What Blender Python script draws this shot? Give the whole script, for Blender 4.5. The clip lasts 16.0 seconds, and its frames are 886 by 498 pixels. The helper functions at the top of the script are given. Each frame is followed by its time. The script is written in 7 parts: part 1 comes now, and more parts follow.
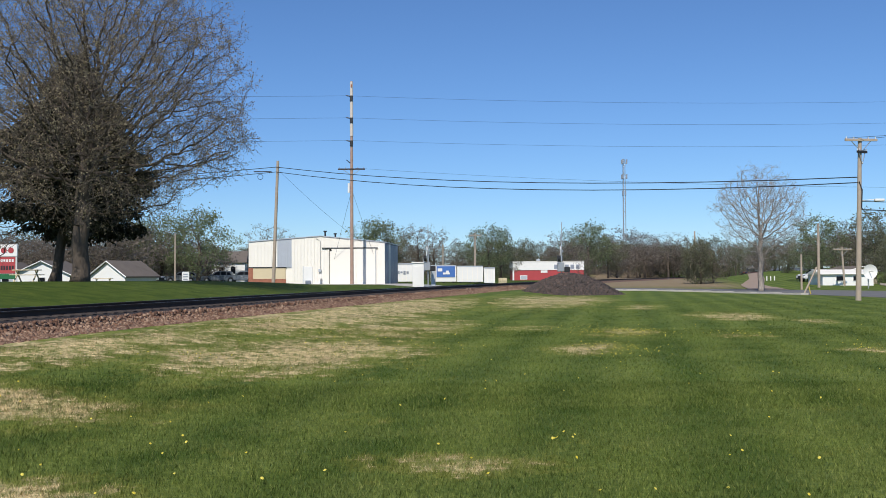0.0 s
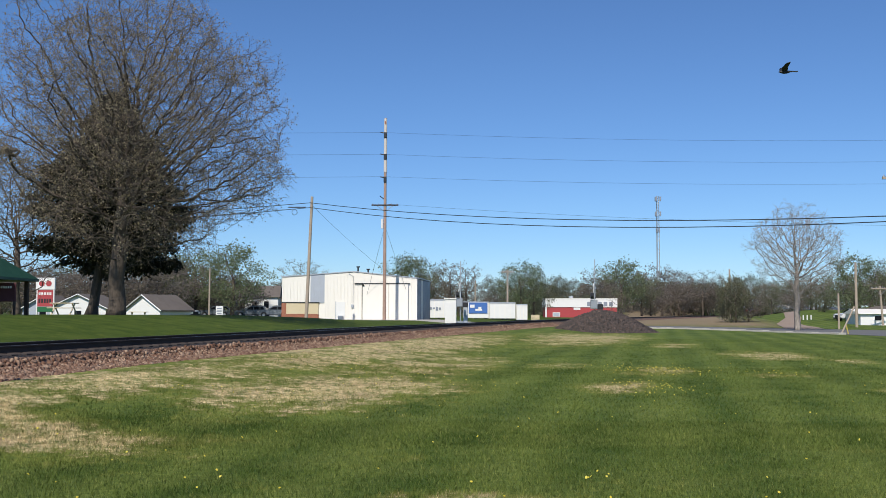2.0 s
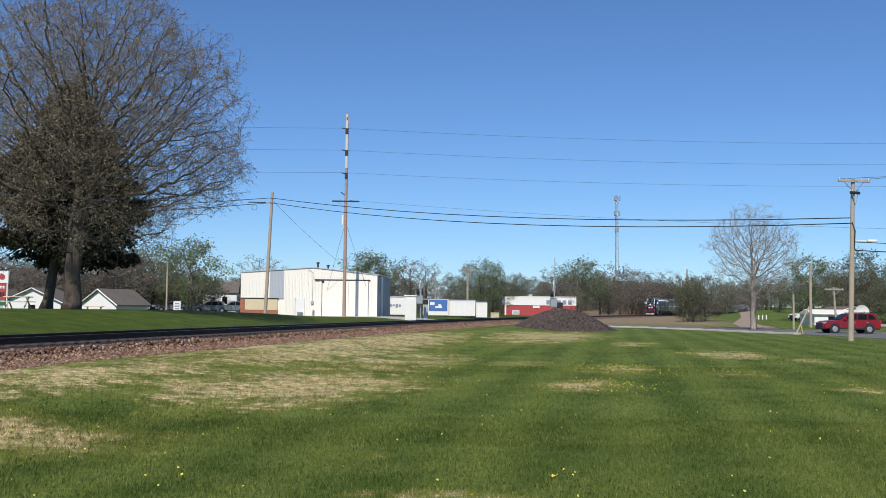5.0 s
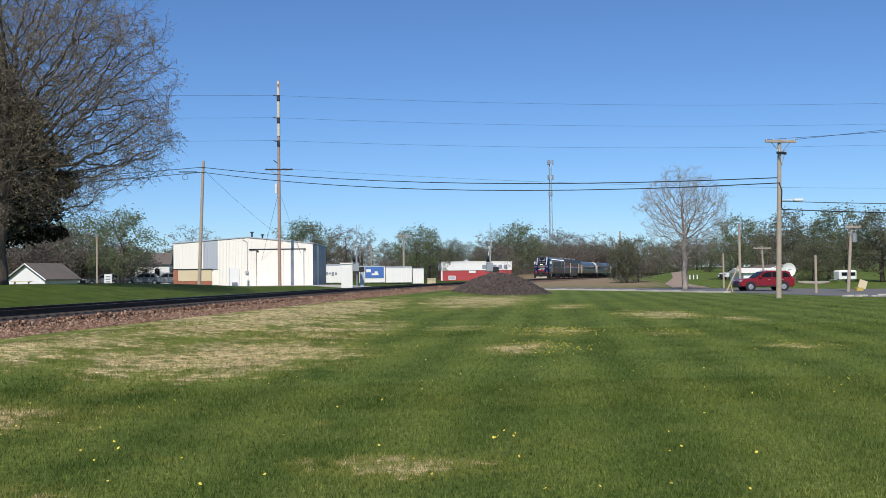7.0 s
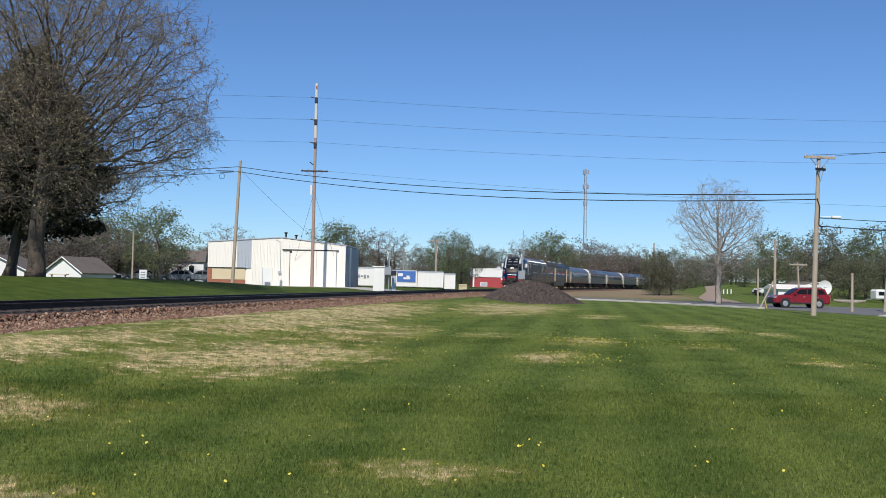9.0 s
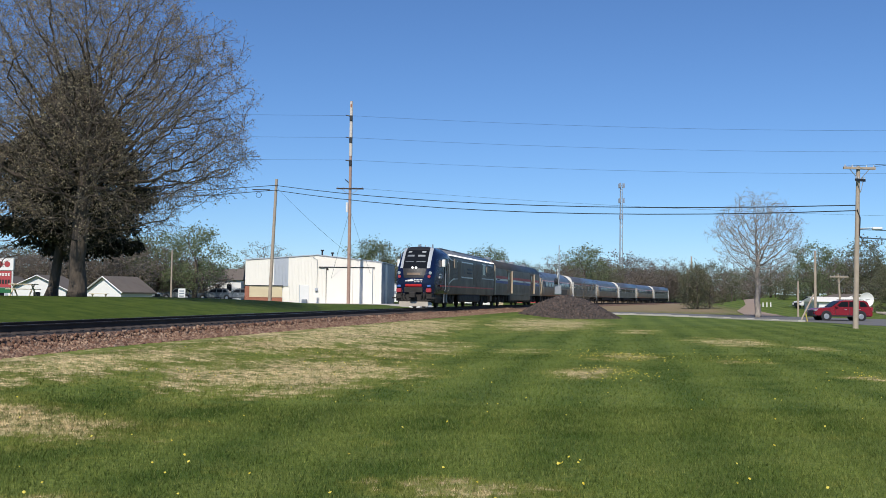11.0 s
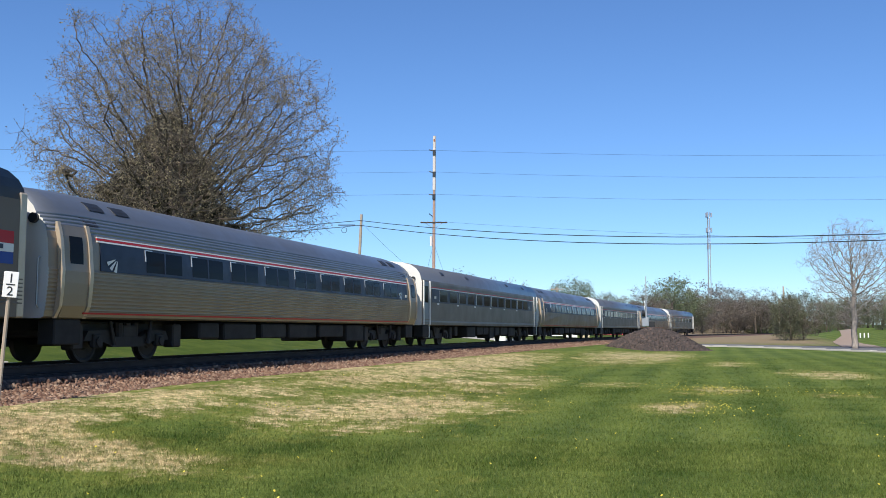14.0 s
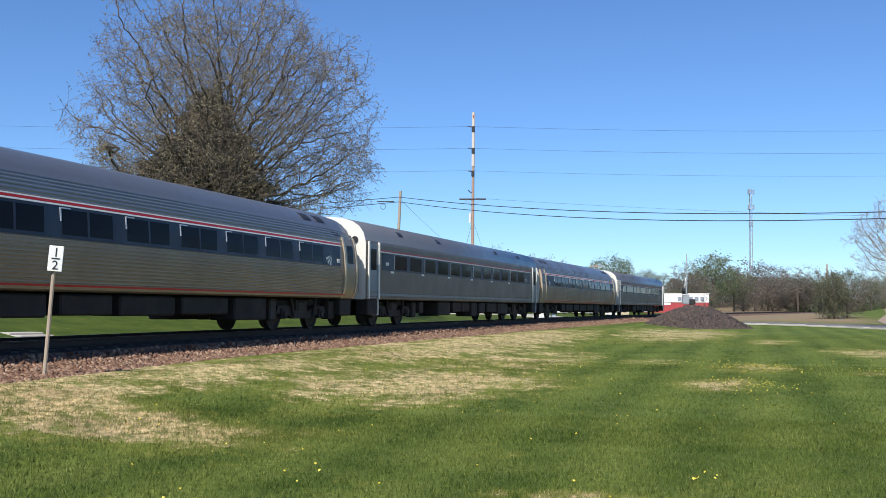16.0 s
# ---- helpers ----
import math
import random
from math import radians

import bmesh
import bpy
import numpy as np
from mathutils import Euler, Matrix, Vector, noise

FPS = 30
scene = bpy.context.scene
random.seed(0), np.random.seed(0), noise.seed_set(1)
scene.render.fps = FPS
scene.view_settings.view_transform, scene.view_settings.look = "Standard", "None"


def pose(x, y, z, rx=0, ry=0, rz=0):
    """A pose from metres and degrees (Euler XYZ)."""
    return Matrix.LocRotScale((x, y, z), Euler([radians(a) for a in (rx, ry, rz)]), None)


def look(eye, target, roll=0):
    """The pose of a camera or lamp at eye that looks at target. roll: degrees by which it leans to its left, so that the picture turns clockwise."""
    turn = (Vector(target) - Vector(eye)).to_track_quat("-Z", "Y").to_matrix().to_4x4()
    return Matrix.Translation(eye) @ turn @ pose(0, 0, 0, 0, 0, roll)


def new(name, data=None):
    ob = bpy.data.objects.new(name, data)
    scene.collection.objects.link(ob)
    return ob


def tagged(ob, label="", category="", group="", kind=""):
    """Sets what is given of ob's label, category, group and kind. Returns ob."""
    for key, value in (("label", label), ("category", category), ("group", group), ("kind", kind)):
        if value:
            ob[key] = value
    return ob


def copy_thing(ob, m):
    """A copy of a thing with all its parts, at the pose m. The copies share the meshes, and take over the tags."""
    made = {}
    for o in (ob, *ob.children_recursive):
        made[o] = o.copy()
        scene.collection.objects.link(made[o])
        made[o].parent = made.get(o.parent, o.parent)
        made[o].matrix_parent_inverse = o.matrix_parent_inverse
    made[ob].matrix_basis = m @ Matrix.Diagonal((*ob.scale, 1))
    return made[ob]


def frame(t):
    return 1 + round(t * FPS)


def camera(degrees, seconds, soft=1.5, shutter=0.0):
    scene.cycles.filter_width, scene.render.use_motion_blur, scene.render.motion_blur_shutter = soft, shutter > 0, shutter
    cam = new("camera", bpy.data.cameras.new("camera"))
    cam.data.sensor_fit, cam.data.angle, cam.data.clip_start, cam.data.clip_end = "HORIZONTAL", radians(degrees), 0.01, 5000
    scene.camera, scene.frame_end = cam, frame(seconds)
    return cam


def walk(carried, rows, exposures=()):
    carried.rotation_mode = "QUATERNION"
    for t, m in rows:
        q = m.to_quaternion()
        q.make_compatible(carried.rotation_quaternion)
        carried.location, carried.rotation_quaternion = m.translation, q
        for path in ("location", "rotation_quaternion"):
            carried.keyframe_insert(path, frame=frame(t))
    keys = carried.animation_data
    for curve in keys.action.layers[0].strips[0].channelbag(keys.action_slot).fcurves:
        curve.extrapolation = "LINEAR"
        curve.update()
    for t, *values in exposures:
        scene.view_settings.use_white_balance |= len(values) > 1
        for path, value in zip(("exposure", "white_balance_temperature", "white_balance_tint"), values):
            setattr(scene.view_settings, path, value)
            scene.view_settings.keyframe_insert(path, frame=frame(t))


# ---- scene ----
# ---- camera ----
cam = camera(47.45, 16.0, soft=0.85)
# seconds, x, y, z, yaw, pitch, roll
PATH = [
    (0, 0.000, -0.000, 1.600, -0.000, 1.539, 0.283),
    (0.5, -0.032, -0.071, 1.600, 0.455, 1.409, 0.517),
    (1, -0.016, -0.069, 1.609, 1.409, 2.191, 0.709),
    (1.5, -0.006, -0.057, 1.615, 1.705, 3.083, 0.415),
    (2, -0.016, -0.050, 1.608, 1.826, 3.592, -0.184),
    (2.5, -0.040, -0.027, 1.608, 2.142, 3.622, -0.921),
    (3, -0.007, -0.026, 1.606, 2.354, 3.688, -0.835),
    (5.3, -0.104, 0.038, 1.603, -1.408, 3.319, -0.365),
    (5.5, -0.110, 0.026, 1.608, -2.088, 3.129, -0.121),
    (6, -0.161, 0.056, 1.600, -3.557, 2.768, 0.351),
    (6.5, -0.163, 0.072, 1.595, -4.086, 2.096, 0.534),
    (7, -0.110, 0.090, 1.587, -4.094, 1.545, 0.651),
    (7.5, -0.099, 0.062, 1.591, -3.709, 1.486, 0.308),
    (8, -0.092, 0.068, 1.594, -3.370, 1.749, -0.283),
    (8.5, -0.094, 0.063, 1.590, -3.157, 1.714, -1.066),
    (9, -0.095, 0.068, 1.592, -2.290, 1.865, -1.207),
    (9.5, -0.114, 0.043, 1.598, -1.097, 2.220, -1.221),
    (9.7, -0.127, 0.009, 1.612, -0.579, 2.388, -1.092),
    (12, -0.098, 0.048, 1.610, 0.100, 3.126, -0.251),
    (12.5, -0.119, 0.029, 1.617, 1.760, 3.616, 0.011),
    (13, -0.125, 0.046, 1.623, 3.324, 3.882, -0.018),
    (13.5, -0.117, 0.030, 1.630, 3.935, 4.360, -0.022),
    (14, -0.127, 0.074, 1.632, 4.559, 4.559, -0.235),
    (14.5, -0.133, 0.078, 1.622, 5.485, 4.411, -0.267),
    (15, -0.138, 0.094, 1.617, 6.242, 4.171, -0.253),
    (15.5, -0.141, 0.153, 1.608, 6.412, 3.668, -0.683),
    (16, -0.155, 0.134, 1.606, 6.743, 3.233, -0.485),
]
walk(cam, [(t, pose(x, y, z, 90 + pitch, roll, yaw)) for t, x, y, z, yaw, pitch, roll in PATH],
     exposures=((0.0, 0.08), (9.7, 0.10), (12.0, 0.16), (13.0, 0.43), (16.0, 0.46)))

# ---- world and sun ----
SUN_ELEV = radians(44)
SUN_DIR = Vector((-0.235, -0.972, 0)).normalized()  # towards the sun, flat
world = bpy.data.worlds.new("sky")
scene.world = world
world.use_nodes = True
wn = world.node_tree.nodes
sky = wn.new("ShaderNodeTexSky")
sky.sky_type = "NISHITA"
sky.sun_disc = False
sky.sun_elevation = SUN_ELEV
sky.sun_rotation = math.atan2(SUN_DIR.x, SUN_DIR.y)
sky.altitude = 0
sky.air_density = 0.9
sky.dust_density = 0.0
sky.ozone_density = 6.0
wn["Background"].inputs[1].default_value = 0.088
tint = wn.new("ShaderNodeMixRGB")
tint.blend_type = "MULTIPLY"
tint.inputs[0].default_value = 1.0
tint.inputs[2].default_value = (0.80, 0.97, 1.17, 1)
world.node_tree.links.new(sky.outputs[0], tint.inputs[1])
world.node_tree.links.new(tint.outputs[0], wn["Background"].inputs[0])
sun_data = bpy.data.lights.new("sun", "SUN")
sun_data.energy = 4.2
sun_data.angle = radians(0.5)
sun_data.color = (1.0, 0.95, 0.87)
sun = new("sun", sun_data)
to_sun = SUN_DIR * math.cos(SUN_ELEV) + Vector((0, 0, math.sin(SUN_ELEV)))
sun.matrix_world = look(to_sun * 100, (0, 0, 0))

# ---- materials ----


class Mat:
    """A small builder for node materials."""

    def __init__(self, name, color=(0.5, 0.5, 0.5), rough=0.6, metal=0.0):
        self.m = bpy.data.materials.new(name)
        self.m.use_nodes = True
        self.t = self.m.node_tree
        self.p = self.t.nodes["Principled BSDF"]
        self.p.inputs["Base Color"].default_value = (*color, 1)
        self.p.inputs["Roughness"].default_value = rough
        self.p.inputs["Metallic"].default_value = metal

    def n(self, kind, **kw):
        node = self.t.nodes.new("ShaderNode" + kind)
        for k, v in kw.items():
            if k == "op":
                node.operation = v
            elif k == "blend":
                node.blend_type = v
            elif k == "data":
                node.data_type = v
        return node

    def link(self, a, b):
        self.t.links.new(a, b)

    def put(self, sock, v):
        if hasattr(v, "is_output"):
            self.link(v, sock)
        elif isinstance(v, (tuple, list)) and len(v) == 3 and sock.type == "RGBA":
            sock.default_value = (*v, 1)
        else:
            sock.default_value = v

    def pos(self, obj=False):
        if obj:
            return self.n("TexCoord").outputs["Object"]
        return self.n("NewGeometry").outputs["Position"]

    def noise(self, vec, scale, detail=4, rough=0.55, dist=0.0):
        q = self.n("TexNoise")
        self.put(q.inputs["Vector"], vec)
        q.inputs["Scale"].default_value = scale
        q.inputs["Detail"].default_value = detail
        q.inputs["Roughness"].default_value = rough
        q.inputs["Distortion"].default_value = dist
        return q.outputs[0]

    def voronoi(self, vec, scale, out="Color"):
        q = self.n("TexVoronoi")
        self.put(q.inputs["Vector"], vec)
        q.inputs["Scale"].default_value = scale
        return q.outputs[out]

    def ramp(self, fac, stops):
        q = self.n("ValToRGB")
        self.put(q.inputs[0], fac)
        e = q.color_ramp.elements
        while len(e) < len(stops):
            e.new(0.5)
        for el, (at, col) in zip(e, stops):
            el.position = at
            el.color = (*col, 1) if not isinstance(col, (int, float)) else (col, col, col, 1)
        return q.outputs[0]

    def mix(self, fac, a, b, blend="MIX"):
        q = self.n("MixRGB", blend=blend)
        self.put(q.inputs[0], fac)
        self.put(q.inputs[1], a)
        self.put(q.inputs[2], b)
        return q.outputs[0]

    def math(self, op, a, b=0.0, clamp=False):
        q = self.n("Math", op=op)
        q.use_clamp = clamp
        self.put(q.inputs[0], a)
        self.put(q.inputs[1], b)
        return q.outputs[0]

    def sep(self, vec):
        q = self.n("SeparateXYZ")
        self.put(q.inputs[0], vec)
        return q.outputs

    def mapping(self, vec, rot=(0, 0, 0), scale=(1, 1, 1)):
        q = self.n("Mapping")
        self.put(q.inputs[0], vec)
        q.inputs["Rotation"].default_value = rot
        q.inputs["Scale"].default_value = scale
        return q.outputs[0]

    def bump(self, h, strength=0.3, dist=0.02):
        q = self.n("Bump")
        self.put(q.inputs["Height"], h)
        q.inputs["Strength"].default_value = strength
        q.inputs["Distance"].default_value = dist
        self.link(q.outputs[0], self.p.inputs["Normal"])

    def color(self, v):
        self.put(self.p.inputs["Base Color"], v)

    def rough(self, v):
        self.put(self.p.inputs["Roughness"], v)


def worn(name, color, rough=0.5, metal=0.0, dirt=0.25, scale=1.5, dark=0.55, bump=0.0, obj=True):
    """A painted or plain surface with blotches and grain at two scales."""
    m = Mat(name, color, rough, metal)
    p = m.pos(obj)
    a = m.noise(p, scale, 5, 0.6)
    b = m.noise(p, scale * 14, 3, 0.6)
    f = m.math("MULTIPLY", m.ramp(m.math("ADD", m.math("MULTIPLY", a, 0.7), m.math("MULTIPLY", b, 0.3)), [(0.38, 0.0), (0.72, 1.0)]), dirt)
    m.color(m.mix(f, color, tuple(c * dark for c in color)))
    m.rough(m.ramp(a, [(0.3, max(rough - 0.08, 0.03)), (0.7, min(rough + 0.1, 1.0))]))
    if bump:
        m.bump(b, bump, 0.01)
    return m.m


# dry patches of the lawn: metres from the track, metres along it, half widths of both, strength
DRY = [
    (4.0, 13.0, 2.0, 13.0, 1.0), (4.6, 38.0, 2.5, 22.0, 1.0), (8.0, 20.0, 2.7, 5.0, 1.0), (7.9, 30.0, 2.1, 6.5, 0.85),
    (6.2, 11.3, 3.0, 1.5, 1.0), (10.4, 6.8, 1.0, 0.8, 0.95), (13.3, 8.5, 1.0, 0.6, 0.85), (13.7, 22.0, 1.0, 2.0, 0.85),
    (14.4, 29.0, 1.3, 2.8, 0.72), (9.0, 63.0, 3.8, 16.0, 0.9), (18.3, 40.5, 2.0, 4.4, 0.85), (17.7, 27.7, 1.0, 1.6, 0.62),
    (19.9, 22.4, 1.1, 1.3, 0.60), (14.6, 51.5, 1.5, 4.5, 0.75), (20.9, 36.4, 1.0, 2.4, 0.62), (11.4, 31.0, 1.3, 2.4, 0.62),
]


def ground_material(name, blades=False):
    """Mown lawn with dry patches by the track and dandelion stretches; the blades follow the same pattern."""
    m = Mat(name, (0.08, 0.16, 0.03), 0.85)
    m.p.inputs["Specular IOR Level"].default_value = 0.08
    p = m.pos()
    # along and across the track's way
    q = m.mapping(p, rot=(0, 0, 0.1784))
    mid = m.noise(p, 0.9, 5, 0.6)
    fine = m.noise(p, 14, 4, 0.65)
    xs = m.sep(q)
    lat = m.math("SUBTRACT", m.math("ADD", xs[0], 14.8), m.math("MULTIPLY", m.math("MULTIPLY", xs[1], xs[1]), 0.00033))
    # narrow mowing stripes, broken up by uneven growth
    wob = m.math("MULTIPLY", m.noise(p, 0.22, 3), 2.4)
    stripe = m.math("SINE", m.math("ADD", m.math("MULTIPLY", xs[0], 3.7), wob))
    stripe = m.math("ADD", m.math("MULTIPLY", stripe, 0.10), m.math("ADD", m.math("MULTIPLY", m.noise(p, 0.33, 4, 0.6), 0.75), m.math("MULTIPLY", mid, 0.25)))
    green = m.mix(m.ramp(stripe, [(0.34, 0.0), (0.70, 1.0)]), (0.077, 0.119, 0.022), (0.208, 0.254, 0.056))
    green = m.mix(m.ramp(mid, [(0.42, 0.0), (0.68, 0.45)]), green, (0.200, 0.230, 0.066))
    green = m.mix(m.math("MULTIPLY", m.ramp(fine, [(0.34, 0.0), (0.62, 1.0)]), 0.66), green, (0.041, 0.074, 0.014))
    # darker turf on the bank beyond the track, with tree shade put into its green
    bank_shade = m.ramp(m.math("MULTIPLY", m.math("ADD", lat, 10.0), 0.05), [(0.0, 0.92), (0.30, 0.92), (0.42, 0.0)])
    green = m.mix(bank_shade, green, m.mix(m.ramp(mid, [(0.35, 0.0), (0.65, 1.0)]), m.mix(fine, (0.030, 0.056, 0.009), (0.054, 0.086, 0.014)), (0.082, 0.112, 0.020)))
    # dry patches with ragged edges
    n_a = m.math("SUBTRACT", m.noise(p, 0.6, 5, 0.7), 0.5)
    n_b = m.math("SUBTRACT", m.noise(m.mapping(p, scale=(1.0, 0.8, 1)), 3.4, 6, 0.78), 0.5)
    patch = None
    for a, b, ra, rb, w in DRY:
        u = m.math("MULTIPLY", m.math("SUBTRACT", lat, a), 1 / ra)
        v = m.math("MULTIPLY", m.math("SUBTRACT", xs[1], b), 1 / rb)
        d = m.math("ADD", m.math("MULTIPLY", u, u), m.math("MULTIPLY", v, v))
        e = m.math("SUBTRACT", w, m.math("MULTIPLY", d, 0.55))
        patch = e if patch is None else m.math("MAXIMUM", patch, e)
    field = m.math("ADD", m.math("MAXIMUM", patch, -0.12), m.math("ADD", m.math("MULTIPLY", n_a, 2.5), m.math("MULTIPLY", n_b, 2.4)))
    dry = m.ramp(m.math("MULTIPLY", field, 0.5), [(0.27, 0.0), (0.44, 1.0)])
    straw = m.mix(m.ramp(m.noise(p, 11, 5, 0.75), [(0.36, 0.0), (0.60, 1.0)]), (0.34, 0.245, 0.105), (0.92, 0.73, 0.42))
    straw = m.mix(m.ramp(m.noise(p, 0.7, 3), [(0.45, 0.0), (0.7, 0.6)]), straw, (0.42, 0.30, 0.19))
    thin = m.ramp(m.noise(p, 4.2, 5, 0.72), [(0.40, 0.12), (0.56, 0.95)])
    col = m.mix(m.math("MULTIPLY", dry, thin), green, straw)
    # yellowing round the patches
    yel = m.ramp(m.math("MULTIPLY", field, 0.5), [(0.08, 0.0), (0.26, 0.32), (0.4, 0.0)])
    col = m.mix(yel, col, (0.30, 0.28, 0.06))
    if blades:
        isl = m.n("NewGeometry").outputs["Random Per Island"]
        col = m.mix(1.0, col, m.ramp(isl, [(0.0, 0.62), (1.0, 1.06)]), "MULTIPLY")
        col = m.mix(m.ramp(isl, [(0.75, 0.0), (1.0, 0.30)]), col, (0.36, 0.34, 0.13))
    else:
        # beyond the lawn: bare soil and rough pasture
        y = m.sep(p)[1]
        far = m.ramp(m.math("MULTIPLY", m.math("SUBTRACT", y, 95.0), 0.01), [(0.0, 0.0), (0.25, 1.0)])
        right = m.ramp(m.math("MULTIPLY", m.math("ADD", xs[0], 14.0), 0.025), [(0.0, 0.0), (0.1, 1.0), (0.62, 1.0), (0.75, 0.0)])
        soil = m.mix(m.noise(p, 0.2, 5, 0.6), (0.32, 0.225, 0.15), (0.22, 0.175, 0.105))
        col = m.mix(m.math("MULTIPLY", far, m.math("MULTIPLY", right, 0.9)), col, soil)
        m.bump(m.math("ADD", fine, m.math("MULTIPLY", m.noise(p, 60, 2), 0.6)), 0.7, 0.03)
    m.color(col)
    return m.m


M_LAWN = ground_material("lawn")
M_BLADE = ground_material("grass_blades", True)


def stone_material(name, lo, mid, hi, scale=16.0, red=0.5):
    m = Mat(name, mid, 0.85)
    p = m.pos()
    cell = m.voronoi(p, scale)
    v = m.sep(cell)[0]
    c = m.ramp(v, [(0.0, lo), (0.35, mid), (0.75, hi), (1.0, tuple(0.7 * a for a in mid))])
    c = m.mix(m.math("MULTIPLY", m.noise(p, 0.8, 4), red), c, tuple(0.6 * a for a in lo))
    m.color(c)
    d = m.voronoi(p, scale, "Distance")
    m.bump(m.math("ADD", m.math("MULTIPLY", d, -1.0), m.math("MULTIPLY", v, 0.6)), 0.9, 0.04)
    return m.m


M_BALLAST = stone_material("ballast", (0.10, 0.050, 0.030), (0.20, 0.105, 0.065), (0.30, 0.20, 0.14))
# ballast between the ties, much darker than the shoulder
M_CRIB = stone_material("dark_ballast", (0.012, 0.009, 0.008), (0.026, 0.019, 0.016), (0.046, 0.033, 0.026))


def rock_mat(name, stops):
    m = Mat(name, stops[0], 0.85)
    r = m.n("NewGeometry").outputs["Random Per Island"]
    c = m.ramp(r, [(i / (len(stops) - 1), s) for i, s in enumerate(stops)])
    c = m.mix(m.math("MULTIPLY", m.noise(m.pos(), 30, 4), 0.5), c, tuple(0.5 * a for a in stops[0]))
    m.color(c)
    m.bump(m.noise(m.pos(), 60, 3), 0.4, 0.01)
    return m.m


M_ROCKS = rock_mat("ballast_stones", [(0.10, 0.048, 0.028), (0.24, 0.122, 0.074), (0.48, 0.33, 0.225), (0.14, 0.068, 0.042), (0.30, 0.19, 0.128)])
M_PILE = rock_mat("pile_stones", [(0.045, 0.036, 0.033), (0.075, 0.057, 0.050), (0.11, 0.078, 0.064), (0.055, 0.047, 0.044), (0.15, 0.105, 0.085)])
M_RAIL = worn("rail_steel", (0.060, 0.038, 0.028), 0.85, 0.0, 0.4)
M_RAILTOP = worn("rail_head", (0.45, 0.45, 0.46), 0.28, 1.0, 0.15)
M_TIE = worn("tie_wood", (0.052, 0.039, 0.032), 0.9, 0, 0.5, 3, bump=0.4)
M_ASPHALT = worn("asphalt", (0.15, 0.145, 0.14), 0.9, 0, 0.4, 0.6, 0.7, 0.3, obj=False)
M_CONCRETE = worn("concrete", (0.46, 0.43, 0.38), 0.9, 0, 0.4, 1.0, 0.7, 0.2, obj=False)
M_GRAVEL = worn("gravel_lane", (0.34, 0.25, 0.185), 0.95, 0, 0.5, 0.8, 0.7, 0.3, obj=False)
M_WHITE = worn("white_sheet_metal", (0.87, 0.825, 0.74), 0.55, 0, 0.22, 0.5, 0.8)
M_GALV = worn("bare_sheet_metal", (0.50, 0.53, 0.58), 0.45, 0.3, 0.4, 0.8, 0.7)
M_BRICKRED = worn("red_brick", (0.36, 0.14, 0.085), 0.85, 0, 0.5, 2.0, 0.6)
M_CREAM = worn("cream_block", (0.66, 0.55, 0.36), 0.8, 0, 0.35, 0.8, 0.75)
M_REDPAINT = worn("red_siding", (0.42, 0.055, 0.06), 0.55, 0, 0.3, 0.8, 0.7)
M_ROOFDARK = worn("roof_shingle", (0.15, 0.125, 0.105), 0.9, 0, 0.5, 1.2, 0.7)
# blue-grey for the shed's shaded wall, also for grey metal and lettering
M_SHADE = worn("shade_grey_metal", (0.30, 0.33, 0.38), 0.5, 0.3, 0.5, 0.7, 0.6)
M_POLE = worn("pole_wood", (0.41, 0.275, 0.215), 0.9, 0, 0.55, 2.5, 0.6, 0.3)
M_POLEGREY = worn("weathered_pole_wood", (0.41, 0.335, 0.26), 0.9, 0, 0.5, 2.5, 0.6, 0.3)
M_WIRE = Mat("wire", (0.02, 0.02, 0.022), 0.5).m
M_STEEL = worn("galvanised_steel", (0.45, 0.46, 0.47), 0.45, 0.7, 0.3)
M_BLACK = worn("black_paint", (0.018, 0.018, 0.02), 0.5, 0, 0.3)
M_GLASSDARK = Mat("dark_glass", (0.012, 0.014, 0.018), 0.06)
M_GLASSDARK.p.inputs["IOR"].default_value = 1.22
M_GLASSDARK.p.inputs["Specular IOR Level"].default_value = 0.22
M_GLASSDARK = M_GLASSDARK.m
M_WHITEPAINT = worn("white_paint", (0.80, 0.79, 0.76), 0.5, 0, 0.12)
M_BLUEPAINT = worn("blue_paint", (0.06, 0.16, 0.45), 0.5, 0, 0.2)

# ---- building helpers ----


def mesh_of(name, bm, mat, smooth=False):
    me = bpy.data.meshes.new(name)
    bm.normal_update()
    bm.to_mesh(me)
    bm.free()
    for mm in (mat if isinstance(mat, (list, tuple)) else [mat]):
        me.materials.append(mm)
    if smooth:
        me.polygons.foreach_set("use_smooth", [True] * len(me.polygons))
    return me


def part(name, bm, material, parent=None, label="", smooth=False):
    """Links a bmesh as one mesh object under a thing or a part."""
    ob = new(name, mesh_of(name, bm, material, smooth))
    ob.parent = parent
    if label:
        ob["label"] = label
    return ob


def thing(name, label, category, m=None, group="", kind=""):
    ob = new(name)
    if m is not None:
        ob.matrix_world = m
    return tagged(ob, label, category, group, kind)


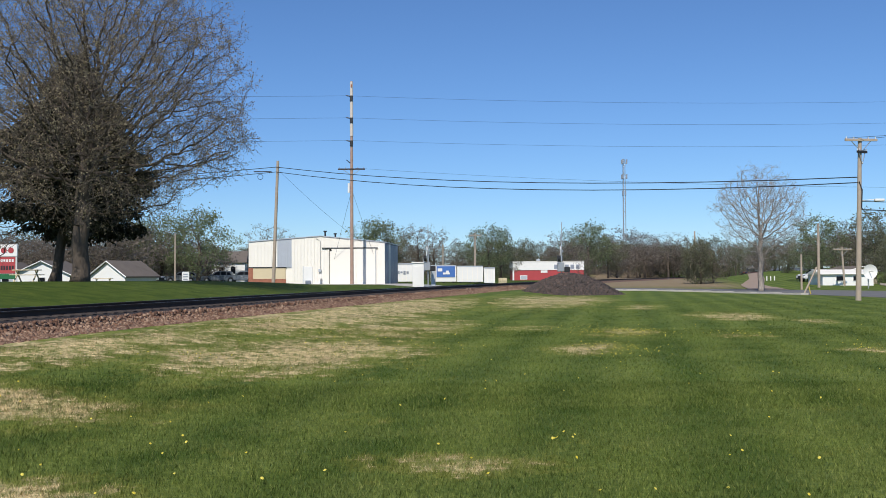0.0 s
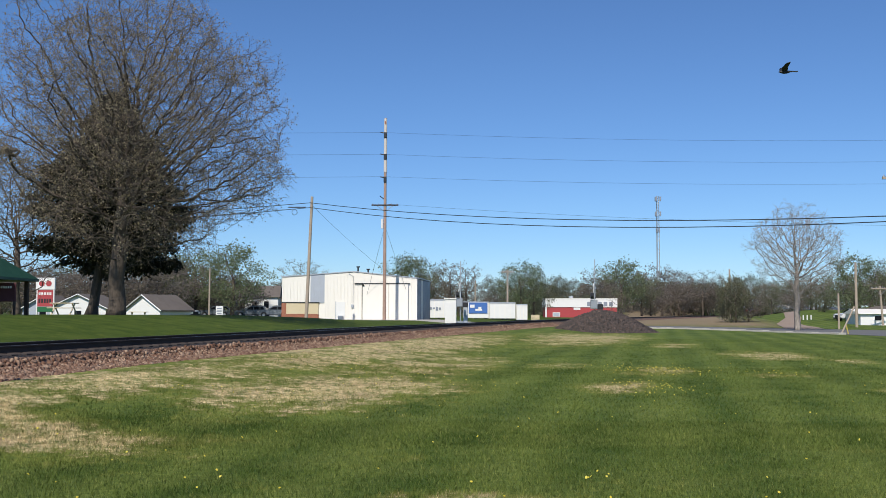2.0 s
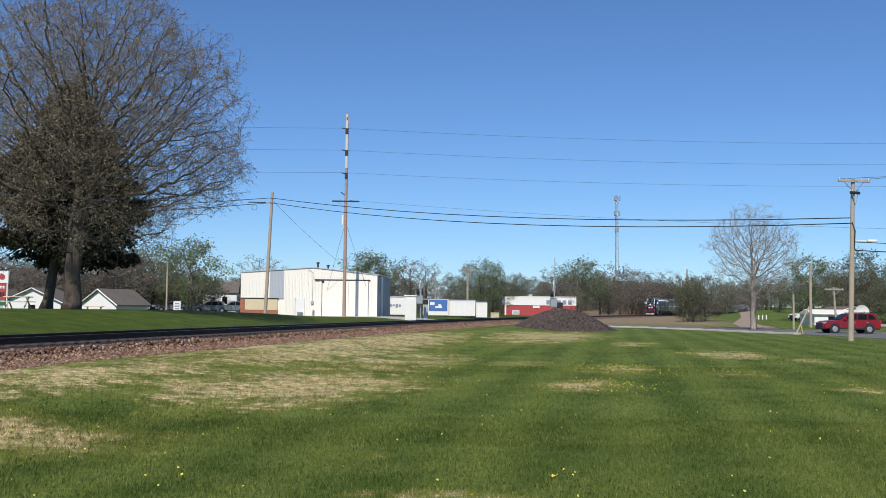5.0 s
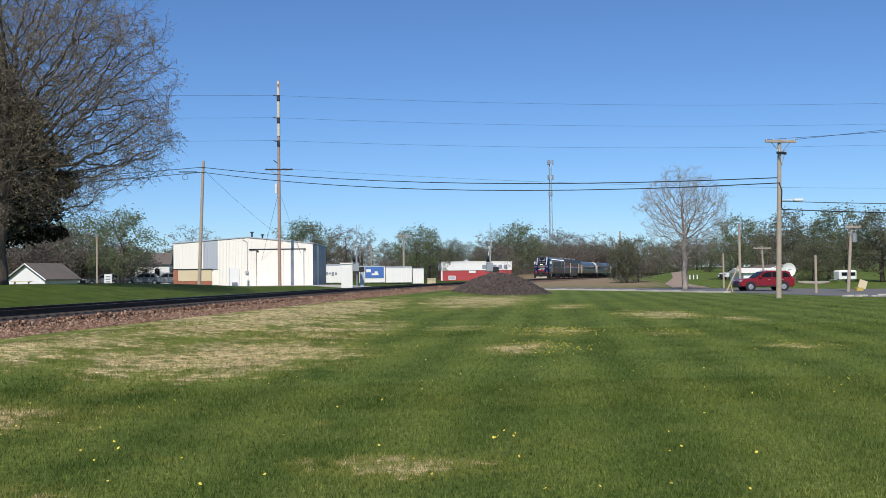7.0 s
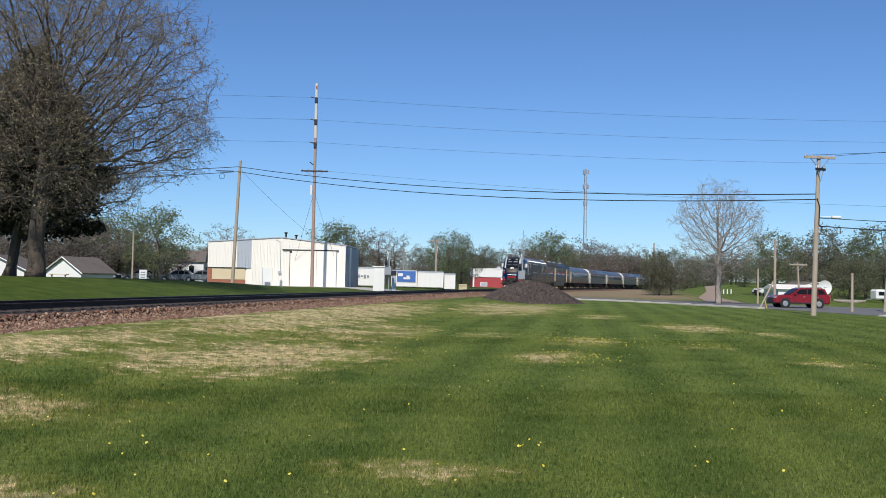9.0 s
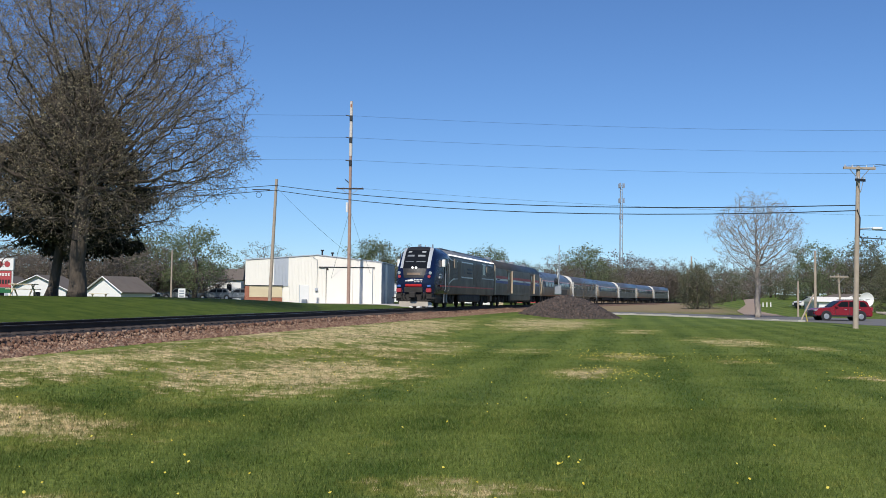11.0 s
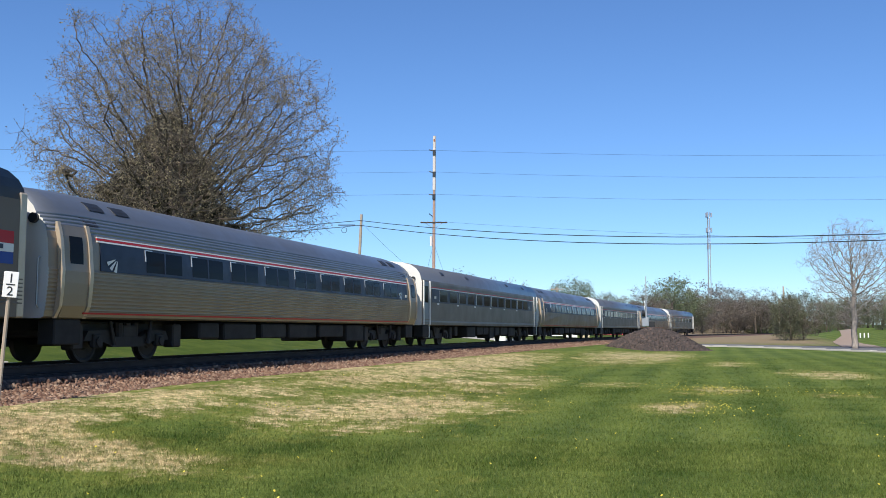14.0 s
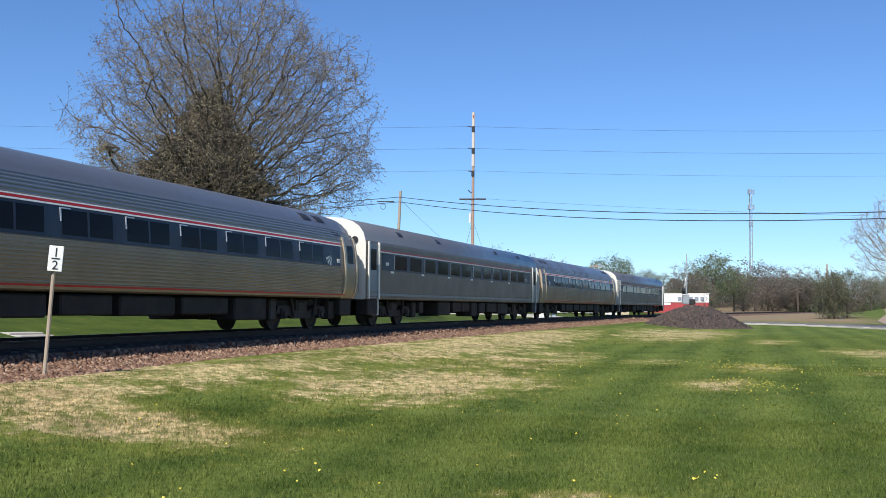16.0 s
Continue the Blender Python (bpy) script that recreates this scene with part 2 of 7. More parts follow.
def box(bm, x0, x1, y0, y1, z0, z1, bevel=0.0, m=None):
    vs = [bm.verts.new((x, y, z)) for z in (z0, z1) for y in (y0, y1) for x in (x0, x1)]
    fs = [bm.faces.new([vs[i] for i in f]) for f in ((0, 2, 3, 1), (4, 5, 7, 6), (0, 1, 5, 4), (2, 6, 7, 3), (0, 4, 6, 2), (1, 3, 7, 5))]
    if bevel:
        out = bmesh.ops.bevel(bm, geom=list({e for f in fs for e in f.edges}), offset=bevel, segments=1, affect="EDGES", profile=0.5)
        vs = list({v for f in out["faces"] for v in f.verts} | {v for v in vs if v.is_valid})
    if m is not None:
        for v in vs:
            if v.is_valid:
                v.co = m @ v.co
    return vs


def new_box(*a, **k):
    bm = bmesh.new()
    box(bm, *a, **k)
    return bm


def tube(bm, pts, radii, sides=8, caps=True):
    """A round tube along points."""
    pts = [Vector(p) for p in pts]
    if isinstance(radii, (int, float)):
        radii = [radii] * len(pts)
    rings = []
    for i, p in enumerate(pts):
        d = (pts[min(i + 1, len(pts) - 1)] - pts[max(i - 1, 0)]).normalized()
        a = d.orthogonal().normalized() if abs(d.z) > 0.95 else d.cross(Vector((0, 0, 1))).normalized()
        if abs(d.z) > 0.95:
            a = (Vector((1, 0, 0)) - d * d.x).normalized()
        b = d.cross(a)
        rings.append([bm.verts.new(p + (a * math.cos(k * 2 * math.pi / sides) + b * math.sin(k * 2 * math.pi / sides)) * radii[i]) for k in range(sides)])
    for r0, r1 in zip(rings, rings[1:]):
        for k in range(sides):
            bm.faces.new((r0[k], r0[(k + 1) % sides], r1[(k + 1) % sides], r1[k]))
    if caps:
        bm.faces.new(rings[0][::-1])
        bm.faces.new(rings[-1])
    return rings


def new_tube(*a, **k):
    bm = bmesh.new()
    tube(bm, *a, **k)
    return bm


def prism(bm, poly, axis, a, b):
    """A flat outline pushed from a to b along an axis ('x', 'y' or 'z')."""
    def at(u, v, w):
        return {"x": (w, u, v), "y": (u, w, v), "z": (u, v, w)}[axis]
    lo = [bm.verts.new(at(u, v, a)) for u, v in poly]
    hi = [bm.verts.new(at(u, v, b)) for u, v in poly]
    bm.faces.new(lo)
    bm.faces.new(hi[::-1])
    n = len(poly)
    for i in range(n):
        bm.faces.new((lo[i], hi[i], hi[(i + 1) % n], lo[(i + 1) % n]))
    bmesh.ops.recalc_face_normals(bm, faces=bm.faces[:])


def new_prism(*a):
    bm = bmesh.new()
    prism(bm, *a)
    return bm


def smooth01(a, b, v):
    v = min(max((v - a) / (b - a), 0.0), 1.0)
    return v * v * (3 - 2 * v)


# ---- the track's line ----
S_AT = np.arange(-320.0, 1200.0, 2.0)
_kap = 0.00072 * np.clip((S_AT + 145.3) / 179.6, 0, 1)
_kap[S_AT > 520] = 0.0
_hd = np.concatenate([[0], np.cumsum(_kap * 2.0)[:-1]])
_hd += 0.1784 - _hd[160]
_px = np.concatenate([[0], np.cumsum(np.sin(_hd) * 2.0)[:-1]])
_py = np.concatenate([[0], np.cumsum(np.cos(_hd) * 2.0)[:-1]])
_px += -15.02 - _px[160]
_py -= _py[160]


def rail_z(s):
    return 0.84 + 0.00027 * min(max(s, -50), 400)


def track(s, lat=0.0, z=0.0):
    """A point of the track: metres along, metres to the camera's side, metres over the rail's top."""
    h = float(np.interp(s, S_AT, _hd))
    return Vector((float(np.interp(s, S_AT, _px)) + lat * math.cos(h), float(np.interp(s, S_AT, _py)) - lat * math.sin(h), rail_z(s) + z))


def heading(s):
    return float(np.interp(s, S_AT, _hd))


def track_coords(x, y):
    """Metres along the track and to its camera side."""
    s = y
    for _ in range(3):
        p, h = track(s), heading(s)
        s += (x - p.x) * math.sin(h) + (y - p.y) * math.cos(h)
    p, h = track(s), heading(s)
    return s, (x - p.x) * math.cos(h) - (y - p.y) * math.sin(h)


def lie(lat, s, x, y):
    """The ground's height."""
    rz = rail_z(s)
    bed = rz - 0.50
    if lat >= 0:
        base = 0.0 + 0.55 * smooth01(75, 160, s) * smooth01(60, 0, lat) + 0.25 * smooth01(120, 260, y)
        base -= 0.14 * smooth01(20, 45, x) * smooth01(110, 75, y)
        hill = 2.0 * smooth01(110, 235, y) * smooth01(0.22, 0.28, x / max(y, 1.0)) * smooth01(12, 30, lat)
        base += hill
        z = bed + (0.34 - bed) * smooth01(2.0, 3.4, lat) + (base - 0.34) * smooth01(3.2, 8.5, lat)
    else:
        top = 1.38 + (0.72 - 1.38) * smooth01(66, 100, y)
        z = bed + (0.30 - bed) * smooth01(-2.0, -3.6, lat) + (top - 0.30) * smooth01(-4.2, -15.0, lat)
    z += 5.0 * smooth01(345, 450, y) * smooth01(6, 45, abs(lat))
    return z + 0.05 * (noise.noise((x * 0.11, y * 0.11, 3.0))) * smooth01(3.5, 8, abs(lat))


def ground_at(x, y):
    s, lat = track_coords(x, y)
    return lie(lat, s, x, y)


# ---- ground ----
def make_ground():
    ss = list(np.arange(-80, 130, 1.5)) + list(np.arange(130, 320, 6.0)) + list(np.arange(320, 900, 40.0)) + [1000, 1190]
    ss = [-310, -200, -120] + ss
    near = list(np.arange(0, 9.5, 0.5)) + list(np.arange(9.5, 42, 1.5)) + list(np.arange(42, 110, 5)) + [120, 140, 180, 240, 320, 420, 600, 900, 1500]
    lats = sorted({-v for v in near} | set(near))
    bm = bmesh.new()
    rows = []
    for s in ss:
        row = []
        for lat in lats:
            p = track(s, lat)
            row.append(bm.verts.new((p.x, p.y, lie(lat, s, p.x, p.y))))
        rows.append(row)
    for a, b in zip(rows, rows[1:]):
        for i in range(len(lats) - 1):
            bm.faces.new((a[i], a[i + 1], b[i + 1], b[i]))
    me = mesh_of("ground", bm, M_LAWN, True)
    tagged(new("ground", me), "mown green lawn with straw-coloured dry patches", "lawn", kind="structure")


make_ground()


def ribbon(name, pts_l, pts_r, mat, lift=0.02, thick=0.12):
    """A road strip that follows the ground, with edges that go into it."""
    bm = bmesh.new()
    rows = []
    for a, b in zip(pts_l, pts_r):
        row = []
        for k in range(7):
            x, y = a[0] + (b[0] - a[0]) * k / 6, a[1] + (b[1] - a[1]) * k / 6
            row.append(bm.verts.new((x, y, ground_at(x, y) + lift)))
        row.insert(0, bm.verts.new(row[0].co - Vector((0, 0, thick))))
        row.append(bm.verts.new(row[-1].co - Vector((0, 0, thick))))
        rows.append(row)
    for r0, r1 in zip(rows, rows[1:]):
        for i in range(len(r0) - 1):
            bm.faces.new((r0[i], r0[i + 1], r1[i + 1], r1[i]))
    bmesh.ops.recalc_face_normals(bm, faces=bm.faces[:])
    return mesh_of(name, bm, mat, False)


def dense(pts, n=10):
    out = []
    for a, b in zip(pts, pts[1:]):
        for k in range(n):
            out.append((a[0] + (b[0] - a[0]) * k / n, a[1] + (b[1] - a[1]) * k / n))
    return out + [pts[-1]]


def make_roads():
    near = dense([(12.5, 99.5), (18.5, 96), (24, 90), (28.5, 78), (32, 64), (38, 54), (60, 42), (95, 34)])
    far = dense([(15.0, 109), (24, 105), (34, 98), (44, 91), (52, 88), (64, 87), (90, 84), (130, 78)])
    tagged(new("road", ribbon("road", near, far, M_ASPHALT, 0.03)), "worn grey asphalt road beside the lawn", "road", kind="structure")
    # crossing road beyond the track
    a = dense([(4.5, 101.5), (-4, 103.5), (-20, 120), (-40, 136)])
    b = dense([(7.0, 109), (0, 112), (-14, 128), (-34, 146)])
    tagged(new("road", ribbon("road", a, b, M_CONCRETE, 0.03)), "pale concrete road beyond the railway crossing", "road", kind="structure")
    # a gravel lane that climbs away
    a = dense([(29.8, 98), (36, 122), (48, 158), (64, 212), (75, 255)])
    b = dense([(33.4, 97), (38.6, 121.3), (50.2, 157.3), (66.2, 211.3), (77.3, 254.3)])
    tagged(new("road", ribbon("road", a, b, M_GRAVEL, 0.05)), "brown gravel lane running away from the road", "road", kind="structure")
    # pale edging strip along the lawn
    bm = bmesh.new()
    line = [(12.7, 98.9), (18.5, 95.4), (23.6, 89.6), (28.0, 78)]
    pts = dense(line, 12)
    k = thing("kerb", "pale concrete kerb between lawn and road", "kerb", kind="structure")
    for i in range(0, len(pts) - 1):
        (x0, y0), (x1, y1) = pts[i], pts[i + 1]
        d = Vector((x1 - x0, y1 - y0, 0))
        m = Matrix.Translation((x0, y0, ground_at(x0, y0))) @ Matrix.Rotation(math.atan2(d.y, d.x), 4, "Z")
        part("kerb_stone", new_box(0.01, d.length - 0.01, -0.35, 0.35, -0.1, 0.10 + 0.02 * (i % 3), 0.02, m), M_CONCRETE, k)


make_roads()


# ---- the railway ----
def shoulder(s, lat):
    """The ballast's shoulder is wider near the milepost."""
    if lat < 1.6:
        return lat
    return 1.6 + (lat - 1.6) * (0.80 - 0.36 * smooth01(13, 26, s))


def make_railway():
    # ballast bed
    bm = bmesh.new()
    prof = [(-3.7, -0.80), (-3.3, -0.55), (-2.1, -0.36), (-1.5, -0.30), (-1.2, -0.175), (1.2, -0.175), (1.48, -0.21), (1.8, -0.39), (3.1, -0.56), (3.5, -0.80)]
    rows = []
    for s in list(np.arange(-300, 130, 3.0)) + list(np.arange(130, 1150, 15.0)):
        rows.append([bm.verts.new(track(s, shoulder(s, a), b + 0.03 * noise.noise((s * 0.7, a, 1)))) for a, b in prof])
    for a, b in zip(rows, rows[1:]):
        for i in range(len(prof) - 1):
            bm.faces.new((a[i], a[i + 1], b[i + 1], b[i])).material_index = 1 if 2 < i < 6 else 0
    tagged(new("ballast_bed", mesh_of("ballast_bed", bm, [M_BALLAST, M_CRIB], True)), "pinkish-brown stone ballast under the railway track", "ballast", kind="structure")
    # loose stones over the bed's camera side
    rng = np.random.RandomState(3)
    cube_v = np.array([(x, y, z) for z in (-1, 1) for y in (-1, 1) for x in (-1, 1)], float)
    cube_f = np.array([(0, 2, 3), (0, 3, 1), (4, 5, 7), (4, 7, 6), (0, 1, 5), (0, 5, 4), (2, 6, 7), (2, 7, 3), (0, 4, 6), (0, 6, 2), (1, 3, 7), (1, 7, 5)])
    V, F, n = [], [], 0
    for _ in range(24000):
        s = 8 + 92 * rng.rand() ** 1.6
        lat = 1.52 + 2.5 * rng.rand() ** 0.9
        h = np.interp(lat, [c[0] for c in prof[5:]], [c[1] for c in prof[5:]])
        p = track(s, shoulder(s, lat), max(h, lie(lat, s, 0, 0) - rail_z(s)))
        r = (0.018 + 0.022 * rng.rand()) * (1 + s / 75)
        a = rng.rand(3) * 6.28
        M = np.array(Euler(a).to_matrix())
        v = (cube_v * (0.7 + 0.6 * rng.rand(8, 1)) * [1, 0.75, 0.6] * r) @ M.T + np.array(p)
        V.append(v)
        F.append(cube_f + n)
        n += 8
    stuff_mesh("ballast_stones", V, F, M_ROCKS, "loose pinkish-brown ballast stones on the shoulder", "stones")
    # ties
    t = thing("railway_track", "railway track with rust-brown rails on dark wooden ties", "railway track", kind="structure")
    tie = mesh_of("tie", new_box(-1.3, 1.3, -0.115, 0.115, -0.34, -0.155, 0.015), M_TIE)
    for i in range(280):
        s = -10 + i * 0.52
        ob = new("tie", tie)
        p = track(s)
        ob.matrix_world = Matrix.Translation(p) @ Matrix.Rotation(-heading(s) + 0.02 * (rng.rand() - 0.5), 4, "Z")
        ob.parent = t
    # rails
    sec = [(-0.068, -0.17), (-0.068, -0.155), (-0.01, -0.14), (-0.01, -0.045), (-0.036, -0.035), (-0.036, -0.004), (-0.03, 0), (0.03, 0), (0.036, -0.004), (0.036, -0.035), (0.01, -0.045), (0.01, -0.14), (0.068, -0.155), (0.068, -0.17)]
    for side in (-1, 1):
        bm = bmesh.new()
        rows = []
        for s in list(np.arange(-300, 200, 4.0)) + list(np.arange(200, 1140, 12.0)):
            rows.append([bm.verts.new(track(s, side * 0.753 + a, b)) for a, b in sec])
        for a, b in zip(rows, rows[1:]):
            for i in range(len(sec) - 1):
                f = bm.faces.new((a[i], a[i + 1], b[i + 1], b[i]))
                f.material_index = 1 if i == 6 else 0
        part("rail", bm, [M_RAIL, M_RAILTOP], t)


def stuff_mesh(name, V, F, mat, label, category, parent=None):
    V, F = np.concatenate(V), np.concatenate(F)
    k = F.shape[1]
    me = bpy.data.meshes.new(name)
    me.vertices.add(len(V))
    me.vertices.foreach_set("co", V.astype(np.float32).ravel())
    me.loops.add(F.size)
    me.loops.foreach_set("vertex_index", F.astype(np.int32).ravel())
    me.polygons.add(len(F))
    me.polygons.foreach_set("loop_start", np.arange(0, F.size, k, dtype=np.int32))
    me.update(calc_edges=True)
    me.materials.append(mat)
    ob = new(name, me)
    ob.parent = parent
    return tagged(ob, label, category, kind="stuff")


make_railway()
# ---- the train ----
M_STAINLESS = worn("stainless_steel", (0.300, 0.240, 0.180), 0.42, 0.5, 0.35, 0.7, 0.7)
M_HORIZON = worn("brushed_aluminium", (0.165, 0.136, 0.110), 0.42, 0.2, 0.25, 0.7, 0.75)
M_CAR_ROOF = worn("car_roof", (0.20, 0.215, 0.24), 0.38, 0.6, 0.35, 0.6, 0.7)
# ends paler than the metal sides: the sunlight on them is in the colour
M_CAR_END = worn("pale_sunlit_end", (0.70, 0.68, 0.63), 0.5, 0.0, 0.3, 1.0, 0.75)
M_NAVY = worn("navy_band", (0.010, 0.017, 0.042), 0.45, 0, 0.25)
M_BLUE = worn("loco_blue", (0.005, 0.011, 0.044), 0.22, 0, 0.15)
M_LOCO = worn("loco_grey", (0.108, 0.080, 0.060), 0.40, 0.08, 0.3, 0.6, 0.75)
M_LOCO_ROOF = worn("loco_roof_grey", (0.20, 0.215, 0.24), 0.40, 0.3, 0.35, 0.7, 0.7)
M_LOCO_PANEL = worn("loco_panel_brown", (0.150, 0.108, 0.078), 0.5, 0.1, 0.3)
M_SILVER = worn("silver_paint", (0.58, 0.59, 0.60), 0.35, 0.3, 0.15)
M_RED = worn("red_stripe", (0.50, 0.03, 0.035), 0.35, 0, 0.15)
M_STRIPE_BLUE = worn("blue_stripe", (0.03, 0.07, 0.30), 0.35, 0, 0.15)
M_BAG = worn("baggage_car_grey", (0.175, 0.140, 0.110), 0.42, 0.12, 0.3, 0.6, 0.7)
M_BAG_ROOF = worn("baggage_roof_grey", (0.062, 0.063, 0.066), 0.5, 0.1, 0.35, 0.6, 0.7)
M_TRUCK = worn("truck_iron", (0.034, 0.030, 0.027), 0.75, 0.2, 0.5, 2)
M_EQUIP = worn("underfloor_iron", (0.022, 0.020, 0.019), 0.8, 0.1, 0.5, 2)
M_WHEEL = worn("wheel_steel", (0.035, 0.029, 0.025), 0.65, 0.3, 0.4)
M_RUBBER = worn("rubber", (0.02, 0.02, 0.02), 0.8, 0, 0.3)
for paint in (M_RED, M_STRIPE_BLUE, M_BAG, M_BAG_ROOF, M_LOCO, M_HORIZON, M_LOCO_PANEL):
    paint.node_tree.nodes["Principled BSDF"].inputs["Specular IOR Level"].default_value = 0.2
# tan well above the car greys: sunlight on edges and ends put into the colour
M_SUNLIT_EDGE = worn("sunlit_edge_tan", (0.55, 0.44, 0.32), 0.4, 0.4, 0.3)


def glow(name, color, strength):
    m = Mat(name, color, 0.3)
    m.p.inputs["Emission Color"].default_value = (*color, 1)
    m.p.inputs["Emission Strength"].default_value = strength
    return m.m


M_PLOW = worn("scuffed_plow", (0.50, 0.44, 0.36), 0.6, 0, 0.6, 1.2, 0.45)
M_FILTER = worn("tan_filter", (0.26, 0.21, 0.16), 0.6, 0, 0.3)
M_HEADLIGHT = glow("headlight_glow", (1.0, 0.96, 0.88), 1.5)
M_LENS = worn("lamp_lens", (0.42, 0.43, 0.45), 0.15, 0.4, 0.2)
M_REDLENS = worn("red_lens", (0.38, 0.04, 0.05), 0.15, 0, 0.1)


class Side:
    """A car's cross section: half widths by height."""

    def __init__(self, pts):
        self.pts = pts
        self.zs = [p[1] for p in pts]
        self.ws = [p[0] for p in pts]

    def w(self, z):
        return float(np.interp(z, self.zs, self.ws))


def car_shell(prof, y0, y1, mats, roof_from, taper=0.0, tl=1.2):
    """A body pushed along y from a half section that runs from the sill to the roof's ridge."""
    bm = bmesh.new()
    ring = [(w, z) for w, z in prof] + [(-w, z) for w, z in reversed(prof[:-1])]
    ys = [y0, y0 + tl * 0.5, y0 + tl, y1 - tl, y1 - tl * 0.5, y1] if taper else [y0, y1]
    rows = []
    for y in ys:
        e = min(abs(y - y0), abs(y - y1))
        k = 1 - taper * max(0.0, 1 - e / tl) ** 1.6 if taper else 1
        rows.append([bm.verts.new((w * k, y, z - (1 - k) * 0.8 * max(0, z - 2.2))) for w, z in ring])
    n = len(ring)
    for a, b in zip(rows, rows[1:]):
        for i in range(n):
            j = (i + 1) % n
            f = bm.faces.new((a[i], a[j], b[j], b[i]))
            zz = (ring[i][1] + ring[j][1]) / 2
            f.material_index = 1 if zz > roof_from else 0
            f.smooth = zz > roof_from
    for r in (rows[0][::-1], rows[-1]):
        f = bm.faces.new(r)
        f.material_index = 2
    bmesh.ops.recalc_face_normals(bm, faces=bm.faces[:])
    return bm


def band(side, prof, z0, z1, y0, y1, off=0.006, n=4, skew=0.0, bm=None):
    """A thin strip laid on a car's side, with its own edges. side is -1 or 1."""
    bm = bm or bmesh.new()
    zs = [z0 + (z1 - z0) * k / n for k in range(n + 1)]
    cols = []
    for y, dz in ((y0, 0.0), (y1, skew)):
        col = [bm.verts.new((side * (prof.w(z0 + dz) - 0.01), y, z0 + dz))]
        col += [bm.verts.new((side * (prof.w(z + dz) + off), y, z + dz)) for z in zs]
        col.append(bm.verts.new((side * (prof.w(z1 + dz) - 0.01), y, z1 + dz)))
        cols.append(col)
    for i in range(len(cols[0]) - 1):
        bm.faces.new((cols[0][i], cols[0][i + 1], cols[1][i + 1], cols[1][i]))
    for col in cols:
        bm.faces.new(col)
    bmesh.ops.recalc_face_normals(bm, faces=bm.faces[:])
    return bm


def wheel_mesh():
    bm = bmesh.new()
    prof = [(0.0, 0.075), (0.16, 0.085), (0.20, 0.05), (0.38, 0.035), (0.42, 0.065), (0.47, 0.067), (0.472, -0.05), (0.50, -0.07), (0.50, -0.09), (0.0, -0.09)]
    n = 24
    rings = []
    for r, x in prof:
        rings.append([bm.verts.new((x, r * math.cos(k * 2 * math.pi / n), r * math.sin(k * 2 * math.pi / n))) for k in range(n)] if r else [bm.verts.new((x, 0, 0))])
    for a, b in zip(rings, rings[1:]):
        for k in range(n):
            j = (k + 1) % n
            q = [a[k % len(a)], a[j % len(a)], b[j % len(b)], b[k % len(b)]]
            q = list(dict.fromkeys(q))
            bm.faces.new(q)
    bmesh.ops.recalc_face_normals(bm, faces=bm.faces[:])
    return mesh_of("wheel", bm, M_WHEEL)


WHEEL = wheel_mesh()


def truck_frame():
    """The side frames, bolster, springs and axle boxes of a two-axle truck."""
    bm = bmesh.new()
    for sx in (-1, 1):
        prism(bm, [(-1.75, 0.50), (-1.6, 0.72), (-0.9, 0.74), (-0.55, 0.58), (0.55, 0.58), (0.9, 0.74), (1.6, 0.72), (1.75, 0.50), (1.0, 0.46), (0.6, 0.34), (-0.6, 0.34), (-1.0, 0.46)], "x", sx * 0.98, sx * 1.14)
        for y in (-1.29, 1.29):
            box(bm, sx * 1.14 - 0.06, sx * 1.14 + 0.06, y - 0.17, y + 0.17, 0.34, 0.64, 0.02)
            tube(bm, [(sx * 1.0, y, 0.47), (sx * 1.24, y, 0.47)], 0.11, 10)
        for y in (-0.32, 0.0, 0.32):
            tube(bm, [(sx * 1.05, y, 0.58), (sx * 1.05, y, 0.90)], 0.10, 8)
        for y in (-0.85, 0.85):
            tube(bm, [(sx * 1.18, y, 0.95), (sx * 1.2, y * 0.8, 0.40)], 0.05, 6)
    box(bm, -1.15, 1.15, -0.28, 0.28, 0.55, 0.85, 0.03)
    # fill blocks added to close the bright view through the truck
    box(bm, -0.85, 0.85, -1.95, 1.95, 0.56, 0.92, 0.05)
    for sx in (-1, 1):
        for y in (-2.05, 2.05):
            box(bm, sx * 1.05 - 0.16, sx * 1.05 + 0.16, y - 0.2, y + 0.2, 0.30, 0.90, 0.04)
    for y in (-1.29, 1.29):
        tube(bm, [(-0.8, y, 0.47), (0.8, y, 0.47)], 0.08, 8)
    return bm


TRUCK = mesh_of("truck", truck_frame(), M_TRUCK)


def add_truck(car, y):
    t = new("truck", TRUCK)
    t.parent = car
    t.location = (0, y, 0)
    for wy in (-1.29, 1.29):
        for sx in (-1, 1):
            w = new("wheel", WHEEL)
            w.parent = t
            w.location = (sx * 0.76, wy, 0.475)
            w.rotation_euler = (0, 0, 0 if sx > 0 else math.pi)


def arrow_mark(side, prof, y, z, s, mat, car, rev=1):
    """A plain three-bladed swoosh mark."""
    bm = bmesh.new()
    for k in range(3):
        a0, a1 = radians(200 + 26 * k), radians(216 + 26 * k)
        v = [bm.verts.new((side * (prof.w(z) + 0.040), y + rev * side * (s * r * math.cos(a)), z + 0.25 * s + s * r * math.sin(a) * 0.8)) for r, a in ((0.25, a0 + 0.2), (1.0, a0), (1.0, a1), (0.25, a1 + 0.1))]
        bm.faces.new(v)
    part("emblem", bm, mat, car, "plain swoosh emblem")


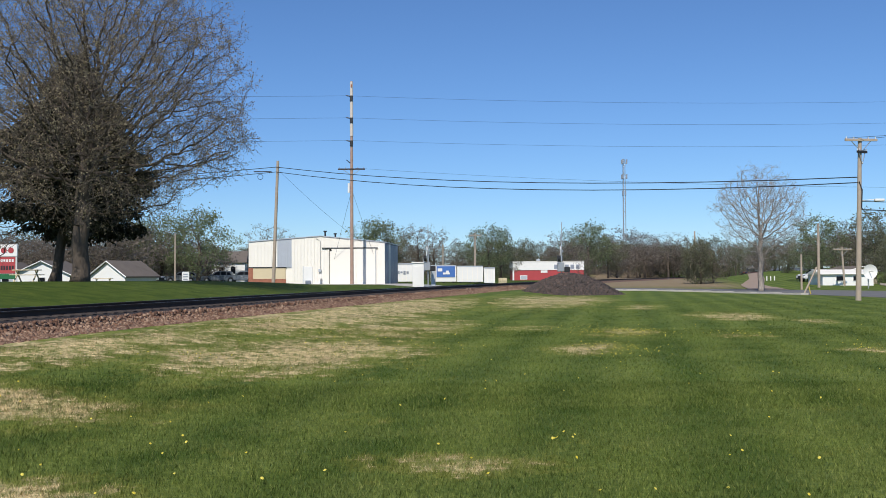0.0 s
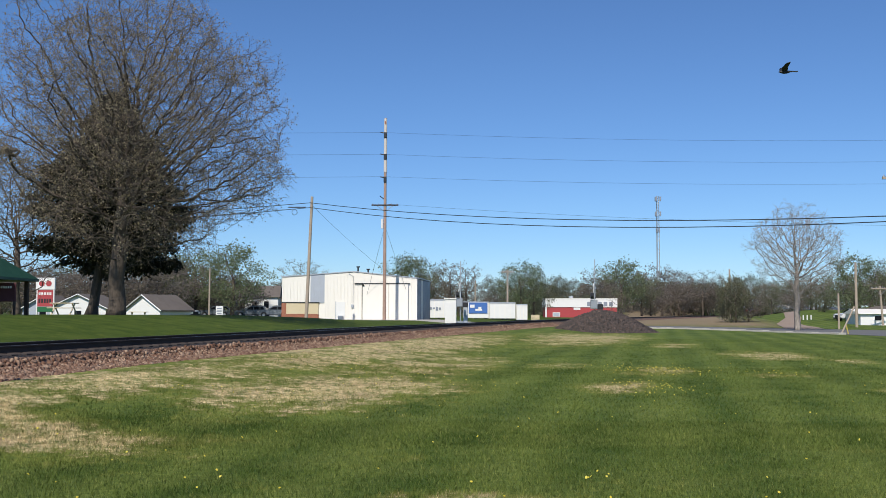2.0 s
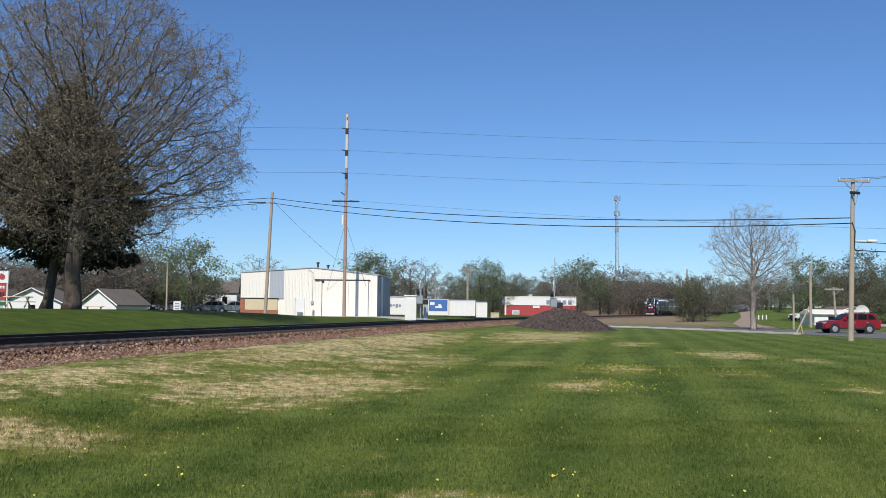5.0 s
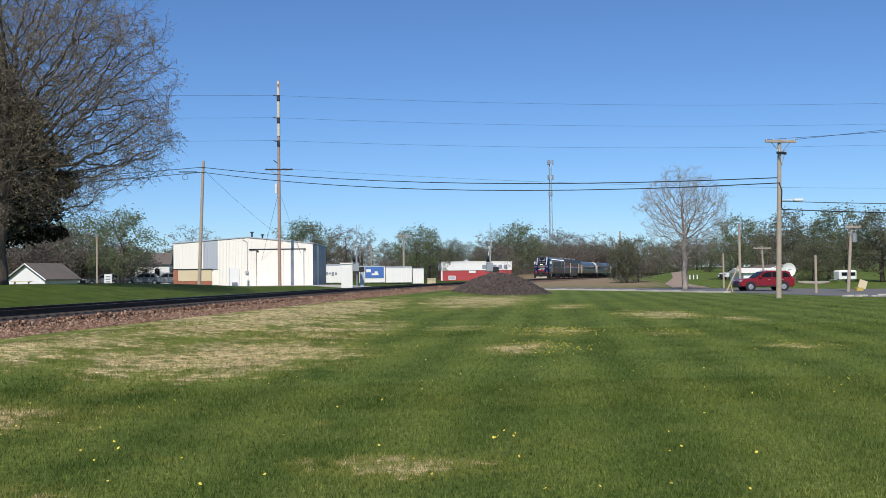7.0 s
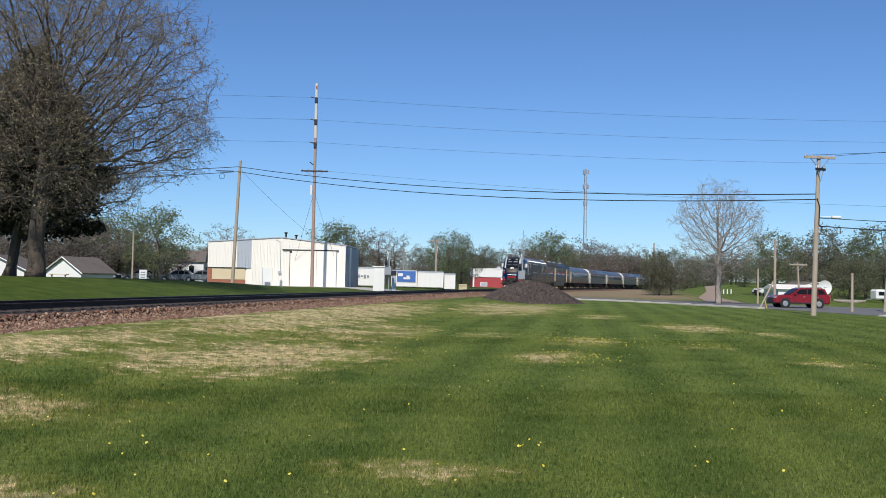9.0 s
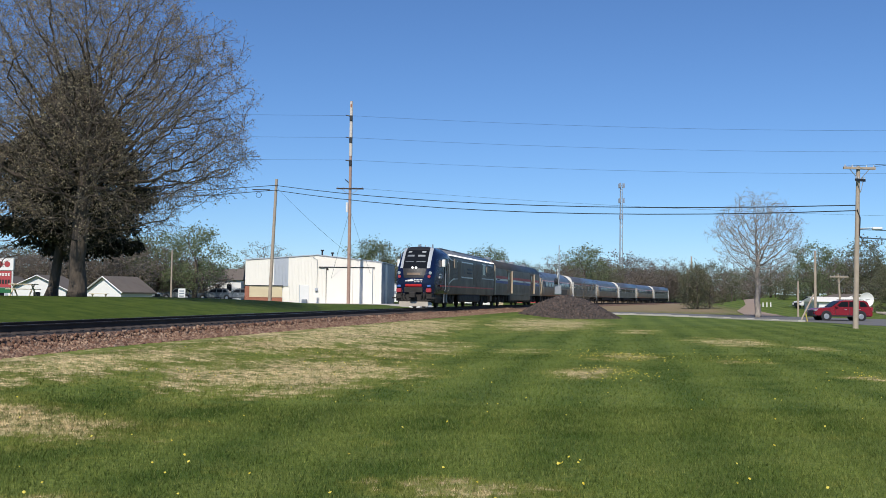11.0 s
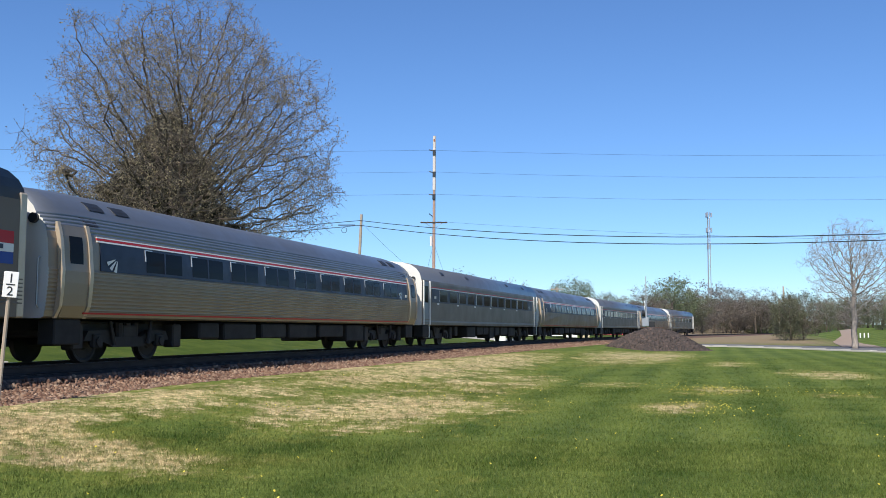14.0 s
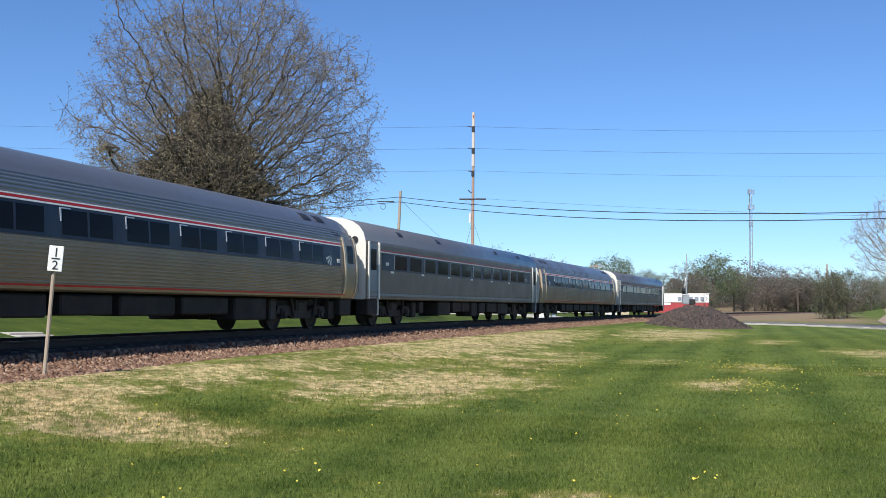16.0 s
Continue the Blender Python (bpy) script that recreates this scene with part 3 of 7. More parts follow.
def bars(side, prof, y0, y1, z, h, mat, car, n=4):
    bm = bmesh.new()
    w = (y1 - y0) / n
    for k in range(n):
        box(bm, side * prof.w(z) - 0.034, side * prof.w(z) + 0.034, y0 + k * w + w * 0.12, y0 + (k + 1) * w - w * 0.12, z, z + h)
    part("lettering", bm, mat, car)


def end_gear(car, L, zt, top_w, lamp=True):
    """Diaphragm, coupler, hoses, lamps and grab irons at both ends of a car."""
    for e in ((-1, 1) if lamp else (-1,)):
        y = e * L
        bm = bmesh.new()
        for k in range(4):
            box(bm, -0.62 - 0.03 * (k % 2), 0.62 + 0.03 * (k % 2), min(y + e * 0.10 * k, y + e * 0.10 * (k + 1)), max(y + e * 0.10 * k, y + e * 0.10 * (k + 1)) - 0.01, 1.05, 3.25 + 0.03 * (k % 2))
        part("diaphragm", bm, M_RUBBER, car)
        bm = new_box(-0.12, 0.12, min(y - e * 0.3, y + e * 0.46), max(y - e * 0.3, y + e * 0.46), 0.72, 0.98, 0.03)
        box(bm, -0.2, 0.2, min(y + e * 0.30, y + e * 0.47), max(y + e * 0.30, y + e * 0.47), 0.66, 1.04, 0.04)
        part("coupler", bm, M_TRUCK, car)
        for sx in (-1, 1):
            if lamp:
                part("marker_lamp", new_tube([(sx * 1.12, y, 3.05), (sx * 1.12, y + e * 0.07, 3.05)], 0.11, 12), M_BLACK, car)
            part("grab_iron", new_tube([(sx * 1.3, y + e * 0.02, 1.2), (sx * 1.3, y + e * 0.09, 1.25), (sx * 1.3, y + e * 0.09, 2.2), (sx * 1.3, y + e * 0.02, 2.25)], 0.018, 6), M_STEEL, car)
            bm = new_tube([(sx * 0.5, y, 1.0), (sx * 0.5, y + e * 0.25, 0.55), (sx * 0.42, y + e * 0.44, 0.5)], 0.03, 6)
            part("hose", bm, M_RUBBER, car)


def underfloor(car, L, seed):
    rng = random.Random(seed)
    y = -L + 6.2
    # boxes packed close, standing in for the shade under the car
    while y < L - 6.4:
        w = rng.uniform(0.9, 2.3)
        d = rng.uniform(0.45, 0.68)
        for sx in (-1, 1):
            if rng.random() < 0.97:
                part("equipment_box", new_box(min(sx * 0.55, sx * 1.33), max(sx * 0.55, sx * 1.33), y, min(y + w, L - 6), 0.95 - d, 0.93, 0.04), M_EQUIP, car)
        y += w + rng.uniform(0.06, 0.42)
    part("centre_sill", new_box(-0.3, 0.3, -L + 0.5, L - 0.5, 0.72, 0.98), M_EQUIP, car)


AMF = [(1.42, 0.98), (1.50, 1.02)]
for k in range(11):
    zz = 1.14 + k * 0.082
    b = 1.50 + 0.085 * math.sin(min(max((zz - 1.0) / 1.9, 0), 1) * math.pi)
    AMF += [(b, zz), (b + 0.016, zz + 0.012), (b + 0.016, zz + 0.040), (b, zz + 0.052)]
AMF += [(1.575, 2.05), (1.565, 2.35), (1.535, 2.65), (1.49, 2.82)]
for k in range(5):
    zz = 2.86 + k * 0.085
    b = 1.475 - 0.02 * k - 0.012 * k * k
    AMF += [(b, zz), (b + 0.012, zz + 0.012), (b + 0.010, zz + 0.040), (b - 0.006, zz + 0.052)]
AMF += [(1.14, 3.36), (0.95, 3.55), (0.70, 3.71), (0.36, 3.83), (0.0, 3.86)]
AMF_P = Side(AMF)
HOR = [(1.46, 0.96), (1.52, 0.99), (1.52, 1.05), (1.535, 1.055), (1.535, 1.09), (1.52, 1.095), (1.52, 1.20), (1.535, 1.205), (1.535, 1.235), (1.52, 1.24), (1.52, 2.92), (1.50, 3.02), (1.42, 3.30), (1.26, 3.52), (0.98, 3.70), (0.6, 3.81), (0.0, 3.87)]
HOR_P = Side(HOR)
BAG = [(1.44, 0.98), (1.50, 1.0), (1.50, 1.22)]
for k in range(7):
    zz = 1.24 + k * 0.078
    BAG += [(1.50, zz), (1.518, zz + 0.012), (1.518, zz + 0.040), (1.50, zz + 0.052)]
BAG += [(1.50, 3.30), (1.47, 3.52), (1.34, 3.72), (1.08, 3.92), (0.7, 4.06), (0.0, 4.12)]
BAG_P = Side(BAG)


def roof_bits(car, ys, z, mat, w=0.42):
    for y in ys:
        bm = new_tube([(-0.35, y, z - 0.14), (-0.35, y, z + 0.10), (-0.35, y, z + 0.13)], [w, w, w * 0.8], 14)
        part("roof_vent", bm, mat, car, "round metal roof vent")


def amfleet():
    L = 12.55
    car = thing("coach_car", "stainless fluted passenger coach with a dark blue window band", "train car", group="cars of the train")
    part("body", car_shell(AMF, -L, L, [0], 2.83, 0.055, 1.5), [M_STAINLESS, M_CAR_ROOF, M_CAR_END], car)
    for sx in (-1, 1):
        part("window_band", band(sx, AMF_P, 2.03, 2.655, -10.9, 10.9, 0.022, 5), M_NAVY, car, "dark blue window band")
        part("stripe", band(sx, AMF_P, 2.665, 2.70, -11.0, 11.0, 0.024, 1), M_WHITEPAINT, car, "thin white stripe")
        part("stripe", band(sx, AMF_P, 2.705, 2.755, -11.0, 11.0, 0.024, 1), M_RED, car, "thin red stripe")
        part("stripe", band(sx, AMF_P, 2.76, 2.785, -11.0, 11.0, 0.024, 1), M_WHITEPAINT, car, "thin white stripe")
        part("stripe", band(sx, AMF_P, 1.075, 1.115, -11.4, 11.4, 0.024, 1), M_RED, car, "thin red stripe")
        for k in range(9):
            y = -8.75 + k * 2.13
            w = part("window", band(sx, AMF_P, 2.10, 2.60, y - 0.80, y + 0.80, 0.030, 3), M_GLASSDARK, car, "dark tinted double window")
            part("mullion", band(sx, AMF_P, 2.09, 2.61, y - 0.03, y + 0.03, 0.036, 3), M_NAVY, w)
            part("frame_edge", band(sx, AMF_P, 2.36, 2.63, y + 0.83, y + 0.865, 0.034, 2), M_SILVER, w)
            part("frame_edge", band(sx, AMF_P, 2.612, 2.635, y + 0.55, y + 0.825, 0.034, 1), M_SILVER, w)
        for e in (-1, 1):
            d = part("door", band(sx, AMF_P, 1.0, 2.95, min(e * 11.35, e * 12.15), max(e * 11.35, e * 12.15), 0.016, 8), M_STAINLESS, car, "stainless vestibule door")
            part("pane", band(sx, AMF_P, 2.05, 2.72, e * 11.75 - 0.22, e * 11.75 + 0.22, 0.024, 4), M_GLASSDARK, d)
            part("door_edge", band(sx, AMF_P, 0.98, 3.0, min(e * 11.22, e * 11.34), max(e * 11.22, e * 11.34), 0.045, 8), M_SUNLIT_EDGE, d, "door edge painted in a sunlit tan")
            part("door_edge", band(sx, AMF_P, 0.98, 3.0, min(e * 12.18, e * 12.28), max(e * 12.18, e * 12.28), 0.035, 8), M_SUNLIT_EDGE, d)
            part("step", new_box(min(sx * 1.0, sx * 1.42), max(sx * 1.0, sx * 1.42), e * 11.75 - 0.45, e * 11.75 + 0.45, 0.42, 0.97, 0.03), M_EQUIP, car)
            part("hatch", band(sx, AMF_P, 3.42, 3.62, e * 10.4 - 0.28, e * 10.4 + 0.28, 0.03, 2), M_BLACK, car, "dark roof-edge hatch")
            part("hatch", band(sx, AMF_P, 3.42, 3.62, e * 9.4 - 0.28, e * 9.4 + 0.28, 0.03, 2), M_BLACK, car)
            part("hatch", band(sx, AMF_P, 3.02, 3.2, e * 11.0 - 0.22, e * 11.0 + 0.22, 0.03, 2), M_BLACK, car)
        arrow_mark(sx, AMF_P, -10.15, 2.26, 0.46, M_WHITEPAINT, car)
        arrow_mark(sx, AMF_P, 10.3, 2.26, 0.44, M_WHITEPAINT, car)
        bars(sx, AMF_P, -10.85, -10.6, 2.12, 0.12, M_WHITEPAINT, car, 3)
    end_gear(car, L, 3.8, 1.4)
    underfloor(car, L, 5)
    for y in (-9.05, 9.05):
        add_truck(car, y)
    return car


def horizon():
    L = 12.7
    car = thing("coach_car", "flat-sided aluminium passenger coach with a dark window band", "train car", group="cars of the train")
    part("body", car_shell(HOR, -L, L, [0], 3.0), [M_HORIZON, M_CAR_ROOF, M_CAR_END], car)
    for sx in (-1, 1):
        part("window_band", band(sx, HOR_P, 2.02, 2.64, -10.9, 11.2, 0.012, 2), M_NAVY, car, "dark blue window band")
        part("stripe", band(sx, HOR_P, 2.66, 2.70, -11.2, 11.4, 0.014, 1), M_WHITEPAINT, car, "thin white stripe")
        part("stripe", band(sx, HOR_P, 2.705, 2.75, -11.2, 11.4, 0.014, 1), M_RED, car, "thin red stripe")
        part("rub_strip", band(sx, HOR_P, 1.10, 1.185, -11.4, 11.5, 0.012, 1), M_CAR_ROOF, car, "grey rub strip")
        for k in range(12):
            y = -8.9 + k * 1.66
            w = part("window", band(sx, HOR_P, 2.09, 2.60, y - 0.62, y + 0.62, 0.02, 1), M_GLASSDARK, car, "dark tinted window")
            if k % 2:
                part("frame_edge", band(sx, HOR_P, 2.08, 2.62, y + 0.64, y + 0.67, 0.024, 1), M_SILVER, w)
                part("sill_plate", band(sx, HOR_P, 1.94, 2.01, y + 0.7, y + 1.0, 0.014, 1), M_WHITEPAINT, w)
        for e in (-1, 1):
            y = e * 12.0
            d = part("door", new_box(min(sx * 1.40, sx * 1.53), max(sx * 1.40, sx * 1.53), y - 0.40, y + 0.40, 1.0, 2.95, 0.01), M_CAR_ROOF, car, "grey vestibule door")
            part("pane", new_box(min(sx * 1.5, sx * 1.537), max(sx * 1.5, sx * 1.537), y - 0.24, y + 0.24, 2.0, 2.75), M_GLASSDARK, d)
            for q in (-1, 1):
                part("door_post", new_box(min(sx * 1.44, sx * 1.575), max(sx * 1.44, sx * 1.575), y + q * 0.46 - 0.05, y + q * 0.46 + 0.05, 0.98, 3.0, 0.01), M_CAR_END, d, "pale door post")
            part("step", new_box(min(sx * 1.05, sx * 1.5), max(sx * 1.05, sx * 1.5), y - 0.45, y + 0.45, 0.42, 0.96, 0.03), M_EQUIP, car)
            part("step_side", new_box(min(sx * 1.2, sx * 1.52), max(sx * 1.2, sx * 1.52), y - 0.52, y - 0.46, 0.40, 0.97, 0.01), M_CAR_END, car, "pale step side plate")
            part("hatch", band(sx, HOR_P, 3.4, 3.55, e * 9.0 - 0.22, e * 9.0 + 0.22, 0.03, 2), M_BLACK, car)
            part("hatch", band(sx, HOR_P, 3.4, 3.55, e * 4.5 - 0.22, e * 4.5 + 0.22, 0.03, 2), M_BLACK, car)
        arrow_mark(sx, HOR_P, -10.0, 2.28, 0.28, M_WHITEPAINT, car)
        bars(sx, HOR_P, 10.6, 10.9, 2.2, 0.12, M_WHITEPAINT, car, 2)
    end_gear(car, L, 3.8, 1.4)
    underfloor(car, L, 11)
    for y in (-9.05, 9.05):
        add_truck(car, y)
    return car


def baggage():
    L = 12.6
    car = thing("baggage_car", "grey fluted baggage car with red, white and blue stripes", "train car", group="cars of the train")
    part("body", car_shell(BAG, -L, L, [0], 3.4), [M_BAG, M_BAG_ROOF, M_SUNLIT_EDGE], car)
    for sx in (-1, 1):
        part("stripe", band(sx, BAG_P, 2.42, 2.66, -12.3, 12.3, 0.010, 1), M_RED, car, "broad red stripe")
        part("stripe", band(sx, BAG_P, 2.25, 2.415, -12.3, 12.3, 0.012, 1), M_WHITEPAINT, car, "broad white stripe")
        part("stripe", band(sx, BAG_P, 2.02, 2.245, -12.3, 12.3, 0.010, 1), M_STRIPE_BLUE, car, "broad blue stripe")
        for y in (5.9, -7.4):
            d = part("door", band(sx, BAG_P, 1.22, 3.2, y - 0.85, y + 0.85, 0.03, 1), M_LOCO_PANEL, car, "sliding baggage door")
            for q in (-1, 1):
                part("pane", band(sx, BAG_P, 2.35, 3.02, y + q * 0.4 - 0.24, y + q * 0.4 + 0.24, 0.036, 1), M_GLASSDARK, d)
            # jamb pushed out and coloured bright to show a wide sunlit face
            bm = band(sx, BAG_P, 1.15, 3.22, y - 0.98, y - 0.87, 0.19, 1)
            part("door_edge", bm, M_SUNLIT_EDGE, d, "sunlit steel door jamb")
            part("door_rail", band(sx, BAG_P, 3.22, 3.30, y - 1.0, y + 1.6, 0.06, 1), M_BAG, d)
            part("step", new_box(min(sx * 1.38, sx * 1.5), max(sx * 1.38, sx * 1.5), y - 0.3, y + 0.3, 0.42, 0.98, 0.02), M_EQUIP, car)
        arrow_mark(sx, BAG_P, -1.0, 2.22, 0.26, M_NAVY, car)
        bars(sx, BAG_P, -3.2, -1.6, 2.30, 0.09, M_NAVY, car, 6)
        bars(sx, BAG_P, 10.6, 12.0, 2.30, 0.09, M_NAVY, car, 6)
        bars(sx, BAG_P, -12.0, -11.2, 2.30, 0.09, M_NAVY, car, 4)
        part("skirt", new_box(min(sx * 1.30, sx * 1.46), max(sx * 1.30, sx * 1.46), -6.8, 5.0, 0.50, 0.99, 0.02), M_BAG, car, "grey side skirt")
        part("end_post", new_box(min(sx * 1.3, sx * 1.515), max(sx * 1.3, sx * 1.515), 12.45, 12.68, 0.98, 3.45, 0.03), M_SUNLIT_EDGE, car, "sunlit corner post")
        part("end_post", new_box(min(sx * 1.3, sx * 1.515), max(sx * 1.3, sx * 1.515), -12.68, -12.45, 0.98, 3.45, 0.03), M_SUNLIT_EDGE, car)
    roof_bits(car, (10.5, 3.4, -1.6, -8.6), 4.18, M_STEEL, 0.32)
    end_gear(car, L, 3.8, 1.4)
    underfloor(car, L, 21)
    for y in (-9.05, 9.05):
        add_truck(car, y)
    return car


LOC = [(1.38, 0.92), (1.47, 0.98), (1.49, 1.4), (1.49, 3.35), (1.46, 3.58), (1.30, 3.72), (1.02, 3.93), (0.66, 4.08), (0.0, 4.13)]
LOC_P = Side(LOC)
NOSE_Z = [0.9, 1.5, 2.1, 2.5, 3.0, 3.5, 3.8, 4.0, 4.15]
NOSE_Y = [10.45, 10.62, 10.58, 10.45, 10.2, 9.88, 9.62, 9.35, 8.9]


def nose_y(z):
    return float(np.interp(z, NOSE_Z, NOSE_Y))


def nose_w(z):
    """Half width of the front: boxy, with a broad flat brow."""
    return float(np.interp(z, [0.9, 2.1, 2.6, 3.2, 3.8, 4.05, 4.13], [1.25, 1.25, 1.22, 1.14, 1.03, 0.94, 0.0]))


def nose_pt(u, z, off=0.0):
    """A point on the raked front, u from -1 to 1 across."""
    w = nose_w(z)
    k = abs(u)
    y = nose_y(z) + 0.28 * (1 - k * k) - 0.10 * k ** 6
    return Vector((u * w, y + off, z + off * 0.35))


def nose_patch(u0, u1, z0, z1, off=0.012, nu=8, nz=8, lean=0.0, thick=0.03, flare=1.0):
    """A curved panel on the front; lean shifts its top across."""
    bm = bmesh.new()
    g = [[bm.verts.new(nose_pt((u0 + (u1 - u0) * i / nu) * (1 + (flare - 1) * (j / nz) ** 1.3) + lean * j / nz, z0 + (z1 - z0) * j / nz, off)) for i in range(nu + 1)] for j in range(nz + 1)]
    for j in range(nz):
        for i in range(nu):
            bm.faces.new((g[j][i], g[j][i + 1], g[j + 1][i + 1], g[j + 1][i]))
    out = bmesh.ops.extrude_face_region(bm, geom=bm.faces[:])
    for v in out["geom"]:
        if isinstance(v, bmesh.types.BMVert):
            v.co.y -= thick
    bmesh.ops.recalc_face_normals(bm, faces=bm.faces[:])
    return bm


def locomotive():
    car = thing("locomotive", "dark grey diesel locomotive with a blue raked nose", "locomotive", group="cars of the train")
    YB = 7.0
    part("body", car_shell(LOC, -10.55, YB, [0], 3.56), [M_LOCO, M_LOCO_ROOF, M_LOCO], car)
    # blue nose: sections pushed towards the raked front
    bm = bmesh.new()
    half = LOC
    # finer ring for a smooth front
    fine = []
    for (w0, z0), (w1, z1) in zip(half, half[1:]):
        n = max(1, int(abs(z1 - z0) / 0.22))
        fine += [(w0 + (w1 - w0) * k / n, z0 + (z1 - z0) * k / n) for k in range(n)]
    fine.append(half[-1])
    ring = fine + [(-w, z) for w, z in reversed(fine[:-1])]
    rows = []
    N = 9
    for i in range(N + 1):
        f = i / N
        row = []
        for w, z in ring:
            yf = nose_y(z) - 0.10
            row.append(bm.verts.new((w + (math.copysign(nose_w(z), w) - w) * f ** 3.2 if w else 0.0, YB + (yf - YB) * f, z)))
        rows.append(row)
    n = len(ring)
    for a, b in zip(rows, rows[1:]):
        for i in range(n - 1):
            bm.faces.new((a[i], a[i + 1], b[i + 1], b[i])).smooth = True
    # front skin
    m = len(fine)
    cols = 12
    grid = []
    for j, (w, z) in enumerate(fine):
        line = [rows[-1][j]]
        for i in range(1, cols):
            u = 1 - 2 * i / cols
            line.append(bm.verts.new(nose_pt(u, z)) if w > 0 else rows[-1][j])
        line.append(rows[-1][n - 1 - j])
        grid.append(line)
    for a, b in zip(grid, grid[1:]):
        for i in range(cols):
            q = list(dict.fromkeys([a[i], a[i + 1], b[i + 1], b[i]]))
            if len(q) > 2:
                try:
                    bm.faces.new(q).smooth = True
                except ValueError:
                    pass
    bmesh.ops.recalc_face_normals(bm, faces=bm.faces[:])
    part("nose", bm, M_BLUE, car, "glossy dark blue raked nose")
    part("windshield", nose_patch(-0.66, 0.66, 2.60, 3.80, 0.02, 10, 10, flare=1.20), M_GLASSDARK, car, "black wraparound windshield")
    part("brow", nose_patch(-0.82, 0.82, 3.81, 4.07, 0.02, 8, 4), M_BLACK, car)
    part("front_grille", nose_patch(-0.54, 0.54, 1.98, 2.595, 0.022, 8, 4, flare=1.22), M_BLACK, car, "black lower front panel")
    part("route_panel", nose_patch(-0.36, 0.36, 2.15, 2.30, 0.05, 5, 1), M_LOCO_PANEL, car)
    for sx in (-1, 1):
        part("pillar", nose_patch(0.665 if sx > 0 else -0.83, 0.83 if sx > 0 else -0.665, 2.62, 4.08, 0.026, 3, 14, 0.0, 0.05, 1.22), M_SILVER, car, "silver curved pillar")
        part("visor", nose_patch(sx * 0.33 - 0.22, sx * 0.33 + 0.22, 3.38, 3.50, 0.03, 3, 1), M_LOCO_ROOF, car)
        part("dash_shelf", nose_patch(sx * 0.33 - 0.25, sx * 0.33 + 0.25, 3.02, 3.06, 0.03, 3, 1), M_LOCO_ROOF, car)
        c = nose_pt(sx * 0.10, 2.64, 0.03)
        part("headlight", new_tube([c, c + Vector((0, 0.05, 0))], 0.07, 14), M_HEADLIGHT, car, "lit white headlight")
        c = nose_pt(sx * 0.85, 2.32, -0.02)
        part("ditch_light", new_tube([c, c + Vector((0, 0.09, 0))], 0.105, 14), M_LENS, car, "round silver headlight")
        c = nose_pt(sx * 0.80, 2.08, -0.02)
        part("marker_light", new_tube([c, c + Vector((0, 0.08, 0))], 0.10, 14), M_REDLENS, car, "round red marker light")
        bm = new_box(sx * 1.0 - 0.17, sx * 1.0 + 0.17, 10.55, 10.85, 1.02, 1.30, 0.04)
        part("buffer_block", bm, M_REDLENS, car, "red hose connectors")
        part("step_lamp", new_box(sx * 1.0 - 0.12, sx * 1.0 + 0.12, 10.62, 10.78, 1.38, 1.52, 0.02), M_BLUEPAINT, car)
        for k in range(2):
            part("hose", new_tube([(sx * (0.55 + 0.2 * k), 10.7, 1.2), (sx * (0.6 + 0.2 * k), 10.95, 0.85), (sx * (0.5 + 0.2 * k), 10.8, 0.62)], 0.03, 6), M_RUBBER, car)
        part("front_step", new_box(sx * 1.15 - 0.28, sx * 1.15 + 0.28, 10.2, 10.85, 0.62, 0.72, 0.02), M_TRUCK, car)
    part("bumper_stripe", nose_patch(-0.44, 0.44, 1.40, 1.55, 0.06, 6, 2), M_RED, car, "red bumper stripe")
    part("bumper", new_box(-0.62, 0.62, 10.3, 10.9, 1.02, 1.36, 0.03), M_TRUCK, car)
    part("pilot_plow", new_prism([(-1.0, 0.13), (1.0, 0.13), (0.97, 0.44), (-0.97, 0.44)], "y", 10.75, 10.83), M_PLOW, car, "pale steel pilot plow")
    part("pilot_frame", new_box(-1.2, 1.2, 10.1, 10.74, 0.46, 0.98, 0.03), M_TRUCK, car)
    for sx in (-1, 1):
        part("pilot_side", new_box(sx * 1.12 - 0.14, sx * 1.12 + 0.14, 8.45, 10.1, 0.34, 0.93, 0.04), M_TRUCK, car)
    bm = new_box(-0.14, 0.14, 10.4, 11.1, 0.74, 1.0, 0.04)
    box(bm, -0.22, 0.22, 10.95, 11.25, 0.66, 1.06, 0.06)
    part("coupler", bm, M_TRUCK, car)
    # emblem and lettering on the nose
    for k in range(3):
        part("emblem", nose_patch(0.16 - 0.09 * k, 0.42 - 0.15 * k, 1.74 + 0.01 * k, 1.80 + 0.045 * k, 0.03, 4, 1, 0.06), M_WHITEPAINT, car, "white swoosh emblem")
    for k in range(6):
        part("lettering", nose_patch(-0.09 - 0.075 * k, -0.04 - 0.075 * k, 1.80, 1.89, 0.03, 1, 1), M_WHITEPAINT, car)
        part("lettering", nose_patch(-0.08 - 0.07 * k, -0.045 - 0.07 * k, 1.69, 1.74, 0.03, 1, 1), M_WHITEPAINT, car)
    for sx in (-1, 1):
        part("number_board", nose_patch(sx * 0.45 - 0.12, sx * 0.45 + 0.12, 3.66, 3.74, 0.03, 2, 1), M_SILVER, car)
    # roof horn and antennas
    for x, y in ((0.5, 7.6), (0.3, 7.9), (-0.5, 7.7)):
        part("antenna", new_tube([(x, y, 4.05), (x, y, 4.32)], 0.05, 8), M_STEEL, car)
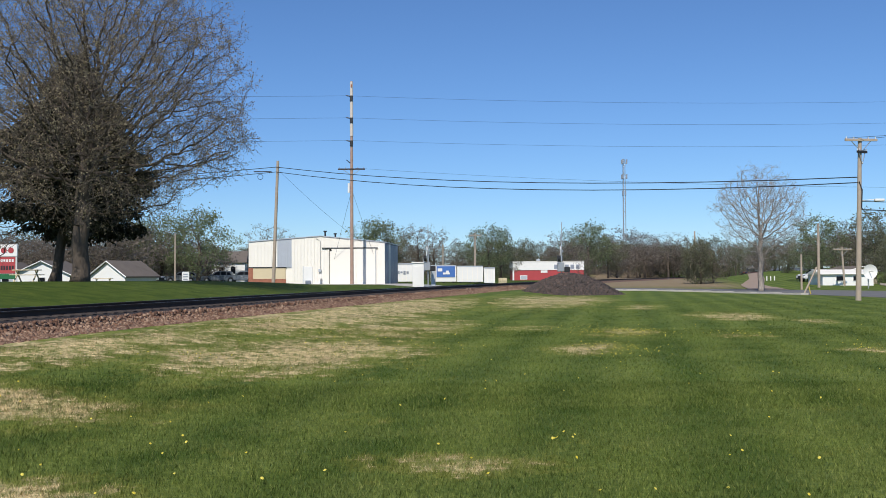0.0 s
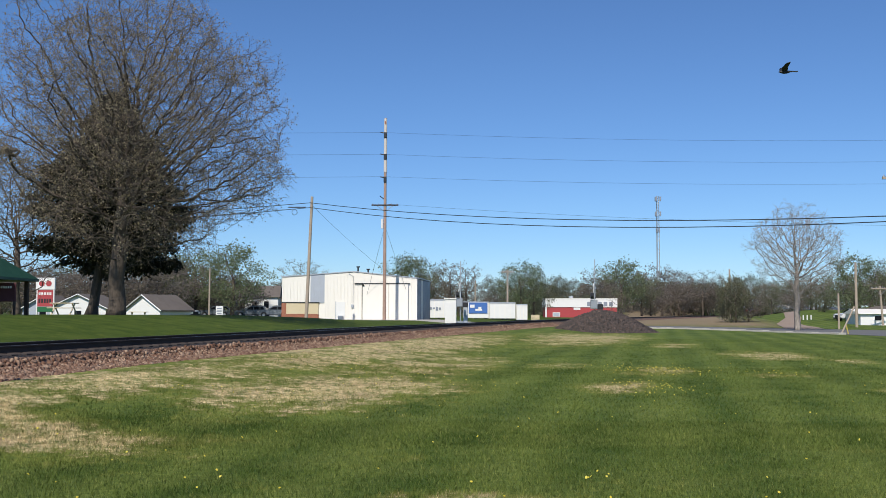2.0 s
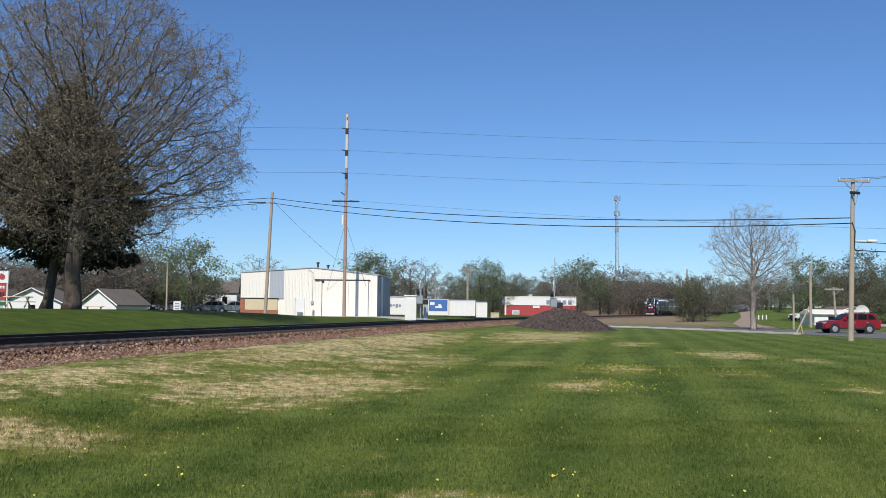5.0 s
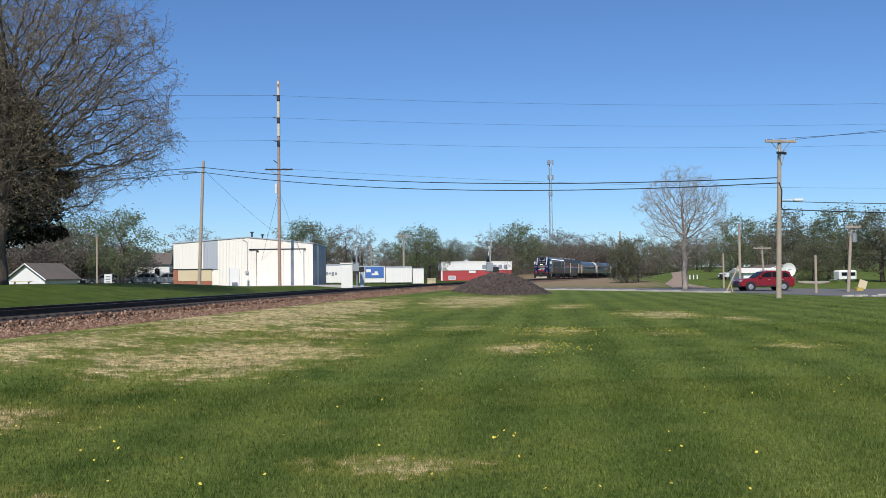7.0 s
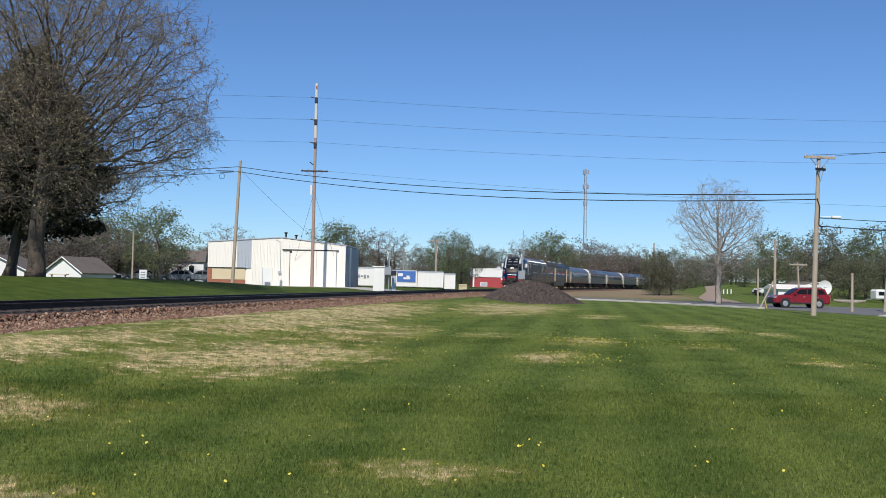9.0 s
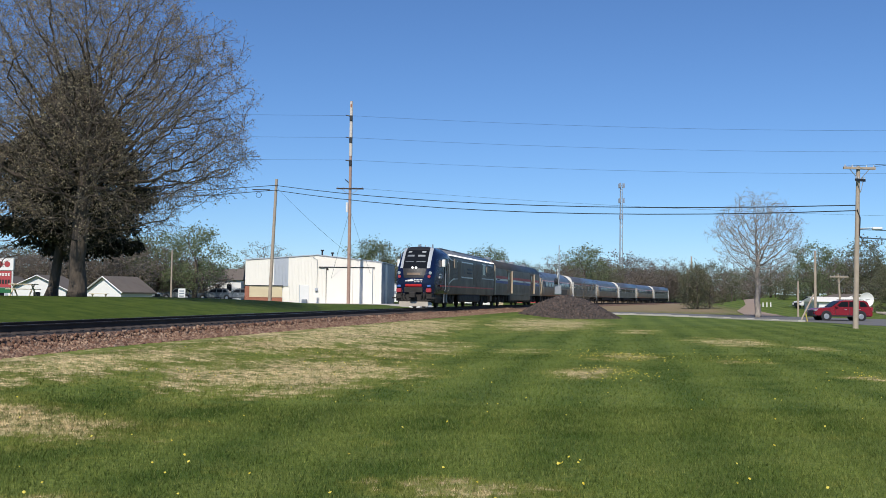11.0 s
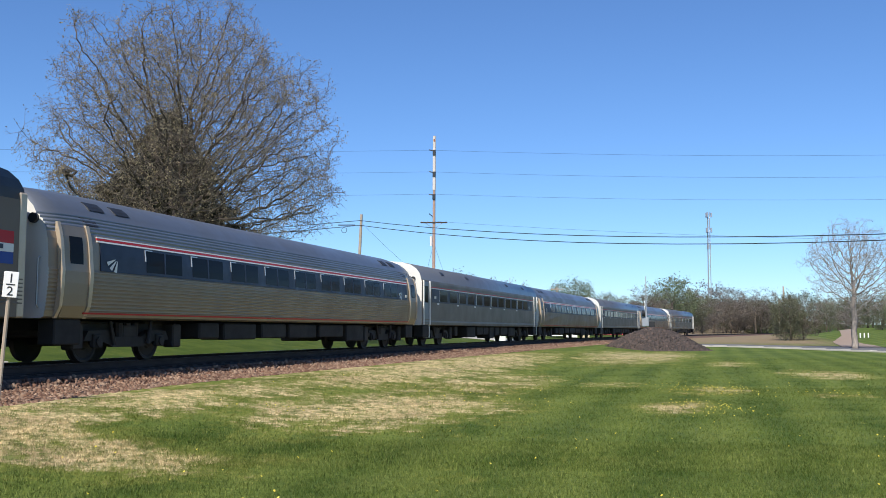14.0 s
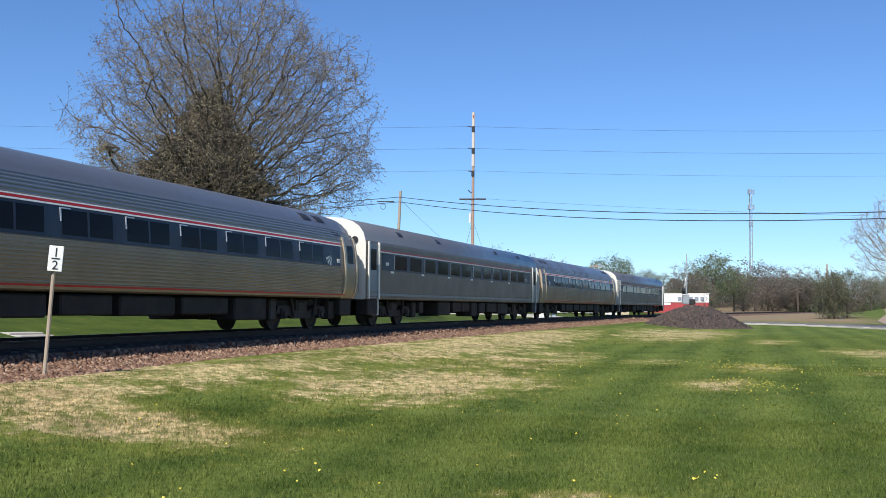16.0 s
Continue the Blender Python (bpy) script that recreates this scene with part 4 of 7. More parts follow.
    # sides
    for sx in (-1, 1):
        P = LOC_P
        part("stripe", band(sx, P, 1.44, 1.535, -10.2, 9.6, 0.008, 1), M_RED, car, "long red stripe")
        d = part("door", band(sx, P, 1.05, 3.35, 7.5, 8.3, 0.012, 2), M_BLACK, car, "dark cab door")
        part("pane", band(sx, P, 2.5, 3.15, 7.68, 8.12, 0.018, 1), M_GLASSDARK, d)
        for y in (7.35, 8.45):
            part("handrail", new_tube([(sx * 1.50, y, 1.15), (sx * 1.58, y, 1.25), (sx * 1.58, y, 3.05), (sx * 1.50, y, 3.15)], 0.025, 6), M_STEEL, car)
        part("mirror", new_box(min(sx * 1.43, sx * 1.66), max(sx * 1.43, sx * 1.66), 8.6, 8.95, 2.75, 3.25, 0.03), M_WHITEPAINT, car, "white cab mirror")
        bars(sx, Side([(1.425, 0), (1.425, 4)]), 8.95, 9.6, 1.98, 0.14, M_SILVER, car, 4)
        bars(sx, Side([(1.425, 0), (1.425, 4)]), 9.1, 9.45, 2.22, 0.06, M_SILVER, car, 4)

        def grille(y0, y1, z0, z1, nx, nz):
            g = part("grille", band(sx, P, z0, z1, y0, y1, 0.010, 1), M_BLACK, car, "dark air intake grille")
            bm = bmesh.new()
            for i in range(nx):
                y = y0 + (y1 - y0) * (i + 0.5) / nx
                box(bm, min(sx * 1.49, sx * 1.512), max(sx * 1.49, sx * 1.512), y - 0.05, y + 0.05, z0, z1)
            for j in range(nz):
                z = z0 + (z1 - z0) * (j + 0.5) / nz
                box(bm, min(sx * 1.49, sx * 1.518), max(sx * 1.49, sx * 1.518), y0, y1, z - 0.03, z + 0.03)
            part("grille_mesh", bm, M_LOCO, g)

        grille(4.2, 7.15, 2.05, 3.25, 2, 13)
        grille(-10.3, -7.6, 2.45, 3.35, 12, 8)
        # silver lines framing the grille
        pts = [(7.2, 3.50), (6.4, 3.33), (5.6, 3.30), (4.7, 3.30), (4.2, 3.30)]
        bm = bmesh.new()
        for (ya, za), (yb, zb) in zip(pts, pts[1:]):
            band(sx, P, za - 0.045, za + 0.045, ya, yb, 0.02, 1, zb - za, bm)
        part("stripe", bm, M_SILVER, car, "silver line")
        bm = bmesh.new()
        pts = [(7.1, 1.62), (6.4, 1.86), (5.5, 2.02), (4.9, 2.05), (4.15, 2.08)]
        for (ya, za), (yb, zb) in zip(pts, pts[1:]):
            band(sx, P, za - 0.045, za + 0.045, ya, yb, 0.02, 1, zb - za, bm)
        part("stripe", bm, M_SILVER, car, "silver line")
        for z in (3.30, 2.20):
            part("stripe", band(sx, P, z - 0.045, z + 0.045, -1.35, 2.85, 0.012, 1), M_SILVER, car, "silver line")
        part("stripe", band(sx, P, 2.22, 2.30, -10.4, -5.0, 0.012, 1), M_SILVER, car, "silver line")
        part("stripe", band(sx, P, 3.38, 3.44, -9.6, -7.9, 0.016, 1), M_SILVER, car)
        part("panel", band(sx, P, 1.75, 3.25, 3.05, 4.05, 0.012, 1), M_LOCO_PANEL, car, "brownish equipment door")
        part("panel", band(sx, P, 1.72, 3.2, -2.45, -1.5, 0.012, 1), M_LOCO_PANEL, car, "brownish equipment door")
        x = part("panel", band(sx, P, 1.56, 3.35, -4.45, -2.6, 0.012, 1), M_LOCO_PANEL, car, "cross-braced equipment door")
        for a, b in ((0, 1), (1, 0)):
            bm = bmesh.new()
            band(sx, P, 1.62 + a * 1.55, 1.74 + a * 1.55, -4.4, -2.65, 0.018, 1, (b - a) * 1.55, bm)
            part("brace", bm, M_LOCO, x)
        part("filter_box", new_box(min(sx * 1.49, sx * 1.58), max(sx * 1.49, sx * 1.58), 4.75, 5.55, 2.78, 3.40, 0.02), M_FILTER, car, "tan side box")
        w = part("window", band(sx, P, 2.55, 3.35, -6.35, -5.2, 0.014, 1), M_GLASSDARK, car, "dark louvred opening")
        part("window_frame", band(sx, P, 3.35, 3.41, -6.4, -5.15, 0.03, 1), M_SILVER, w)
        part("window_frame", band(sx, P, 2.5, 3.4, -6.42, -6.36, 0.03, 1), M_SILVER, w)
        part("filter_box", new_box(min(sx * 1.49, sx * 1.57), max(sx * 1.49, sx * 1.57), -7.5, -6.75, 2.75, 3.25, 0.02), M_FILTER, car, "tan side box")
        arrow_mark(sx, P, 1.7, 2.72, 0.62, M_NAVY, car, 1)
        bars(sx, P, -0.95, 0.75, 2.76, 0.14, M_NAVY, car, 6)
        bars(sx, P, -0.95, 0.75, 2.50, 0.11, M_NAVY, car, 7)
        # silver tabs that stand in for bright reflections along the eave
        for k in range(30):
            y = 6.7 - k * 0.585
            bm = bmesh.new()
            for q in (-0.07, 0.07):
                prism(bm, [(y + q - 0.06, 3.60), (y + q + 0.06, 3.60), (y + q + 0.02, 3.70), (y + q - 0.02, 3.70)], "x", sx * 1.40, sx * 1.485)
            part("eave_glint", bm, M_SILVER, car)
        part("gutter", band(sx, P, 3.55, 3.59, -10.5, 7.0, 0.03, 1), M_BLACK, car)
        part("end_post", new_box(min(sx * 1.2, sx * 1.5), max(sx * 1.2, sx * 1.5), -10.62, -10.5, 0.95, 3.6, 0.02), M_LOCO, car)
        part("side_sill", new_box(min(sx * 1.2, sx * 1.46), max(sx * 1.2, sx * 1.46), -4.2, 3.4, 0.40, 0.95, 0.08), M_TRUCK, car, "dark fuel tank side")
        part("sand_box", new_box(min(sx * 1.15, sx * 1.42), max(sx * 1.15, sx * 1.42), -9.9, -9.1, 0.42, 0.95, 0.05), M_LOCO_PANEL, car)
        part("cab_step", new_box(min(sx * 1.2, sx * 1.5), max(sx * 1.2, sx * 1.5), 7.55, 8.25, 0.35, 0.40), M_TRUCK, car)
        for q in (7.5, 8.3):
            part("step_hanger", new_box(min(sx * 1.4, sx * 1.48), max(sx * 1.4, sx * 1.48), q - 0.06, q + 0.06, 0.35, 0.95, 0.01), M_STEEL, car)
    for y in (5.0, 1.0, -3.0, -7.2):
        part("roof_hatch", new_box(-0.75, 0.75, y - 1.7, y + 1.7, 4.05, 4.145, 0.03), M_LOCO_ROOF, car)
    end_gear(car, 10.6, 3.8, 1.4, False)
    part("frame", new_box(-1.1, 1.1, -10.3, 10.2, 0.75, 0.98), M_EQUIP, car)
    for y in (6.4, -6.9):
        add_truck(car, y)
    return car


TRAIN = []


def make_train():
    loco = locomotive()
    bag = baggage()
    c1 = amfleet()
    c2 = horizon()
    TRAIN.extend([loco, bag, c1, c2])
    for src in (c1, c2, c1, c2):
        TRAIN.append(copy_thing(src, Matrix.Identity(4)))


make_train()


def motions():
    behind = 0.0
    for i, car in enumerate(TRAIN):
        length = 21.8 if i == 0 else 26.0
        rows = []
        for k in range(33):
            t = k * 0.5
            s = 19.69 + 31.549 * (12.5 - t) + 0.00915 * (12.5 - t) ** 2 + behind + length / 2
            rows.append((t, Matrix.Translation(track(s)) @ Matrix.Rotation(math.pi - heading(s), 4, "Z")))
        walk(car, rows)
        behind += length
    move_bird()
    move_suv()
# ---- trees ----
def bark(name, c):
    m = Mat(name, c, 0.9)
    p = m.pos(True)
    a = m.noise(m.mapping(p, scale=(1, 1, 0.25)), 9, 5, 0.65)
    m.color(m.mix(m.ramp(a, [(0.35, 0.0), (0.7, 1.0)]), tuple(v * 0.55 for v in c), c))
    m.bump(a, 0.6, 0.03)
    return m.m


def leafy(name, stops, trans=0.25):
    m = Mat(name, stops[0], 0.6)
    r = m.n("NewGeometry").outputs["Random Per Island"]
    c = m.ramp(r, [(i / (len(stops) - 1), s) for i, s in enumerate(stops)])
    m.color(c)
    t = m.n("BsdfTranslucent")
    m.link(c, t.inputs[0])
    x = m.n("MixShader")
    x.inputs[0].default_value = trans
    m.link(m.p.outputs[0], x.inputs[1])
    m.link(t.outputs[0], x.inputs[2])
    m.link(x.outputs[0], m.t.nodes["Material Output"].inputs[0])
    return m.m


M_BARK = bark("tree_bark", (0.135, 0.104, 0.078))
M_TWIG = bark("twig_bark", (0.195, 0.156, 0.118))
M_BARKGREY = bark("pale_bark", (0.40, 0.345, 0.29))
M_BUDS = leafy("spring_buds", [(0.27, 0.22, 0.13), (0.34, 0.29, 0.175), (0.22, 0.17, 0.11), (0.39, 0.335, 0.215)], 0.35)
M_CEDAR = leafy("cedar_needles", [(0.018, 0.020, 0.011), (0.032, 0.032, 0.018), (0.050, 0.044, 0.026), (0.024, 0.026, 0.014)], 0.1)
# leaf colours for the distance, lightened to stand in for haze
M_LEAF_A = leafy("young_leaves", [(0.205, 0.250, 0.118), (0.250, 0.290, 0.150), (0.180, 0.218, 0.105), (0.28, 0.30, 0.175)], 0.62)
M_LEAF_B = leafy("dull_leaves", [(0.180, 0.192, 0.108), (0.210, 0.212, 0.126), (0.165, 0.165, 0.100)], 0.62)
M_LEAF_C = leafy("brown_brush", [(0.250, 0.210, 0.170), (0.290, 0.240, 0.195), (0.220, 0.185, 0.145)], 0.6)
M_BUDGREY = leafy("pale_buds", [(0.36, 0.325, 0.27), (0.29, 0.26, 0.215), (0.33, 0.315, 0.225)])


def branch_mesh(segs, sides=4):
    """Tapered pieces from an array of start, end and radii, joined into one set of faces."""
    A = np.array([s[0] for s in segs], float)
    B = np.array([s[1] for s in segs], float)
    R0 = np.array([s[2] for s in segs])[:, None]
    R1 = np.array([s[3] for s in segs])[:, None]
    d = B - A
    d /= np.linalg.norm(d, axis=1, keepdims=True) + 1e-9
    ref = np.where(np.abs(d[:, 2:3]) > 0.9, [[1.0, 0, 0]], [[0, 0, 1.0]])
    u = np.cross(d, ref)
    u /= np.linalg.norm(u, axis=1, keepdims=True) + 1e-9
    v = np.cross(d, u)
    V = []
    for base, R in ((A, R0), (B, R1)):
        for k in range(sides):
            a = 2 * math.pi * k / sides
            V.append(base + (u * math.cos(a) + v * math.sin(a)) * R)
    V = np.stack(V, 1).reshape(-1, 3)
    n = len(segs)
    base = np.arange(n)[:, None] * 2 * sides
    F = []
    for k in range(sides):
        j = (k + 1) % sides
        F.append(base + np.array([[k, j, sides + j, sides + k]]))
    return V, np.concatenate(F)


def leaf_mesh(pts, size, rng, tri=False):
    """Small leaves or bud clusters at points, as diamonds or as triangles."""
    n = len(pts)
    P = np.array(pts)
    a = rng.normal(size=(n, 3))
    a /= np.linalg.norm(a, axis=1, keepdims=True)
    b = np.cross(a, rng.normal(size=(n, 3)))
    b /= np.linalg.norm(b, axis=1, keepdims=True) + 1e-9
    s = size * (0.5 + rng.rand(n, 1))
    if tri:
        V = np.stack([P - a * s, P + b * s, P + a * s], 1).reshape(-1, 3)
        return V, np.arange(n)[:, None] * 3 + np.array([[0, 1, 2]])
    V = np.stack([P - a * s, P + b * s * 0.5, P + a * s, P - b * s * 0.5], 1).reshape(-1, 3)
    F = np.arange(n)[:, None] * 4 + np.array([[0, 1, 2, 3]])
    return V, F


def crown_points(rng, n, centre, radius, up, down, shell=0.45):
    """Points inside a lumpy egg, thicker towards its skin: where the branches reach for light."""
    d = rng.normal(size=(n, 3))
    d /= np.linalg.norm(d, axis=1, keepdims=True)
    off = rng.rand() * 50
    lump = np.array([noise.noise((v[0] * 2.3 + off, v[1] * 2.3, v[2] * 2.3)) for v in d])[:, None]
    r = (rng.rand(n, 1) ** shell) * (1.0 + 0.26 * lump)
    d = d * r
    return np.array(centre) + d * np.stack([np.full(n, radius), np.full(n, radius), np.where(d[:, 2] > 0, up, down)], 1)


def branch_out(rng, A, stem, step, kill, rise=0.05, wild=0.22):
    """Grows a skeleton from a stem towards the points A, each point drawing its nearest node. Returns nodes and parents."""
    P = [np.array(p, float) for p in stem]
    parent = [-1] + list(range(len(P) - 1))
    near = np.full(len(A), 0)
    dist = np.full(len(A), 1e9)
    fresh = list(range(len(P)))
    for _ in range(140):
        N = np.array([P[i] for i in fresh])
        d = np.linalg.norm(A[:, None, :] - N[None], axis=2)
        k = d.argmin(1)
        dm = d[np.arange(len(A)), k]
        better = dm < dist
        near[better] = np.array(fresh)[k[better]]
        dist[better] = dm[better]
        keep = dist > kill
        A, near, dist = A[keep], near[keep], dist[keep]
        if not len(A):
            break
        ids, inv = np.unique(near, return_inverse=True)
        B = np.array([P[i] for i in ids])
        pull = np.zeros((len(ids), 3))
        np.add.at(pull, inv, (A - B[inv]) / dist[:, None])
        pull /= np.linalg.norm(pull, axis=1, keepdims=True) + 1e-6
        pull += rng.normal(size=pull.shape) * wild + np.array([0, 0, rise])
        pull /= np.linalg.norm(pull, axis=1, keepdims=True)
        fresh = list(range(len(P), len(P) + len(ids)))
        P += list(B + pull * step)
        parent += list(ids)
    return np.array(P), np.array(parent)


def skeleton(rng, A, stem, step, kill, trunk_r, tip_r, flare=0.35, **kw):
    """Tapered pieces of a grown skeleton: start, end, radii; and the nodes with their radii and directions."""
    P, parent = branch_out(rng, A, stem, step, kill, **kw)
    count = np.zeros(len(P))
    kids = np.bincount(parent[parent >= 0], minlength=len(P))
    for i in range(len(P) - 1, -1, -1):
        if not kids[i]:
            count[i] += 1
        if parent[i] >= 0:
            count[parent[i]] += count[i]
    e = math.log(trunk_r / tip_r) / math.log(max(count[0], 2))
    R = tip_r * count ** e
    for i in range(len(stem)):
        R[i] *= 1 + flare * math.exp(-P[i][2] / 0.7)
    segs = [(P[parent[i]], P[i], R[parent[i]] if i < len(stem) else min(R[parent[i]], R[i] * 1.25), R[i]) for i in range(1, len(P))]
    D = P - P[np.maximum(parent, 0)]
    D /= np.linalg.norm(D, axis=1, keepdims=True) + 1e-9
    return segs, P, R, D


def twigs_on(rng, P, R, D, most_r, per, length, r, droop=0.0, forks=2):
    """Short forked twigs on the thin nodes. Returns pieces and tips."""
    segs, tips = [], []
    for i in np.nonzero(R < most_r)[0]:
        for _ in range(int(per + rng.rand())):
            d = D[i] + rng.normal(size=3) * 0.62 - np.array([0, 0, droop])
            d /= np.linalg.norm(d)
            a = P[i]
            b = a + d * length * (0.55 + 0.8 * rng.rand())
            segs.append((a, b, r, r * 0.55))
            tips.append(b)
            for _ in range(forks):
                f = 0.35 + 0.6 * rng.rand()
                c = a + (b - a) * f
                g = d + rng.normal(size=3) * 0.6
                g /= np.linalg.norm(g)
                q = c + g * length * (0.3 + 0.4 * rng.rand())
                segs.append((c, q, r * 0.7, r * 0.4))
                tips.append(q)
    return segs, tips


def plain_mesh(name, V, F, mat):
    me = bpy.data.meshes.new(name)
    me.vertices.add(len(V))
    me.vertices.foreach_set("co", V.astype(np.float32).ravel())
    me.loops.add(F.size)
    me.loops.foreach_set("vertex_index", F.astype(np.int32).ravel())
    me.polygons.add(len(F))
    me.polygons.foreach_set("loop_start", np.arange(0, F.size, F.shape[1], dtype=np.int32))
    me.update(calc_edges=True)
    me.materials.append(mat)
    return me


def child(name, me, parent, label=""):
    ob = new(name, me)
    ob.parent = parent
    if label:
        ob["label"] = label
    return ob


def make_tree(name, label, seed, height, radius, trunk_h, trunk_r, points, step, kill, leaf_mat, leaves, leaf, spread, barks=(None, None), group="", twig=(0.03, 1.0, 0.6, 0.008), forks=2, droop=0.0, centre=0.52, shift=0.0, lead=0.45, tri=True, thick_at=0.03, shell=0.45, rise=0.05):
    rng = np.random.RandomState(seed)
    cz = trunk_h + (height - trunk_h) * centre
    A = crown_points(rng, points, (shift, 0, cz), radius, height - cz, (cz - trunk_h) * 1.04, shell)
    top = trunk_h + (height - trunk_h) * lead
    n = max(3, int(top / step))
    stem = [(0.35 * shift * (k / n) ** 2 + 0.05 * math.sin(k * 0.9), 0.06 * math.sin(k * 0.7), top * k / n) for k in range(n + 1)]
    segs, P, R, D = skeleton(rng, A, stem, step, kill, trunk_r, twig[3] * 1.35, rise=rise)
    fine, tips = twigs_on(rng, P, R, D, twig[0], twig[1], twig[2], twig[3], droop, forks)
    n += 1
    limbs = segs[n - 1:]
    thick = [] if group else [q for q in limbs if q[3] > thick_at]
    thin = [q for q in limbs if group or q[3] <= thick_at] + fine
    t = thing(name, label, "tree", group=group)
    b0, b1 = barks[0] or M_BARK, barks[1] or M_TWIG
    part("trunk", new_tube([tuple(p) for p in P[:n]], [float(r) for r in R[:n]], 10 if trunk_r > 0.4 else 5), b0, t, "rough tapered trunk", True)
    if thick:
        child("limb_mass", plain_mesh("limb_mass", *branch_mesh(thick, 7 if trunk_r > 0.4 else 4), b0), t, "spreading limbs")["kind"] = "stuff"
    child("twig_mass", plain_mesh("twig_mass", *branch_mesh(thin, 3), b1), t)["kind"] = "stuff"
    if leaves:
        tips = np.array(tips)
        pts = tips[rng.randint(0, len(tips), leaves)] + rng.normal(size=(leaves, 3)) * spread
        child("crown", plain_mesh("crown", *leaf_mesh(pts, leaf, rng, tri), leaf_mat), t)["kind"] = "stuff"
    return t


def make_cedar():
    rng = np.random.RandomState(8)
    t = thing("evergreen_tree", "dark dense evergreen tree behind the big bare tree", "tree")
    t.matrix_world = pose(-24.2, 66, ground_at(-24.2, 66) - 0.1)
    segs = [((-1.25, 0, 0), (-1.1, 0, 0.7), 0.52, 0.36), ((-1.1, 0, 0.7), (-0.75, 0, 3.2), 0.36, 0.31), ((-0.75, 0, 3.2), (0.0, 0, 6), 0.31, 0.24), ((0.0, 0, 6), (0.4, 0, 13.6), 0.24, 0.04)]
    pts = []
    for k in range(270):
        f = rng.rand() ** 0.9
        z = 2.9 + 11.6 * f
        az = rng.rand() * 6.283
        r = 5.4 * (max(0.0, 1 - (abs(f - 0.25) / 0.77) ** 1.5)) * (0.62 + 0.45 * rng.rand())
        e = np.array([math.cos(az) * r, math.sin(az) * r, z + 0.15 * r - 0.25 * (1 - f) * r * 0.5])
        s = np.array([0.2, 0, z])
        segs.append((s, e, 0.05, 0.012))
        n = int(110 + 80 * r)
        w = rng.rand(n) ** 0.55
        c = s + (e - s) * w[:, None]
        pts.append(c + rng.normal(size=(n, 3)) * np.array([0.42, 0.42, 0.30]) * (1.1 - 0.5 * w[:, None]))
    pts = np.concatenate(pts)
    child("trunk", plain_mesh("trunk", *branch_mesh([(np.array(a), np.array(b), c, d) for a, b, c, d in segs], 5), M_BARK), t)
    child("crown", plain_mesh("crown", *leaf_mesh(pts, 0.14, rng), M_CEDAR), t)["kind"] = "stuff"


